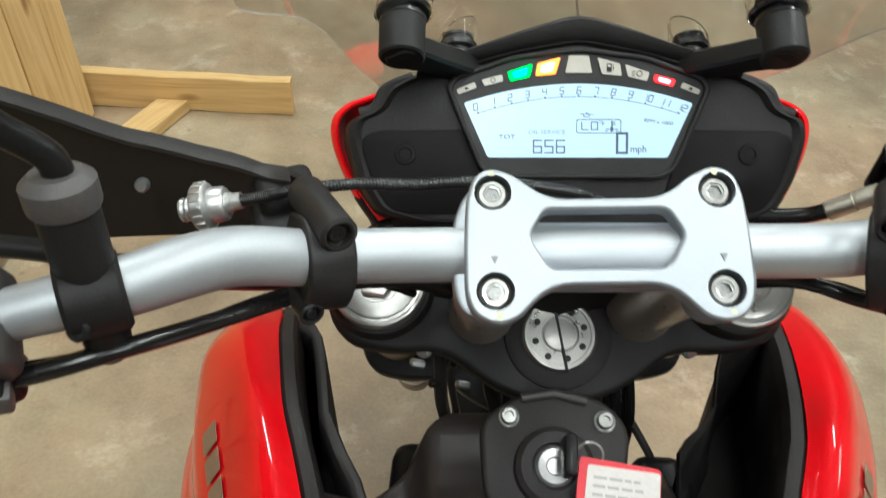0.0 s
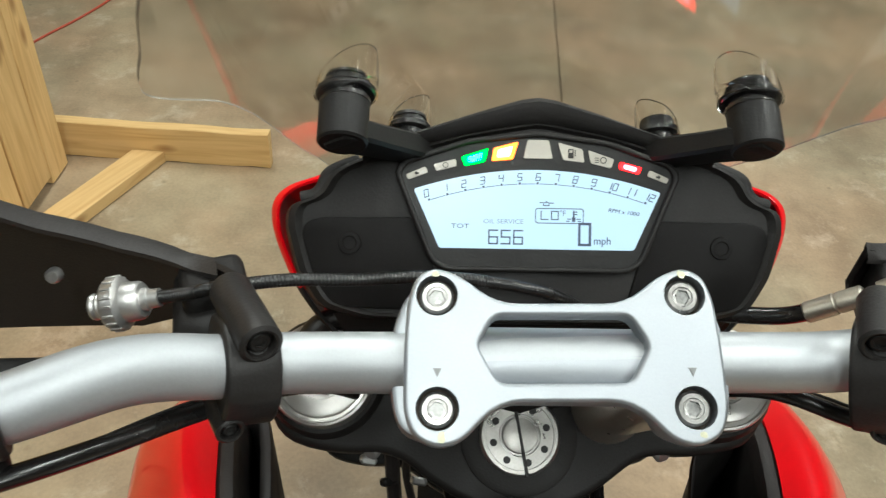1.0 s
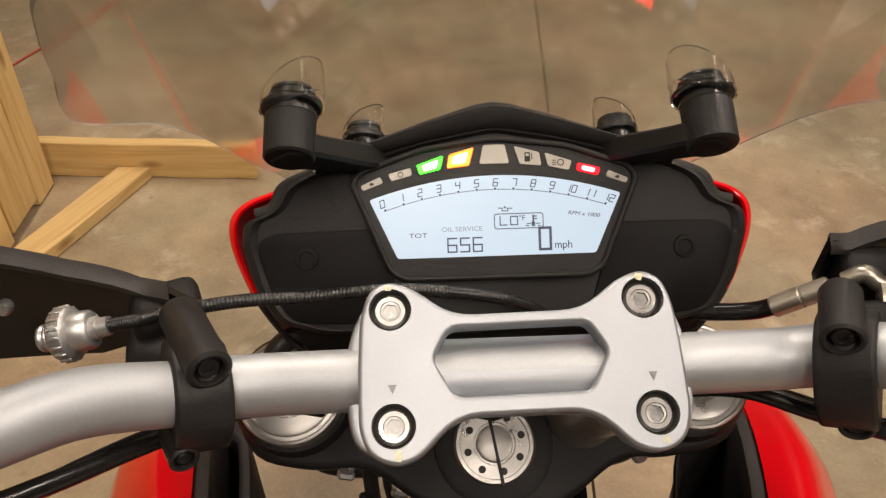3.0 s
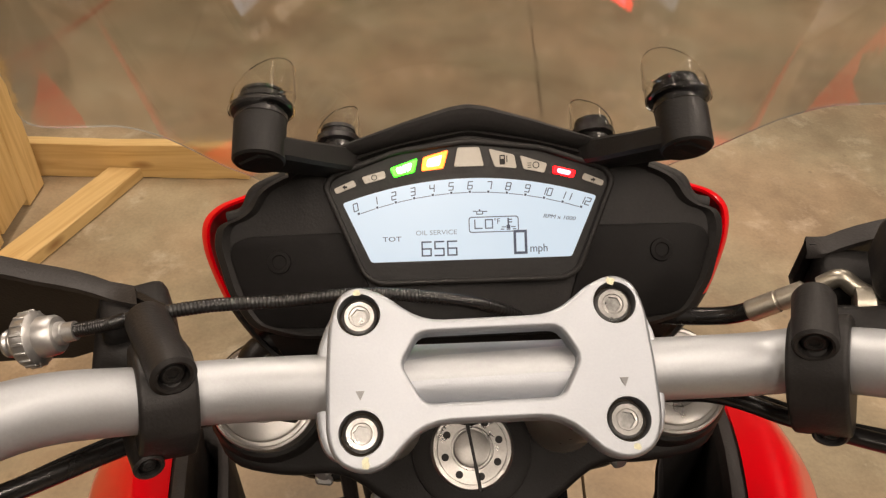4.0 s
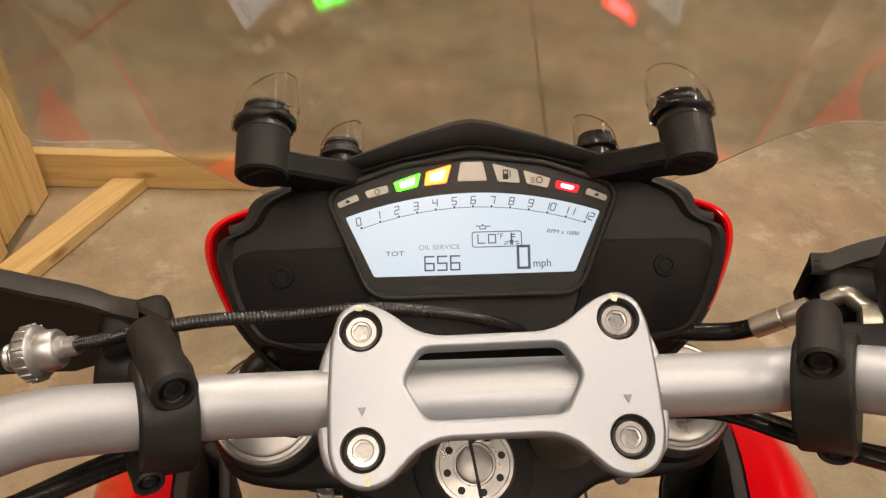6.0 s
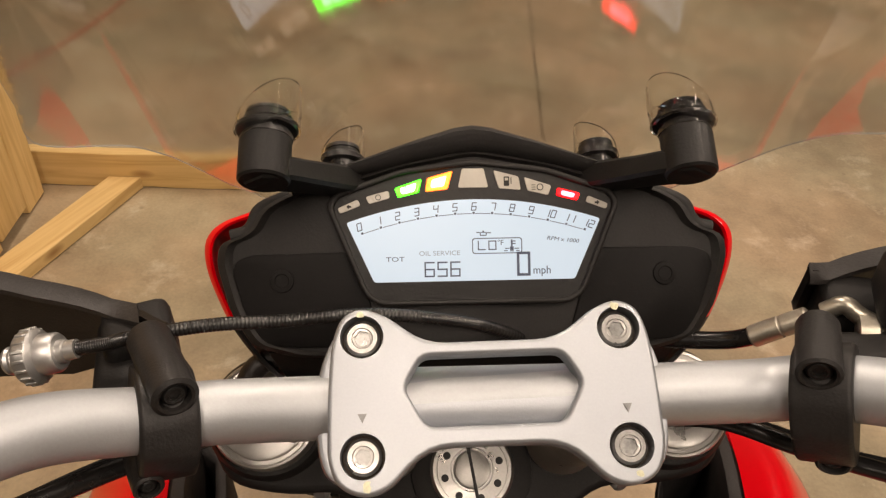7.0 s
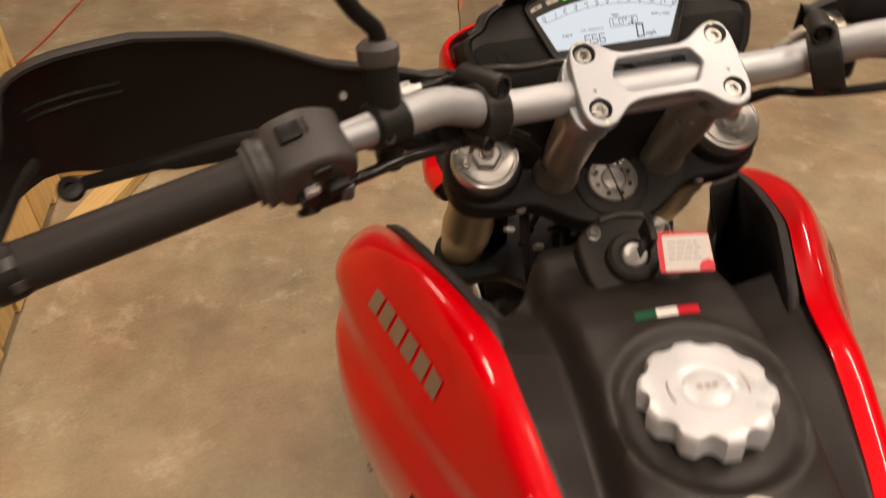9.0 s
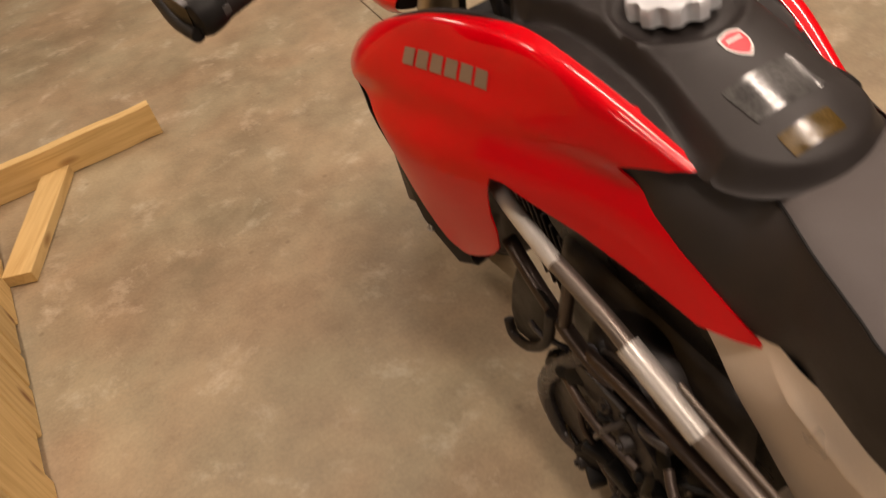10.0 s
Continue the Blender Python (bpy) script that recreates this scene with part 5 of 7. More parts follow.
        if i in (0, 1, 5, 6, 8):
            cx, cy = sum(p[0] for p in c) / 4, sum(p[1] for p in c) / 4
            bm = bmesh.new()
            if i == 5:
                plate(bm, DASH @ pose(cx - 0.0006, cy, 0.0047), rounded([Vector(p) for p in [(-0.0016, -0.0026), (0.0014, -0.0026), (0.0014, 0.0026), (-0.0016, 0.0026)]], 0.0004, 2), 0.0002, [[Vector(p) for p in [(-0.001, 0.0004), (0.0008, 0.0004), (0.0008, 0.0019), (-0.001, 0.0019)]]])
                block(bm, DASH @ pose(cx + 0.0018, cy + 0.0003, 0.0046), (0.0005, 0.0036, 0.0002))
            elif i == 6:
                plate(bm, DASH @ pose(cx + 0.0012, cy, 0.0047), circle(0, 0, 0.0019, 16), 0.0002, [circle(0, 0, 0.0014, 16)])
                for k in range(3):
                    block(bm, DASH @ pose(cx - 0.0024, cy - 0.0012 + 0.0012 * k, 0.0046), (0.0022, 0.0004, 0.0002))
            elif i in (0, 8):
                s = -1 if i == 0 else 1
                plate(bm, DASH @ pose(cx, cy, 0.0047), [Vector((s * 0.0014, 0)), Vector((0, 0.0013)), Vector((0, 0.0005)), Vector((-s * 0.0012, 0.0005)), Vector((-s * 0.0012, -0.0005)), Vector((0, -0.0005)), Vector((0, -0.0013))], 0.0002)
            else:
                plate(bm, DASH @ pose(cx, cy, 0.0047), circle(0, 0, 0.0016, 12), 0.0002, [circle(0, 0, 0.0012, 12)])
            part("icon", bm, MATTE, te)
    # peaked hood over the lamps
    bm = bmesh.new()
    prof = [(-0.098, 0.0500), (-0.086, 0.0575), (-0.060, 0.0655), (-0.034, 0.0735), (-0.010, 0.0800), (0.0, 0.0812), (0.010, 0.0800), (0.034, 0.0735), (0.060, 0.0655), (0.086, 0.0575), (0.098, 0.0500)]
    rows = []
    for dz, dv in ((-0.03, -0.004), (-0.012, 0.003), (0.004, 0.004), (0.0085, 0.001), (0.0075, -0.004), (0.003, -0.010), (-0.02, -0.016)):
        rows.append([DASH @ Vector((x, v + dv * (1 - abs(x) / 0.14), dz)) for x, v in prof])
    loft(bm, rows)
    part("hood", bm, MATTE, da, "peaked black hood edge", sharp=60)
    # red cowl edge wrapping the housing
    bm = bmesh.new()
    edge = [(0.112, 0.047), (0.130, 0.0405), (0.146, 0.0345), (0.1545, 0.025), (0.1545, 0.010), (0.1475, -0.010), (0.137, -0.030), (0.118, -0.052), (0.09, -0.07)]
    for sx in (-1, 1):
        b2 = bmesh.new()
        rows = []
        for x, v in [tuple(p) for p in crom([(x, v, 0) for x, v in edge], 4) for p in [(p.x, p.y)]]:
            row = []
            for z, k, dv in ((-0.022, 0.968, 0.0), (-0.024, 0.99, 0.001), (-0.030, 1.0, 0.0015), (-0.045, 1.01, 0.0), (-0.10, 0.99, -0.012), (-0.18, 0.93, -0.045), (-0.27, 0.82, -0.085), (-0.34, 0.70, -0.10)):
                row.append(DASH @ Vector((sx * x * k, v + dv, z)))
            rows.append(row)
        loft(b2, rows[:24])
        thicken(b2, 0.002)
        part("front_cowl", b2, RED, bike, "gloss red front cowl side", sharp=50)
        b2 = bmesh.new()
        loft(b2, rows[23:])
        thicken(b2, 0.0022)
        part("cowl_foot", b2, MATTE, bike, "black lower end of the front cowl", sharp=50)
    # clip notches on the housing shoulders
    for sx in (-1, 1):
        bm = bmesh.new()
        pts = [DASH @ Vector((sx * x, v, -0.003)) for x, v in ((0.100, 0.0485), (0.1165, 0.0415), (0.121, 0.033), (0.1255, 0.0285), (0.133, 0.0265))]
        ring_sweep(bm, crom(pts, 5), 0.0045, 10)
        part("shoulder_rib", bm, MATTE, da)
    # lower fairing between housing and yoke
    bm = bmesh.new()
    rows = []
    for t in range(6):
        k = t / 5
        rows.append([DASH @ Vector((x * (1 - 0.25 * k), -0.036 - 0.075 * k, -0.012 - 0.06 * k - 0.25 * abs(x) * k)) for x in (-0.115, -0.09, -0.05, 0, 0.05, 0.09, 0.115)])
    loft(bm, rows)
    thicken(bm, 0.003)
    part("inner_fairing", bm, MATTE, bike, "black inner fairing below the dashboard")


# screen: a curved sheet leaning back over the dashboard, concave towards the rider
SCREEN_FOOT, SCREEN_N, SCREEN_UP = Vector((0, 0.0920, 1.1376)), Vector((0, 0.7314, 0.6820)), Vector((0, -0.6820, 0.7314))
POST_AXIS = Vector((0, 0.85, 0.527))
POST_FOOT, INNER_FOOT = Vector((0.1045, 0.0710, 1.1257)), Vector((0.073, 0.117, 1.088))


def screen_sag(x):
    """Depth of the sheet's bow at x: round in the middle, with wings that flare out again."""
    x = abs(x)
    d = min(max(0.0, x - 0.085), 0.2)
    return 3.1 * min(x, 0.085) ** 2 + 0.527 * d - 1.3 * d * d


def screen_place(x, v):
    return SCREEN_FOOT + Vector((x, 0, 0)) + SCREEN_UP * v + SCREEN_N * (screen_sag(0.1045) - screen_sag(x) - 0.47 * max(0.0, v) ** 2)


def build_posts():
    """The screen brackets: cast arms with their posts, ribbed rubber caps, and the small inner mounts."""
    ax = POST_AXIS
    for sx in (-1, 1):
        mirror = Vector((sx, 1, 1))
        base = POST_FOOT * mirror
        bm = bmesh.new()
        lathe(bm, base - ax * 0.006, ax, [(0, 0.0118), (0.0012, 0.0129), (0.0235, 0.0129), (0.0245, 0.0120)], 32)
        # flat-sided arm that drops from the post's foot to the housing
        p1, p2 = base - ax * 0.0005, Vector((sx * 0.060, 0.118, 1.086))
        run = (p2 - p1).normalized()
        flat = (ax - run * ax.dot(run)).normalized()
        wide = run.cross(flat)
        rows = []
        for t, hw, hh in ((-0.10, 0.0075, 0.0050), (-0.04, 0.0108, 0.0056), (0.12, 0.0118, 0.0060), (0.35, 0.0100, 0.0062), (0.7, 0.0088, 0.0068), (1.1, 0.0088, 0.0075)):
            c = p1 + (p2 - p1) * t
            b = 0.0018
            rows.append([c + wide * x + flat * y for x, y in ((-hw + b, -hh), (hw - b, -hh), (hw, -hh + b), (hw, hh - b), (hw - b, hh), (-hw + b, hh), (-hw, hh - b), (-hw, -hh + b))])
        vs = loft(bm, rows, closed=True)
        bm.faces.new(list(reversed(vs[0])))
        bm.faces.new(vs[-1])
        br = part("screen_bracket", bm, BRACKETBLACK, bike, "black cast windscreen bracket", sharp=30)
        bm = bmesh.new()
        t0 = base + ax * 0.016
        lathe(bm, t0, ax, [(0, 0.0122), (0.0008, 0.0133), (0.0030, 0.0133), (0.0034, 0.0118), (0.0052, 0.0118), (0.0056, 0.0150), (0.0066, 0.0158), (0.0080, 0.0158), (0.0088, 0.0148), (0.0090, 0.0118), (0.0108, 0.0116), (0.0110, 0.0126), (0.0130, 0.0124), (0.0134, 0.0108), (0.0152, 0.0106), (0.0155, 0.0114), (0.0172, 0.0110), (0.0178, 0.0095), (0.0180, 0.006)], 32)
        part("rubber_cap", bm, CABLEBLACK, br, "ribbed black rubber cap", sharp=28)
        bm = bmesh.new()
        lathe(bm, INNER_FOOT * mirror, ax, [(0, 0.0085), (0.011, 0.0085), (0.012, 0.0115), (0.0145, 0.0120), (0.0155, 0.0112), (0.0158, 0.0095), (0.0185, 0.0092), (0.0188, 0.0100), (0.0210, 0.0096), (0.0220, 0.004)], 26)
        part("inner_mount", bm, CABLEBLACK, br, sharp=28)


def build_screen():
    half = [(0.0, 0.235), (0.085, 0.230), (0.120, 0.213), (0.140, 0.182), (0.151, 0.155), (0.1605, 0.1265), (0.1663, 0.1130), (0.1708, 0.1010), (0.1738, 0.0885), (0.1728, 0.0810), (0.1685, 0.0730), (0.1612, 0.0640), (0.1543, 0.0550), (0.1497, 0.0412), (0.1452, 0.0190), (0.1410, -0.0140), (0.1363, -0.0540), (0.1303, -0.0870), (0.124, -0.140), (0.110, -0.185), (0.06, -0.205), (0.0, -0.208)]
    out = rounded(mirror_pts(half[1:-1]), 0.004, 2)
    b2 = curved_shell(out, screen_place, 0.010, 0.014)
    thicken(b2, 0.0024)
    b2.normal_update()
    # the edge's dark line is painted on the rim faces, against lamp glints
    for f in b2.faces:
        if sum(1 for e in f.edges if len(e.link_faces) == 2 and e.calc_face_angle(0) > 1.0) >= 2:
            f.material_index = 1
    sc = part("windscreen", b2, SCREEN, bike, "clear curved acrylic windscreen", sharp=60)
    sc.data.materials.append(CUTEDGE)
    sc.visible_shadow = False
    # moulded clear bosses: short sleeves round the four rubber caps, cut off by the sheet itself
    for sx in (-1, 1):
        mirror = Vector((sx, 1, 1))
        for foot, h0, r in ((POST_FOOT, 0.0225, 0.0168), (INNER_FOOT, 0.0125, 0.0128)):
            c = foot * mirror
            side = Vector((1, 0, 0))
            up = POST_AXIS.cross(side)
            rows = [[], [], [], []]
            for k in range(28):
                a = 2 * math.pi * k / 28
                d = math.cos(a) * side + math.sin(a) * up
                low = c + POST_AXIS * h0 + d * r
                high = c + POST_AXIS * h0 + d * r * 0.94
                high = high + POST_AXIS * (0.62 * r * (1 - sx * math.cos(a)) + 0.0035 - 0.25 * r * math.sin(a))
                thin = -d * 0.0011
                rows[0].append(low)
                rows[1].append(high)
                rows[2].append(high + thin)
                rows[3].append(low + thin)
            bm = bmesh.new()
            loft(bm, rows + [rows[0]], closed=True)
            bmesh.ops.remove_doubles(bm, verts=bm.verts, dist=0.00002)
            d = part("screen_boss", bm, CLEARDOME, sc, "clear moulded screen boss", sharp=50)
            d.visible_shadow = False


build_clamp()
build_bar()
build_left_controls()
build_right_controls()
build_guard(-1)
build_guard(1)
build_head()
build_dash()
build_posts()
build_screen()


# ---- tank, side panels and seat (in the body's own straight line) ----
# cross-sections of the red panel: half-widths and heights from the top edge down
RED_X = [(0.165, 0.238, 0.260, 0.286, 0.300, 0.299, 0.292), (0.10, 0.2235, 0.252, 0.290, 0.304, 0.303, 0.290), (0.05, 0.2095, 0.238, 0.276, 0.301, 0.306, 0.280), (0.0, 0.194, 0.219, 0.259, 0.291, 0.304, 0.285),
         (-0.05, 0.174, 0.201, 0.240, 0.273, 0.289, 0.263), (-0.12, 0.150, 0.180, 0.213, 0.246, 0.258, 0.245), (-0.174, 0.1428, 0.170, 0.1955, 0.2205, 0.2325, 0.224), (-0.192, 0.1402, 0.1665, 0.1895, 0.212, 0.224, 0.217), (-0.21, 0.1374, 0.163, 0.184, 0.203, 0.215, 0.211),
         (-0.285, 0.125, 0.148, 0.160, 0.166, 0.178, 0.190), (-0.378, 0.106, 0.121, 0.128, 0.134, 0.150, 0.165), (-0.52, 0.085, 0.092, 0.100, 0.110, 0.122, 0.140)]
RED_Z = [(0.165, 0.808, 0.806, 0.782, 0.742, 0.698, 0.620), (0.10, 0.842, 0.846, 0.814, 0.765, 0.705, 0.600), (0.05, 0.860, 0.866, 0.829, 0.775, 0.712, 0.560), (0.0, 0.874, 0.878, 0.834, 0.778, 0.700, 0.520),
         (-0.05, 0.879, 0.880, 0.833, 0.778, 0.692, 0.507), (-0.12, 0.882, 0.878, 0.829, 0.775, 0.692, 0.548), (-0.174, 0.8785, 0.8750, 0.8245, 0.7705, 0.6945, 0.5835), (-0.192, 0.8735, 0.8715, 0.8225, 0.7685, 0.6955, 0.595), (-0.21, 0.8690, 0.8675, 0.8200, 0.767, 0.6965, 0.603),
         (-0.285, 0.8435, 0.8420, 0.802, 0.756, 0.700, 0.628), (-0.378, 0.799, 0.7975, 0.772, 0.738, 0.690, 0.630), (-0.52, 0.750, 0.744, 0.715, 0.675, 0.630, 0.590)]


def smooth_table(rows, y):
    """As lerp_table, but with a soft curve through the rows."""
    y = min(rows[0][0], max(rows[-1][0], y))
    n = len(rows)

    def tangent(i, j):
        a, b = rows[max(i - 1, 0)], rows[min(i + 1, n - 1)]
        return (b[j] - a[j]) / (b[0] - a[0])
    for i in range(n - 1):
        if y >= rows[i + 1][0]:
            h = rows[i + 1][0] - rows[i][0]
            t = (y - rows[i][0]) / h
            return tuple((2 * t ** 3 - 3 * t * t + 1) * rows[i][j] + (t ** 3 - 2 * t * t + t) * h * tangent(i, j)
                         + (3 * t * t - 2 * t ** 3) * rows[i + 1][j] + (t ** 3 - t * t) * h * tangent(i + 1, j) for j in range(1, len(rows[0])))
    return rows[-1][1:]


def red_place(y, w):
    xs, zs = smooth_table(RED_X, y), smooth_table(RED_Z, y)
    w = max(0.0, min(4.999, w))
    P = [Vector((a, b, 0)) for a, b in zip(xs, zs)]
    i, t = int(w), w - int(w)
    a, b, c, d = P[max(i - 1, 0)], P[i], P[i + 1], P[min(i + 2, 5)]
    q = 0.5 * ((2 * b) + (c - a) * t + (2 * a - 5 * b + 4 * c - d) * t * t + (3 * b - a - 3 * c + d) * t ** 3)
    # a pressed crease below the badge
    q.x -= 0.009 * math.exp(-((w - 3.0) / 0.42) ** 2) * (1 if y < 0.08 else max(0.0, (0.15 - y) / 0.07))
    return Vector((q.x, y, q.y))


RED_OUTLINE = [(0.164, 0.35), (0.150, 0.02), (0.06, 0.0), (-0.05, 0.0), (-0.20, 0.0), (-0.30, 0.0), (-0.374, 0.02), (-0.383, 0.4), (-0.378, 0.95), (-0.358, 1.6), (-0.322, 2.15), (-0.301, 2.46), (-0.318, 2.85), (-0.348, 3.37),
               (-0.388, 3.70), (-0.425, 3.88), (-0.46, 4.00), (-0.503, 4.09), (-0.47, 4.46), (-0.425, 4.85), (-0.37, 4.80), (-0.322, 4.63), (-0.283, 4.46), (-0.245, 4.25), (-0.218, 4.07), (-0.19, 3.88), (-0.168, 3.74), (-0.150, 3.72), (-0.143, 4.0), (-0.137, 4.32),
               (-0.136, 4.55), (-0.129, 4.78), (-0.112, 4.90), (-0.045, 4.93), (-0.024, 4.78), (0.013, 4.18), (0.060, 3.46), (0.118, 2.68), (0.150, 1.9), (0.160, 1.1)]
# the panel on the right sits a little further in
SIDE = {-1: BODY, 1: BODY @ pose(-0.016, 0, -0.010)}
# inner rims of the two scoops, from the front back
SCOOP_IN = {-1: [(0.196, 0.128, 0.806), (0.186, 0.098, 0.815), (0.178, 0.066, 0.820), (0.170, 0.033, 0.826), (0.151, -0.005, 0.832), (0.136, -0.030, 0.836), (0.124, -0.060, 0.836)],
            1: [(0.166, 0.120, 0.846), (0.158, 0.095, 0.834), (0.155, 0.070, 0.818), (0.138, 0.042, 0.834), (0.116, 0.014, 0.854), (0.105, -0.004, 0.862), (0.101, -0.026, 0.864), (0.098, -0.050, 0.858)]}


def build_side_panel(sx):
    def red_at(y, w):
        """The panel's surface; the one on the right is slimmer below its shoulder and reaches further forward."""
        p = red_place(y, w)
        if sx > 0:
            k = min(1.0, max(0.0, (w - 1.1) / 0.8))
            p.x -= 0.007 * k * k * (3 - 2 * k)
            k = min(1.0, max(0.0, (y - 0.04) / 0.12))
            p.y += 0.034 * k * k * (3 - 2 * k)
        return p
    out = rounded([Vector(p) for p in RED_OUTLINE], 0.02, 2)
    b2 = curved_shell(out, red_at, 0.011, 0.14)
    b2.transform(Matrix.Diagonal((sx, 1, 1, 1)))
    bmesh.ops.remove_doubles(b2, verts=b2.verts, dist=0.0002)
    thicken(b2, 0.003)
    sp = part("side_panel", b2, RED, bike, "gloss red tank side panel with grey badge lettering bars", SIDE[sx], sharp=50)
    # black lining that shows past the panel's lower front edge
    b2 = bmesh.new()
    rows = []
    for y, w in ((0.118, 2.85), (0.105, 3.22), (0.088, 3.58), (0.066, 3.94), (0.043, 4.28), (0.018, 4.58), (-0.006, 4.84)):
        p, q = red_at(y, w), red_at(y - 0.012, w - 0.7)
        rows.append([Vector((sx * (p.x - 0.004), p.y, p.z)), Vector((sx * (p.x - 0.010), p.y + 0.002, p.z - 0.003)), Vector((sx * (q.x - 0.016), q.y, q.z)), Vector((sx * (q.x - 0.030), q.y, q.z))])
    loft(b2, rows)
    thicken(b2, 0.002)
    part("panel_lining", b2, MATTE, bike, "black lining behind the red side panel", SIDE[sx], sharp=50)
    # the badge: six slanted plain bars
    for k in range(6):
        y0 = 0.004 - 0.0225 * k
        bm = bmesh.new()
        rows = []
        for w in (1.68, 1.80, 1.92, 2.02):
            row = []
            for dy in (0.0, -0.0175):
                p = red_at(y0 + dy - 0.012 * (w - 1.6), w)
                row.append(Vector((sx * (p.x + 0.0022), p.y, p.z + 0.0008)))
            rows.append(row)
        loft(bm, rows)
        thicken(bm, 0.0006)
        part("badge_bar", bm, LETTERGREY, sp, xf=SIDE[sx])
    # black scoop between the panel and the steering head: a lip round an open well
    outer = [red_at(y, 0.0) + Vector((-0.0015, 0, 0.0015)) for y in (-0.13, -0.10, -0.06, -0.03, 0.0, 0.03, 0.06, 0.09, 0.115, 0.135, 0.148)]
    outer[0].z, outer[1].z = outer[0].z - 0.030, outer[1].z - 0.006
    inner = [Vector(p) for p in SCOOP_IN[sx]]
    a, b = outer[-1], inner[0]
    front = [a + (b - a) * t + Vector((0, 0.010 * math.sin(math.pi * t), 0.002 * math.sin(math.pi * t))) for t in (0.2, 0.4, 0.6, 0.8)]
    loop = outer + front + inner
    mid = sum(loop, Vector()) / len(loop)
    width = [0.011] * len(outer) + [0.017, 0.020, 0.020, 0.015] + [0.010 if sx < 0 else 0.003] * len(inner)

    def inset(i, d, dz):
        p, q = loop[max(i - 1, 0)], loop[min(i + 1, len(loop) - 1)]
        t = (q - p).normalized()
        n = Vector((-t.y, t.x, 0)).normalized()
        if n.dot(mid - loop[i]) < 0:
            n = -n
        return loop[i] + n * d + Vector((0, 0, dz))

    def ring(make):
        return [Vector((sx * v.x, v.y, v.z)) for v in [make(i) for i in range(len(loop))]]
    rim = bmesh.new()
    no = len(outer)
    loft(rim, [ring(lambda i: loop[i] + (Vector((0.011, 0, -0.012)) if i < no else Vector((0.0 if sx < 0 else 0.03, 0, -0.15)))), ring(lambda i: loop[i] + Vector((0, 0, -0.003))), ring(lambda i: inset(i, 0.0015, 0.0006)), ring(lambda i: inset(i, width[i] * 0.5, 0.0012)),
               ring(lambda i: inset(i, width[i] - 0.001, 0.0)), ring(lambda i: inset(i, width[i], -0.003)), ring(lambda i: inset(i, width[i] + 0.001, -0.014))])
    part("scoop_lip", rim, SCOOPGREY, bike, "dark grey plastic air scoop lip", SIDE[sx], sharp=55)
    well = bmesh.new()
    vs = loft(well, [ring(lambda i: inset(i, width[i] + 0.0008, -0.012)), ring(lambda i: inset(i, width[i] + 0.003, -0.05)), ring(lambda i: loop[i] * 0.75 + mid * 0.25 + Vector((0, 0, -0.13)))])
    well.faces.new(vs[-1])
    part("scoop_well", well, LIPBLACK, bike, "black open air scoop", SIDE[sx], sharp=55)
    # black liner that shows past the panel's front lower edge
    bm = bmesh.new()
    edge = [(0.125, 2.8), (0.085, 3.6), (0.04, 4.3), (0.012, 4.7), (-0.01, 4.9)]
    rows = []
    for k, (y, w) in enumerate(edge):
        p = red_at(y, w)
        g = 0.012 + 0.0085 * k
        rows.append([Vector((sx * (p.x - 0.020), p.y - 0.02, p.z + 0.01)), Vector((sx * (p.x - 0.008), p.y, p.z)), Vector((sx * (p.x - 0.010 - g * 0.3), p.y + g, p.z - g)), Vector((sx * (p.x - 0.05), p.y + g - 0.01, p.z - g - 0.03))])
    loft(bm, rows)
    thicken(bm, 0.003)
    part("panel_liner", bm, BLACK, bike, "black inner liner behind the red panel", SIDE[sx], sharp=45)
    # black radiator shroud that hangs lower, behind the edge
    bm = bmesh.new()
    rows = []
    for k, (y, w) in enumerate(((0.085, 3.2), (0.062, 3.5), (0.038, 3.8), (0.016, 4.15), (-0.004, 4.5), (-0.022, 4.75), (-0.04, 4.9))):
        p = red_at(y, w)
        drop = 0.20 - 0.027 * k
        wave = 0.004 * (k % 2)
        rows.append([Vector((sx * (p.x - 0.016), p.y - 0.004, p.z - 0.01)), Vector((sx * (p.x - 0.010), p.y, p.z - drop * 0.5)), Vector((sx * (p.x - 0.013 + wave), p.y, p.z - drop)), Vector((sx * (p.x - 0.020), p.y + 0.004, p.z - drop - 0.012)), Vector((sx * (p.x - 0.065), p.y + 0.004, p.z - drop - 0.005))])
    loft(bm, rows)
    thicken(bm, 0.004)
    sh = part("radiator_shroud", bm, LIPBLACK, bike, "scuffed black radiator shroud behind the red panel", SIDE[sx], sharp=35)
    q = red_at(0.010, 4.25)
    hex_bolt("shroud_bolt", SIDE[sx] @ Vector((sx * (q.x - 0.008), q.y, q.z - 0.115)), (sx * 0.9, -0.2, 0.3), 0.0065, 0.006, STEEL, sh)
    bm = bmesh.new()
    block(bm, pose(sx * 0.10, 0.0, 0.66), (0.05, 0.10, 0.22), 0.015, 3)
    part("radiator_side", bm, BLACK, bike, "black radiator side cover", BODY)


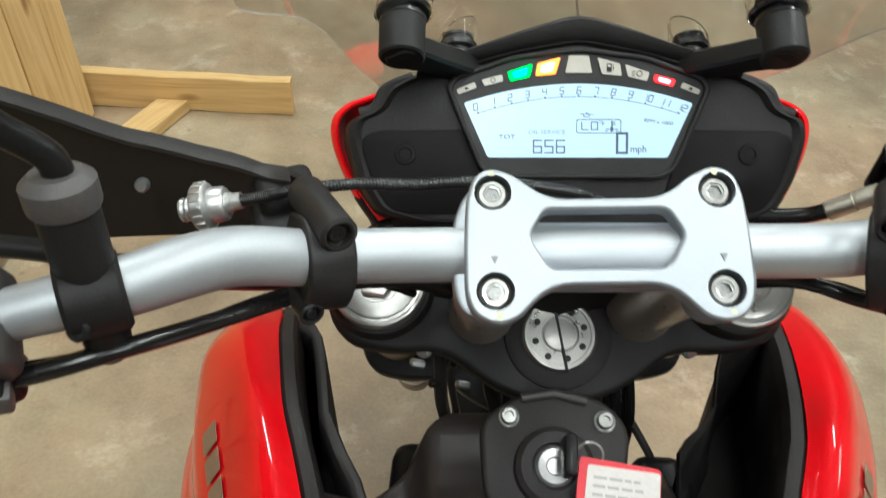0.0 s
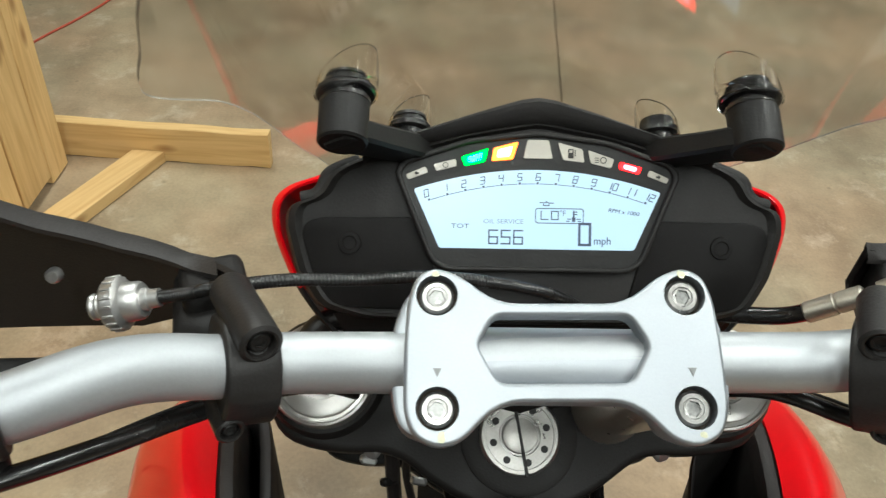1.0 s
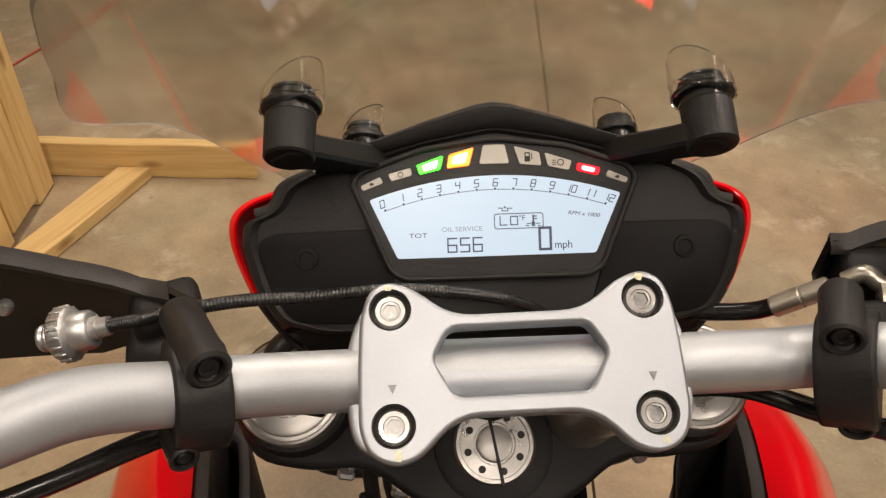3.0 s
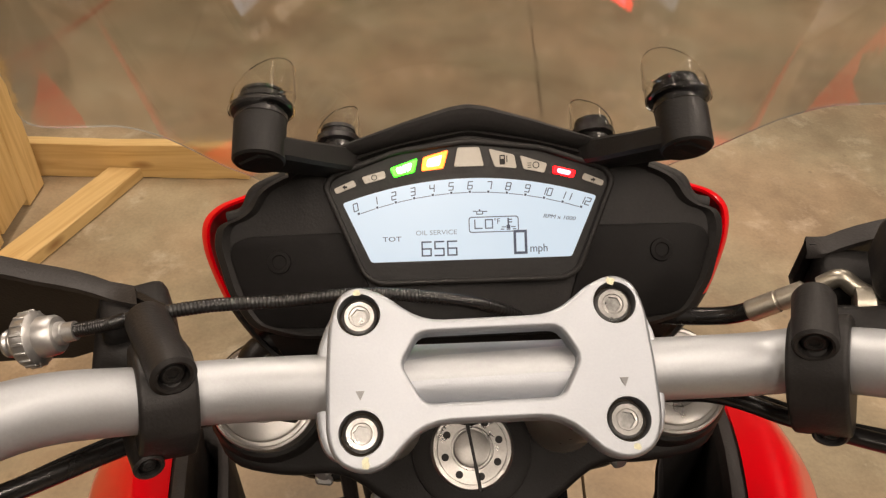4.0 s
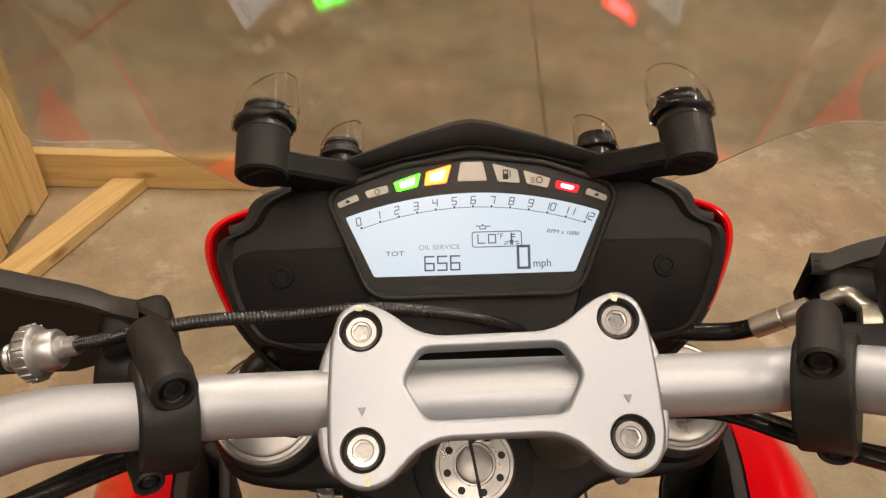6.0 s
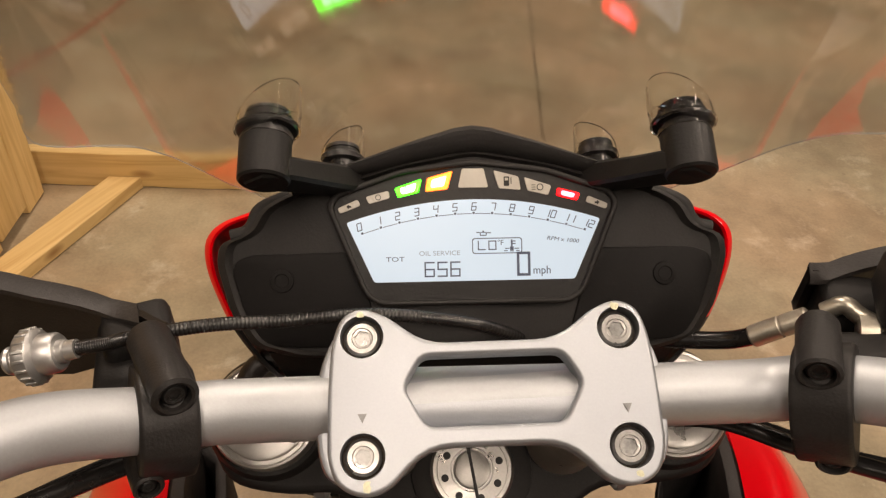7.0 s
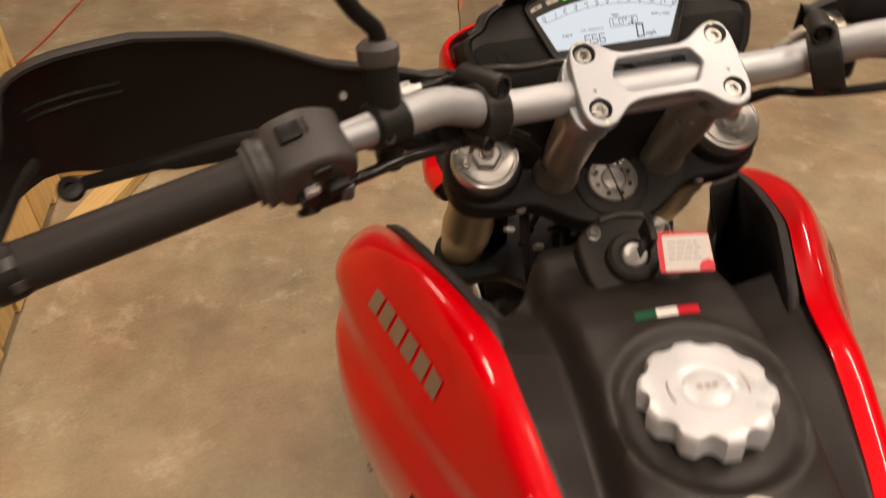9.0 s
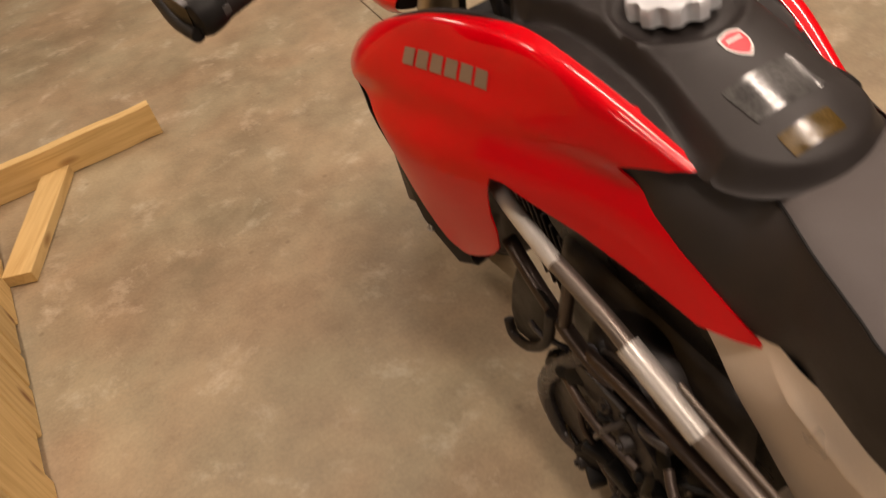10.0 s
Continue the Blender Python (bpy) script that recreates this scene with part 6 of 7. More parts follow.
TANK_Z = [(0.02, 0.800), (-0.01, 0.842), (-0.04, 0.866), (-0.08, 0.880), (-0.12, 0.8865), (-0.20, 0.8850), (-0.27, 0.8735), (-0.333, 0.8570), (-0.39, 0.8440), (-0.44, 0.8335), (-0.50, 0.822)]
TANK_W = [(0.02, 0.094, 0.140), (-0.04, 0.088, 0.170), (-0.08, 0.083, 0.162), (-0.12, 0.080, 0.1495), (-0.20, 0.078, 0.1385), (-0.285, 0.078, 0.1245), (-0.35, 0.082, 0.112), (-0.40, 0.084, 0.1035)]
TAIL_Y, TAIL_RX, TAIL_RY, TAIL_EDGE = -0.40, 0.086, 0.068, 1.20


def tank_top(x, y):
    """Height of the black cover at x, y: a raised island with a rounded tail, a steep flank, and an outer strip."""
    zc = lerp_table(TANK_Z, y)[0]
    rise = min(1.0, max(0.0, (y + 0.05) / 0.07)) * min(1.0, max(0.0, (-x - 0.012) / 0.028))
    zc += 0.060 * rise * rise * (3 - 2 * rise)
    wi, wo = lerp_table(TANK_W, y)
    ax = abs(x)
    back = min(1.0, max(0.0, (-0.18 - y) / 0.14))
    crown = 0.008 + 0.012 * back * min(1.0, max(0.4, 0.5 + x / 0.1))    # rounder towards the tail
    z = zc - crown * min(1.15, ax / wi) ** 2
    out = ax - wi
    if y < TAIL_Y:
        e = math.hypot(x / TAIL_RX, (y - TAIL_Y) / TAIL_RY)
        out = (e - 1) * 0.075
        z = zc - crown * min(1.15, e) ** 2
    if out > -0.006:
        k = min(1.0, (out + 0.006) / (0.024 if y > TAIL_Y else 0.021))
        k = k * k * (3 - 2 * k)
        low = z - 0.026
        if y > TAIL_Y:
            f = min(1.0, max(0.0, (out - 0.016) / max(0.006, wo - wi - 0.016)))
            low = low * (1 - f) + min(low + 0.02, red_place(y, 0.0).z - 0.001) * f
        else:
            low = min(z - 0.016, max(0.793, z - 0.026 - 0.03 * min(1.0, (TAIL_Y - y) / 0.04)))
        z = z * (1 - k) + low * k
    d = math.hypot(x, y + 0.214)
    if d < 0.095:                                   # the shallow well round the filler cap
        k = max(0.0, min(1.0, (0.080 - d) / 0.014))
        z = z - 0.009 * k * k * (3 - 2 * k) + 0.003 * math.exp(-((d - 0.078) / 0.007) ** 2)
    return z


def tail_skew(y):
    """The cover's tail leans a little to the left."""
    return 0.012 * min(1.0, max(0.0, (-0.30 - y) / 0.10))


def build_tank():
    bm = bmesh.new()
    rows = []
    for k in range(105):
        row = []
        for s in [-1 + j / 32 for j in range(65)]:
            # the front edge steps back beside the two scoops
            cutback = min(1.0, max(0.0, (abs(s) - 0.50) / 0.28))
            yf = 0.02 - (0.064 if s < 0 else 0.048) * cutback * cutback * (3 - 2 * cutback)
            y = yf + (TAIL_Y - TAIL_RY * TAIL_EDGE * 0.9999 - yf) * k / 104
            x = lerp_table(TANK_W, y)[1] * s
            if y < TAIL_Y:                          # a half round tail
                x = 0.1035 * s * math.sqrt(1 - ((y - TAIL_Y) / (TAIL_RY * TAIL_EDGE)) ** 2)
            z = tank_top(x, y) - 0.010 * max(0.0, 1 - (yf - y) / 0.014) ** 2
            side = min(1.0, max(0.0, (x - 0.078) / 0.03)) * min(1.0, max(0.0, (y + 0.46) / 0.06))
            row.append(Vector((x - 0.016 * side - tail_skew(y), y, z - 0.009 * side)))
        # flange tucked under the red panels
        if k < 68:
            row = [row[0] + Vector((-0.014, 0, -0.010))] + row + [row[-1] + Vector((0.014, 0, -0.010))]
        else:
            row = [row[0] + Vector((0.006, 0.002, -0.006))] + row + [row[-1] + Vector((-0.006, 0.002, -0.006))]
        rows.append(row)
    loft(bm, rows)
    head = rows[0]
    loft(bm, [head, [Vector((p.x, p.y + 0.01, p.z - 0.10)) for p in head]])
    bmesh.ops.remove_doubles(bm, verts=bm.verts, dist=0.0001)
    ta = part("tank_cover", bm, TANKBLACK, bike, "textured black plastic fuel tank cover", BODY, sharp=70)
    # inner tank that fills the space below
    bm = bmesh.new()
    block(bm, pose(0, -0.20, 0.72), (0.20, 0.42, 0.20), 0.03, 3)
    part("fuel_tank", bm, BLACK, bike, "black fuel tank body below its cover", BODY)
    # filler cap with eight lobes
    cz = 0.8850
    bm = bmesh.new()
    rows = []
    n = 96
    tilt = pose(-0.003, -0.214, cz) @ pose(0, 0, 0, -3, 0, 0)
    for z, r, lobe in ((-0.012, 0.045, 0.0), (-0.012, 0.0525, 0.9), (0.002, 0.0535, 1.0), (0.0085, 0.0530, 0.85), (0.0108, 0.0515, 0.5), (0.0119, 0.0490, 0.25), (0.0122, 0.0400, 0.0), (0.0120, 0.030, 0.0), (0.0118, 0.0205, 0.0), (0.0112, 0.0198, 0.0), (0.0112, 0.0, 0.0)):
        row = []
        for k in range(n):
            a = 2 * math.pi * k / n
            c = max(0.0, math.cos(10 * a) + 0.25) ** 0.8
            row.append(tilt @ Vector(((r - 0.0075 * lobe * c) * math.cos(a), (r - 0.0075 * lobe * c) * math.sin(a), z)))
        rows.append(row)
    rows[-1] = [tilt @ Vector((0.001 * math.cos(2 * math.pi * k / n), 0.001 * math.sin(2 * math.pi * k / n), 0.0112)) for k in range(n)]
    vs = loft(bm, rows, closed=True)
    bm.faces.new(vs[-1])
    cap = part("filler_cap", bm, WHITEPLASTIC_CAP, ta, "silver lobed plastic filler cap", BODY, sharp=40)
    bm = bmesh.new()
    lathe(bm, tilt @ Vector((0, 0, 0.0105)), tilt.to_3x3() @ Vector((0, 0, 1)), [(0, 0.0190), (0.0016, 0.0186), (0.0022, 0.0175)], 40)
    part("cap_disc", bm, WHITEPLASTIC_CAP, cap, xf=BODY)
    for k in range(3):
        bm = bmesh.new()
        block(bm, tilt @ pose(-0.006 + 0.006 * k, 0.001, 0.0130), (0.0045, 0.004, 0.0006))
        part("cap_mark", bm, CAST, cap, xf=BODY)
    for s in (-1, 1):
        bm = bmesh.new()
        pts = [tilt @ Vector((s * 0.031 * math.cos(a), 0.031 * math.sin(a), 0.0122)) for a in [(-0.35 + 0.1 * k) for k in range(8)]]
        ring_sweep(bm, pts, 0.0008, 6)
        part("cap_mark", bm, CAST, cap, xf=BODY)
    # print and film on the cover
    def patch(name, x0, x1, y0, y1, material, label="", lift=0.0012, shape=None, turn=0.0):
        c = Vector(((x0 + x1) / 2, (y0 + y1) / 2, 0))
        outline = shape or rounded([Vector((x0, y0)), Vector((x1, y0)), Vector((x1, y1)), Vector((x0, y1))], 0.003, 3)
        ca, sa = math.cos(radians(turn)), math.sin(radians(turn))

        def put(u, w):
            du, dw = u - c.x, w - c.y
            x, y = c.x + ca * du - sa * dw, c.y + sa * du + ca * dw
            return Vector((x, y, tank_top(x + tail_skew(y), y) + lift))
        b2 = curved_shell(outline, put, 0.012, 0.012)
        thicken(b2, 0.0004)
        return part(name, b2, material, ta, label, BODY, sharp=60)
    for k, mt in enumerate((GREENPRINT, WHITEPLASTIC, TAGRED)):
        patch("flag_stripe", -0.029 + 0.0195 * k, -0.0105 + 0.0195 * k, -0.1245, -0.1135, mt, ("green flag stripe", "white flag stripe", "red flag stripe")[k], shape=[Vector((-0.029 + 0.0195 * k, -0.1245)), Vector((-0.0095 + 0.0195 * k, -0.1245)), Vector((-0.0075 + 0.0195 * k, -0.1135)), Vector((-0.027 + 0.0195 * k, -0.1135))])
    sh = [(-0.0155, -0.298), (0.0, -0.2945), (0.0155, -0.298), (0.0158, -0.313), (0.010, -0.325), (0.0, -0.334), (-0.010, -0.325), (-0.0158, -0.313)]
    patch("shield_badge", -0.016, 0.016, -0.334, -0.295, WHITEPLASTIC, "white-edged red shield sticker", 0.0012, rounded([Vector(p) for p in sh], 0.003, 3))
    patch("shield_field", -0.016, 0.016, -0.334, -0.295, TAGRED, "", 0.0018, rounded([Vector((x * 0.86, -0.313 + (y + 0.313) * 0.86)) for x, y in sh], 0.003, 3))
    patch("shield_bend", -0.012, 0.012, -0.318, -0.309, WHITEPLASTIC, "", 0.0024, [Vector((-0.0095, -0.3085)), Vector((0.0095, -0.3085)), Vector((0.0095, -0.3055)), Vector((-0.0095, -0.3055))])
    patch("warning_sticker", -0.058, 0.032, -0.402, -0.351, STICKERFILM, "transparent warning sticker with dark print", 0.0012)
    rng = random.Random(8)
    for r in range(5):
        x = -0.050
        while x < 0.022:
            w = rng.uniform(0.006, 0.014)
            patch("print_bar", x, min(x + w, 0.029), -0.394 + 0.0085 * r, -0.3922 + 0.0085 * r, TANKBLACK, "", 0.0018)
            x += w + 0.004
    patch("gold_sticker", -0.056, 0.008, -0.4495, -0.424, GOLDPRINT, "faded gold print on clear film", 0.0012)


WHITEPLASTIC_CAP = surface("silver_painted_plastic", (0.61, 0.63, 0.66), 0.34, 0.2, 0.04, 20, 500, 0.04)


def build_ignition():
    """The lock carrier in front of the tank, with its two bolts and the key."""
    up = Vector((0, -0.42, 0.91)).normalized()
    c = Vector((-0.0040, -0.040, 0.880))
    m = frame_of(c, (1, 0, 0), Vector((0, 0.91, 0.42)))
    bm = bmesh.new()
    plate(bm, m @ pose(0, 0, 0.004), rounded([Vector(p) for p in [(-0.05, 0.030), (-0.020, 0.050), (0.030, 0.050), (0.052, 0.030), (0.046, -0.02), (0.03, -0.042), (-0.03, -0.042), (-0.045, -0.02)]], 0.014, 4), 0.03, (), 0.004, 3)
    lathe(bm, m @ Vector((0, 0, 0)), up, [(0, 0.027), (0.014, 0.0255), (0.017, 0.022), (0.017, 0.015), (0.012, 0.014)], 36)
    ig = part("ignition_lock", bm, LIPBLACK, bike, "black ignition lock carrier in front of the tank", BODY)
    bm = bmesh.new()
    lathe(bm, m @ Vector((0, 0, 0.012)), up, [(0, 0.013), (0.003, 0.0128), (0.0045, 0.011), (0.004, 0.006), (0.002, 0.005)], 30)
    part("lock_barrel", bm, STEEL, ig, "bright lock barrel", BODY)
    for x in (-0.030, 0.034):
        bm = bmesh.new()
        lathe(bm, m @ Vector((x, 0.032, 0.004)), up, [(0, 0.0072), (0.0015, 0.0072), (0.002, 0.0058), (0.006, 0.0056), (0.0068, 0.0048), (0.0068, 0.0030), (0.003, 0.0028)], 18)
        part("carrier_bolt", bm, BOLTSTEEL, ig, xf=BODY)
    bm = bmesh.new()
    ring_sweep(bm, [m @ Vector((x, 0.049 - 0.004 * abs(x / 0.02), 0.006)) for x in (-0.022, -0.014, 0.0, 0.014, 0.022)], 0.0032, 10)
    part("lock_bar", bm, SWITCHGREY, ig, xf=BODY)
    bm = bmesh.new()
    block(bm, m @ pose(0.004, 0.0, 0.030), (0.0026, 0.010, 0.026), 0.0006, 1)
    block(bm, m @ pose(0.004, 0.002, 0.052), (0.008, 0.024, 0.028), 0.003, 2)
    part("key", bm, BLACK, ig, "black-headed ignition key", BODY)


def build_tag():
    """The paper tag on the key ring."""
    top = new("key_tag")
    m = bike.matrix_world @ BODY @ frame_of((0.030, -0.077, 0.917), Vector((1, -0.10, -0.08)), Vector((0.04, 0.80, 0.60))) @ Matrix.Scale(0.9, 4)
    top.matrix_world = m
    tagged(top, "white and red card tag hanging from the ignition key", "key tag")
    bm = bmesh.new()
    plate(bm, Matrix.Identity(4), rounded([Vector(p) for p in [(-0.028, -0.021), (0.028, -0.021), (0.026, 0.019), (-0.028, 0.021)]], 0.003, 3), 0.0012)
    part("card", bm, TAGRED, top)
    bm = bmesh.new()
    plate(bm, pose(0, 0, 0.0006), rounded([Vector(p) for p in [(-0.0225, -0.0195), (0.0275, -0.0205), (0.0255, 0.0165), (-0.0225, 0.0165)]], 0.002, 3), 0.0005)
    part("white_field", bm, TAGPAPER, top)
    rng = random.Random(2)
    for r in range(4):
        x = -0.018
        while x < 0.012:
            w = rng.uniform(0.004, 0.009)
            bm = bmesh.new()
            block(bm, pose(x + w / 2, 0.009 - 0.0055 * r, 0.0007), (w, 0.0018, 0.0002))
            part("print_bar", bm, TAGGREY, top)
            x += w + 0.0015
    bm = bmesh.new()
    plate(bm, pose(0, 0, 0.0011), [Vector((0.012, -0.0205)), Vector((0.0278, -0.0206)), Vector((0.0274, -0.012)), Vector((0.022, -0.0085)), Vector((0.015, -0.011)), Vector((0.0118, -0.016))], 0.0004)
    part("red_blob", bm, TAGRED, top)
    bm = bmesh.new()
    ring_sweep(bm, [Vector((-0.022 + 0.009 * math.cos(a), 0.022 + 0.009 * math.sin(a), 0.004 * math.sin(a))) for a in [2 * math.pi * k / 20 for k in range(21)]], 0.0008, 8)
    part("ring", bm, STEEL, top)


def build_seat():
    top_w = [(-0.40, 0.070), (-0.455, 0.081), (-0.50, 0.100), (-0.54, 0.117), (-0.60, 0.137), (-0.64, 0.149), (-0.74, 0.160), (-0.86, 0.155), (-1.02, 0.14), (-1.12, 0.10)]
    zt = [(-0.40, 0.785), (-0.455, 0.796), (-0.54, 0.800), (-0.64, 0.794), (-0.74, 0.797), (-0.84, 0.815), (-0.90, 0.855), (-1.02, 0.870), (-1.12, 0.862)]
    bm = bmesh.new()
    rows = []
    for k in range(49):
        y = -0.40 - 0.72 * k / 48
        wi, z = lerp_table(top_w, y)[0], lerp_table(zt, y)[0]
        rows.append([Vector((wi * s, y, z - 0.005 * s * s - 0.006 * abs(s) ** 12)) for s in [-1 + j / 10 for j in range(21)]])
    loft(bm, rows)
    se = part("seat", bm, SEATSKIN, bike, "dark grey vinyl rider seat", BODY, sharp=70)
    # side of the seat, from its top corner down to the red arm and the tail panel
    upper = [(-0.31, 0.108, 0.795), (-0.35, 0.108, 0.788), (-0.395, 0.100, 0.782), (-0.43, 0.088, 0.785), (-0.455, 0.082, 0.7855), (-0.50, 0.101, 0.788), (-0.52, 0.110, 0.7885), (-0.54, 0.118, 0.789), (-0.60, 0.138, 0.786), (-0.64, 0.150, 0.783), (-0.74, 0.161, 0.786), (-0.86, 0.156, 0.812), (-1.02, 0.141, 0.859), (-1.11, 0.105, 0.852)]
    arm = [(-0.286, 2.30), (-0.316, 2.78), (-0.346, 3.30), (-0.386, 3.64), (-0.424, 3.82), (-0.463, 3.96), (-0.500, 4.06)]
    tail = [(-0.540, 0.122, 0.644), (-0.581, 0.133, 0.641), (-0.665, 0.149, 0.635), (-0.76, 0.155, 0.662), (-0.88, 0.151, 0.702), (-1.02, 0.139, 0.737), (-1.10, 0.108, 0.77)]
    lower = [red_place(y, w + 0.18 * (1 - (i / 6) ** 3)) + Vector((-0.0035, 0, 0)) for i, (y, w) in enumerate(arm)] + [Vector((x, y, z)) for y, x, z in tail]
    for sx in (-1, 1):
        up = crom([(x, y, z) for y, x, z in upper], 4)
        lo = crom(lower, 4)
        b2 = bmesh.new()
        loft(b2, [[(u + (v - u) * t + Vector((0.010 * math.sin(math.pi * t), 0, 0.004 * math.sin(math.pi * t)))) * Vector((sx, 1, 1)) for t in [j / 8 for j in range(9)]] for u, v in zip(up, lo)])
        part("seat_side", b2, SEATSIDE, se, "black vinyl seat side", BODY, sharp=70)
        b3 = bmesh.new()
        ring_sweep(b3, [u * Vector((sx, 1, 1)) + Vector((0, 0, 0.001)) for u in up[16:]], 0.0018, 6)
        part("seam", b3, BLACK, se, xf=BODY)
    # seat base and tail
    bm = bmesh.new()
    block(bm, pose(0, -0.80, 0.715), (0.20, 0.60, 0.10), 0.02, 3)
    part("seat_base", bm, BLACK, bike, "black seat base", BODY)
    # silver tail panel: a bright folded upper edge and a plain flank
    top = [(-0.455, 0.120, 0.664), (-0.503, 0.124, 0.646), (-0.54, 0.135, 0.643), (-0.581, 0.142, 0.642), (-0.625, 0.148, 0.639), (-0.665, 0.153, 0.637), (-0.76, 0.159, 0.664), (-0.88, 0.155, 0.704), (-1.02, 0.143, 0.739)]
    low = [(-0.400, 0.135, 0.622), (-0.445, 0.142, 0.590), (-0.484, 0.150, 0.560), (-0.520, 0.150, 0.525), (-0.57, 0.150, 0.473), (-0.62, 0.150, 0.440), (-0.74, 0.156, 0.500), (-0.88, 0.152, 0.600), (-1.02, 0.141, 0.690)]
    for sx in (-1, 1):
        b2 = bmesh.new()
        rows = []
        for k, (u, v) in enumerate(zip(crom([(x, y, z) for y, x, z in top], 3), crom([(x, y, z) for y, x, z in low], 3))):
            fold = min(1.0, max(0.0, (k - 3) / 5))
            cross = [(-0.006, -0.08), (0.001, 0.0), (0.008, 0.055), (0.0135, 0.105), (0.0145, 0.125), (0.0135, 0.15), (0.009, 0.35), (0.006, 0.6), (0.002, 0.95), (0.0, 1.0), (-0.006, 1.0)]
            rows.append([(u + (v - u) * t + Vector((d * fold, 0, 0))) * Vector((sx, 1, 1)) for d, t in cross])
        loft(b2, rows)
        thicken(b2, 0.003)
        part("tail_panel", b2, SILVERPANEL, bike, "champagne silver tail side panel", BODY, sharp=35)


def build_chassis():
    """Trellis frame, engine, exhaust bits, swing arm and wheels below the bodywork."""
    for sx in (-1, 1):
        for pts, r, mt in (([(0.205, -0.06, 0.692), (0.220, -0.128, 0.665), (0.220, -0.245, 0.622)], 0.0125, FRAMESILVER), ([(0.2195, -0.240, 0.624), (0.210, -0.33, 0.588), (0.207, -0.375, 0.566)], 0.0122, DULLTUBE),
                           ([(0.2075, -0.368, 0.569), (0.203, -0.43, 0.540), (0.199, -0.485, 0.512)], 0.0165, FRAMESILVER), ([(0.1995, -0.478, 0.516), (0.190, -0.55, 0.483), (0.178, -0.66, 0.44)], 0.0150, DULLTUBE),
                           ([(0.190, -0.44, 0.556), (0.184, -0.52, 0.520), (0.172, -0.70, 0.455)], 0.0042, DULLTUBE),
                           ([(0.215, -0.10, 0.556), (0.215, -0.177, 0.500), (0.213, -0.252, 0.455), (0.205, -0.32, 0.42)], 0.0120, DARKTUBE), ([(0.208, -0.27, 0.448), (0.206, -0.36, 0.452), (0.204, -0.45, 0.450), (0.195, -0.54, 0.43)], 0.0105, DARKTUBE), ([(0.214, -0.225, 0.475), (0.212, -0.26, 0.60)], 0.010, DARKTUBE)):
            bm = bmesh.new()
            tube(bm, [(sx * x, y, z) for x, y, z in pts], r, 18, 6)
            part("frame_tube", bm, mt, bike, "silver-grey steel frame tube" if mt is not DARKTUBE else "dark brown-grey steel frame tube", BODY)
        # black inner side cover with its rounded outline
        b2 = bmesh.new()
        plate(b2, BODYSIDE(sx), rounded([Vector(p) for p in [(-0.05, 0.66), (-0.20, 0.70), (-0.40, 0.65), (-0.50, 0.59), (-0.62, 0.52), (-0.63, 0.42), (-0.55, 0.34), (-0.40, 0.33), (-0.20, 0.42), (-0.05, 0.52)]], 0.03, 4), 0.01, (), 0.003, 2)
        part("inner_cover", b2, GLOSSBLACK, bike, "glossy black inner side cover", BODY)
    # wires that drop from the yoke beside the steering head
    for k, (x, y, r) in enumerate(((0.040, 0.078, 0.0042), (0.048, 0.084, 0.0034), (0.055, 0.076, 0.0050), (0.063, 0.082, 0.0030), (0.067, 0.074, 0.0040))):
        bm = bmesh.new()
        tube(bm, [(x, y, 0.835), (x + 0.004, y - 0.016, 0.80), (x + 0.003 * (k % 3), y - 0.030, 0.74), (x + 0.010, y - 0.045, 0.66), (x, y - 0.07, 0.58)], r, 10, 6)
        part("wire", bm, CABLEBLACK, bike, xf=BODY)
    # engine: cases, two cylinders with fins, covers
    en = new("engine")
    en.parent = bike
    tagged(en, "dark cast engine block")
    for name, m, size, w in (("crankcase", pose(0, -0.30, 0.40), (0.30, 0.42, 0.26), 0.05), ("front_cylinder", pose(0, -0.08, 0.42, -20), (0.22, 0.30, 0.17), 0.03), ("rear_cylinder", pose(0, -0.32, 0.585, 10), (0.22, 0.20, 0.18), 0.03), ("sump", pose(0, -0.27, 0.25), (0.30, 0.36, 0.18), 0.04)):
        bm = bmesh.new()
        block(bm, m, size, w, 3)
        part(name, bm, ENGINE, en, xf=BODY)
    for k in range(7):
        bm = bmesh.new()
        block(bm, pose(0, 0.02 - 0.022 * k, 0.435 - 0.008 * k, -20), (0.25, 0.006, 0.20), 0.002, 1)
        part("cooling_fin", bm, ENGINE, en, xf=BODY)
    for sx in (-1, 1):
        bm = bmesh.new()
        lathe(bm, (sx * 0.145, -0.33, 0.40), (sx, 0, 0.05), [(0, 0.115), (0.03, 0.112), (0.042, 0.098), (0.045, 0.07), (0.05, 0.066), (0.052, 0.03)], 40)
        part("engine_cover", bm, ENGINE, en, "round cast engine side cover", BODY)
    bm = bmesh.new()
    tube(bm, [(-0.205, -0.265, 0.44), (-0.222, -0.215, 0.375), (-0.228, -0.160, 0.28), (-0.228, -0.145, 0.20), (-0.225, -0.180, 0.135), (-0.215, -0.25, 0.14)], 0.0165, 16, 8)
    part("coolant_pipe", bm, GREYGLOSS, bike, "glossy black curved pipe beside the engine", BODY)
    bm = bmesh.new()
    tube(bm, [(-0.226, -0.215, 0.50), (-0.229, -0.185, 0.405), (-0.230, -0.118, 0.325), (-0.230, -0.062, 0.300), (-0.226, -0.046, 0.325)], 0.009, 12, 8)
    part("breather_pipe", bm, RUBBER, bike, "black rubber breather hose", BODY)
    bm = bmesh.new()
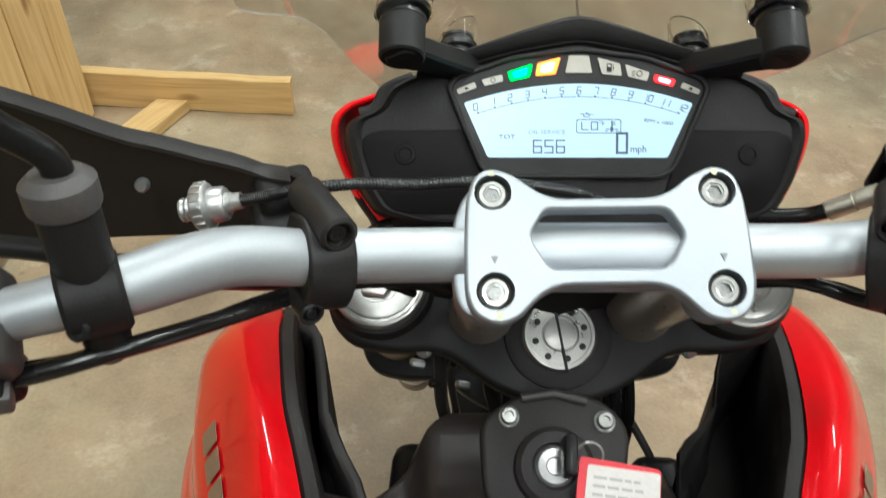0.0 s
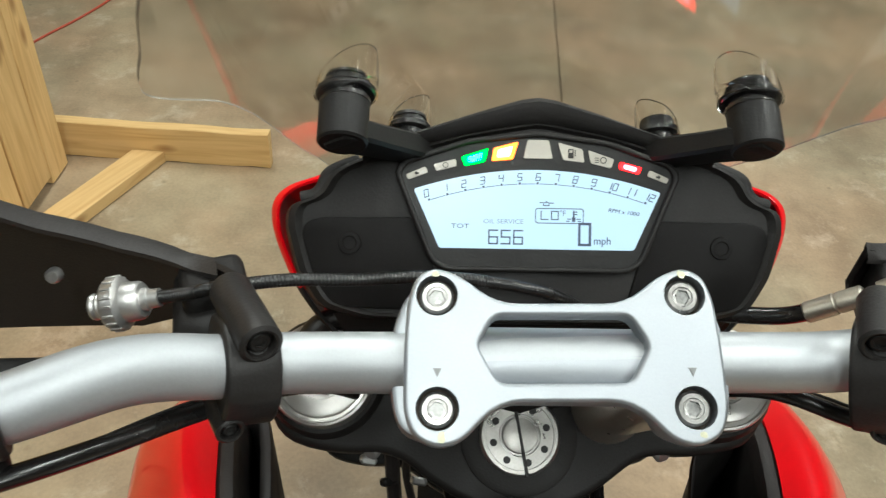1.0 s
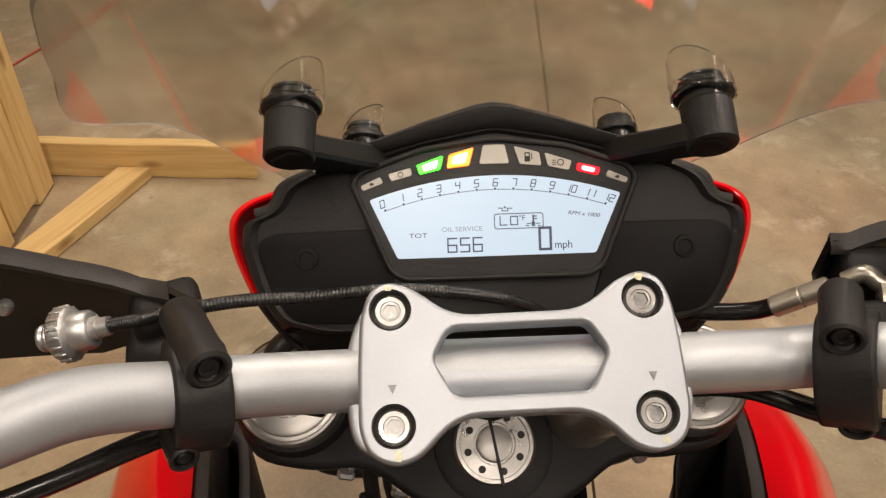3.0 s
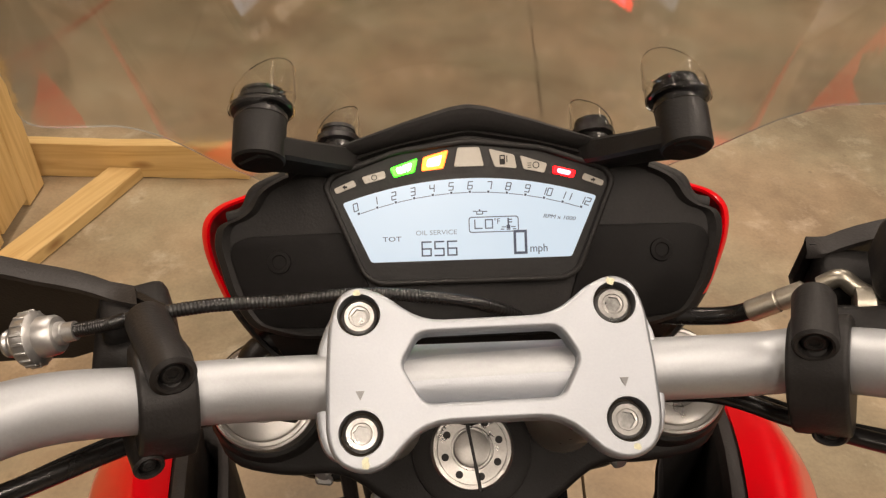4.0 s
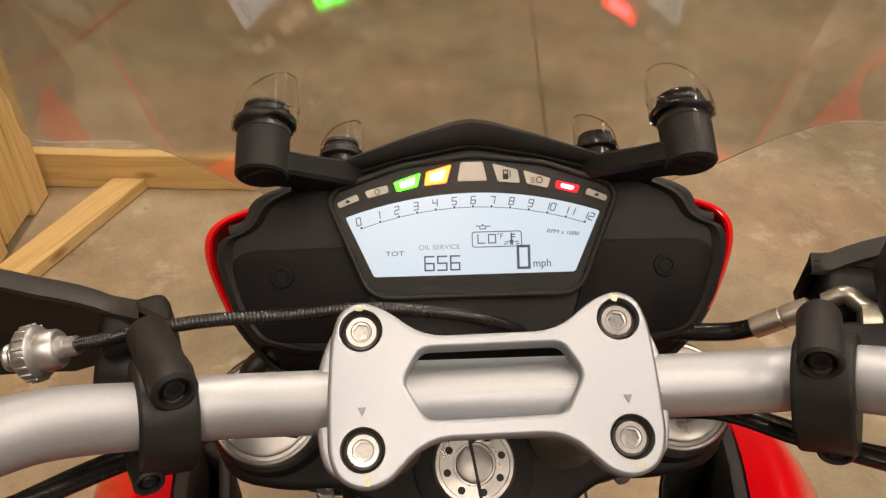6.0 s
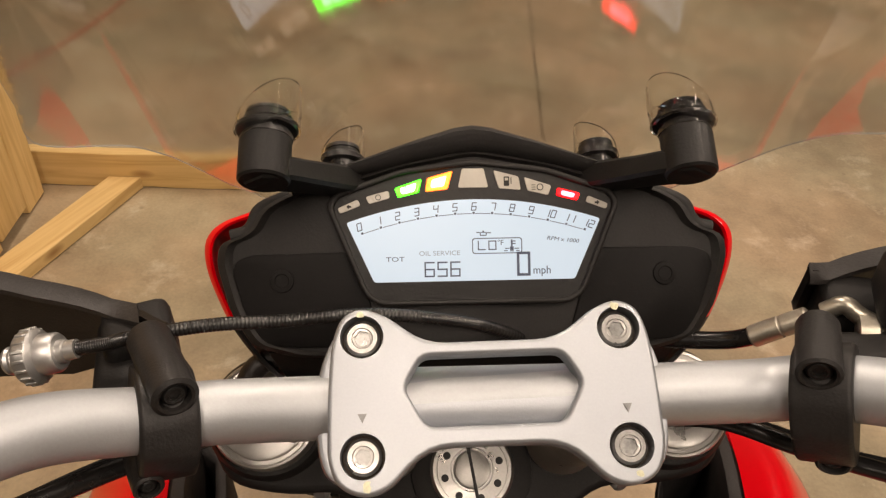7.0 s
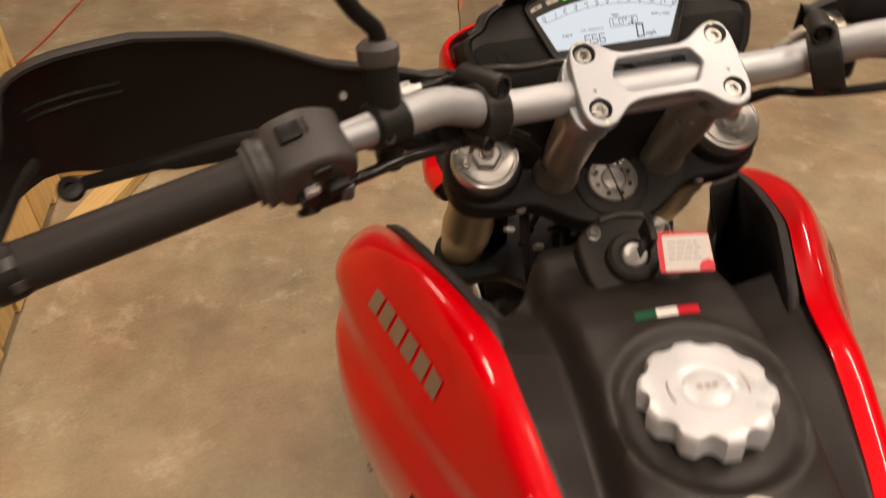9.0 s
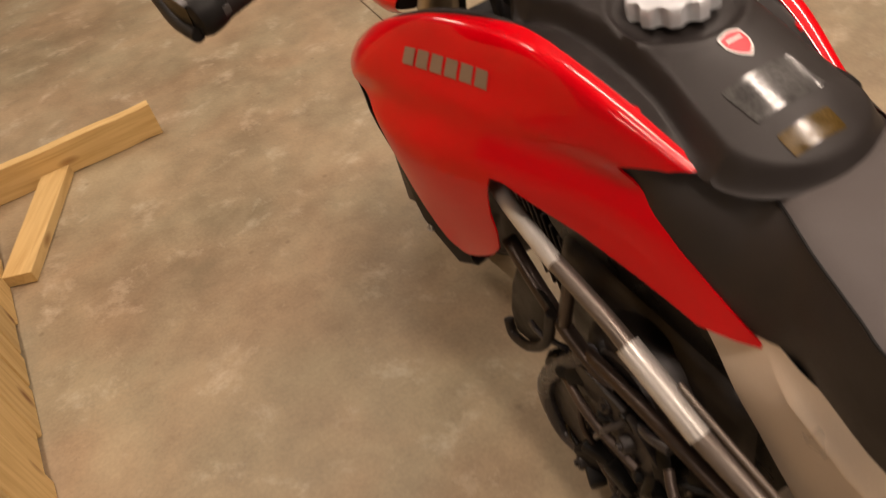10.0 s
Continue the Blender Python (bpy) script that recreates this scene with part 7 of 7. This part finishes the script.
    plate(bm, frame_of((-0.215, 0, 0), (0, 1, 0), (0, 0, 1)), rounded([Vector(p) for p in [(-0.215, 0.50), (-0.185, 0.395), (-0.118, 0.325), (-0.062, 0.305), (-0.06, 0.36), (-0.09, 0.45), (-0.13, 0.53)]], 0.012, 3), 0.008, (), 0.002, 2)
    part("hose_bracket", bm, LIPBLACK, bike, "dark grey plastic bracket beside the engine", BODY)
    bm = bmesh.new()
    plate(bm, frame_of((-0.212, 0, 0), (0, 1, 0), (0, 0, 1)), rounded([Vector(p) for p in [(-0.26, 0.43), (-0.21, 0.37), (-0.165, 0.28), (-0.15, 0.20), (-0.185, 0.14), (-0.26, 0.13), (-0.42, 0.16), (-0.46, 0.36), (-0.38, 0.43)]], 0.02, 3), 0.012, (), 0.004, 2)
    part("sprocket_cover", bm, ENGINE, bike, "dark cast engine side cover", BODY)
    rng = random.Random(11)
    for k in range(64):
        bm = bmesh.new()
        c = Vector((rng.uniform(-0.232, -0.195), rng.uniform(-0.50, -0.19), 0))
        c.z = rng.uniform(0.12, 0.42) - 0.10 * max(0.0, -c.y - 0.35)
        if k % 3 == 0:
            lathe(bm, c, (-1, rng.uniform(-0.6, 0.6), rng.uniform(0.1, 0.8)), [(-0.02, 0.014), (0.012, 0.014), (0.016, 0.011), (0.016, 0.006), (0.022, 0.005)], 16)
        elif k % 3 == 1:
            block(bm, Matrix.Translation(c) @ pose(0, 0, 0, rng.uniform(-50, 50), rng.uniform(-30, 30), rng.uniform(-40, 40)), (rng.uniform(0.02, 0.035), rng.uniform(0.03, 0.07), rng.uniform(0.015, 0.04)), 0.005, 2)
        else:
            d = Vector((rng.uniform(-0.01, 0.02), rng.uniform(-0.1, 0.0), rng.uniform(-0.05, 0.05)))
            tube(bm, [c - d, c + Vector((-0.012, 0, 0.01)), c + d], rng.uniform(0.004, 0.008), 10, 5)
        part("engine_fitting", bm, (ENGINE, BLACK, GLOSSBLACK, ENGINE, BLACK, GREYGLOSS, ENGINE, GLOSSBLACK, DARKTUBE)[k % 9], bike, xf=BODY)
    # foot peg and stand
    bm = bmesh.new()
    tube(bm, [(-0.16, -0.56, 0.36), (-0.20, -0.57, 0.345), (-0.29, -0.57, 0.345)], 0.012, 12, 4)
    part("foot_peg", bm, RUBBER, bike, "black rubber foot peg", BODY)
    bm = bmesh.new()
    tube(bm, [(-0.12, -0.36, 0.27), (-0.19, -0.33, 0.13), (-0.245, -0.31, 0.006)], 0.011, 12, 5)
    block(bm, pose(-0.25, -0.31, -0.007, 0, 2.8, 0), (0.05, 0.06, 0.008), 0.003, 2)
    part("side_stand", bm, BLACK, bike, "black side stand", BODY)
    # swing arm and exhaust
    for sx in (-1, 1):
        bm = bmesh.new()
        tube(bm, [(sx * 0.115, -0.55, 0.40), (sx * 0.125, -0.72, 0.36), (sx * 0.125, -0.97, 0.305)], 0.030, 14, 5)
        part("swing_arm", bm, CAST, bike, "cast swing arm", BODY)
    bm = bmesh.new()
    tube(bm, [(0.10, 0.05, 0.36), (0.13, -0.05, 0.25), (0.17, -0.35, 0.24), (0.19, -0.55, 0.33), (0.21, -0.70, 0.42)], 0.022, 14, 6)
    lathe(bm, (0.212, -0.68, 0.41), (0.02, -0.85, 0.42), [(0, 0.03), (0.03, 0.055), (0.32, 0.058), (0.34, 0.04)], 28)
    part("exhaust", bm, CAST, bike, "grey exhaust pipe and silencer", BODY)


def BODYSIDE(sx):
    """Plane of the body's side: x along the bike, y up."""
    m = frame_of((sx * 0.117, 0, 0), (0, 1, 0), (0, 0, 1))
    return m


def build_wheel(y, z, R, w, xf, label):
    wh = new("wheel")
    wh.parent = bike
    tagged(wh, label)
    bm = bmesh.new()
    prof = [(-w / 2 * math.cos(a), R - w * 0.45 + w * 0.45 * math.sin(a)) for a in [math.pi * k / 12 for k in range(13)]]
    lathe(bm, (0, y, z), (1, 0, 0), [(-w * 0.36, R - w * 0.72)] + prof + [(w * 0.36, R - w * 0.72)], 56)
    part("tyre", bm, RUBBER, wh, "black road tyre", xf)
    bm = bmesh.new()
    lathe(bm, (0, y, z), (1, 0, 0), [(-w * 0.36, R - w * 0.70), (-w * 0.3, R - w * 0.78), (w * 0.3, R - w * 0.78), (w * 0.36, R - w * 0.70)], 48)
    lathe(bm, (0, y, z), (1, 0, 0), [(-0.06, 0.03), (-0.06, 0.045), (0.06, 0.045), (0.06, 0.03)], 24)
    for k in range(5):
        a = 2 * math.pi * k / 5
        tube(bm, [(0, y + 0.04 * math.cos(a), z + 0.04 * math.sin(a)), (0, y + (R - w * 0.76) * math.cos(a), z + (R - w * 0.76) * math.sin(a))], 0.014, 10, 1)
    part("rim", bm, BLACK, wh, "black cast rim", xf)
    for s in (-1, 1):
        bm = bmesh.new()
        lathe(bm, (s * 0.055, y, z), (1, 0, 0), [(-0.0025, 0.075), (-0.0025, 0.13), (0.0025, 0.13), (0.0025, 0.075)], 40)
        part("brake_disc", bm, STEEL, wh, xf=xf)


for s in (-1, 1):
    build_side_panel(s)
build_tank()
build_ignition()
build_tag()
build_seat()
build_chassis()
FRONT_AXLE = on_head(0, 0.035, -0.89)
build_wheel(FRONT_AXLE.y, 0.285, 0.284, 0.115, Matrix.Identity(4), "black cast front wheel with tyre")
build_wheel(-0.98, 0.300, 0.299, 0.165, BODY, "black cast rear wheel with tyre")
bm = bmesh.new()
fa = [Vector((0, FRONT_AXLE.y + 0.31 * math.cos(a), 0.285 + 0.31 * math.sin(a))) for a in [radians(40 + 11 * k) for k in range(11)]]
loft(bm, [[p + Vector((0.07 * s, 0, 0)) + (Vector((0, FRONT_AXLE.y, 0.285)) - p) * 0.10 * s * s for s in (-1, -0.6, 0, 0.6, 1)] for p in fa])
thicken(bm, 0.003)
part("front_mudguard", bm, BLACK, bike, "black front mudguard")
# nose ahead of the fork: red cheeks on both sides of an unseen dark middle
NOSE = ((0.27, 0.150, 0.775, 0.030), (0.31, 0.156, 0.772, 0.045), (0.37, 0.150, 0.765, 0.052), (0.43, 0.132, 0.755, 0.045), (0.48, 0.100, 0.745, 0.032), (0.505, 0.050, 0.74, 0.014))
# the middle is added in black to keep a red reflection off the windscreen
for name, mat, grow, a0, a1, label in (("front_cowl", RED, 0.0, -0.25, 0.20, "gloss red front cowl cheek ahead of the fork"), ("front_cowl", RED, 0.0, 0.80, 1.25, "gloss red front cowl cheek ahead of the fork"), ("cowl_inside", MATTE, -0.006, -0.25, 1.25, "unseen dark middle of the front cowl")):
    bm = bmesh.new()
    rows = []
    for y, hw, z, h in NOSE:
        rows.append([Vector(((hw + grow) * (1 if math.cos(a) > 0 else -1) * abs(math.cos(a)) ** 0.6, y, z + (h + grow) * math.sin(a))) for a in [math.pi * (a0 + (a1 - a0) * k / 20) for k in range(21)]])
    vs = loft(bm, rows)
    if grow:
        bm.faces.new(vs[0])
    part(name, bm, mat, bike, label)
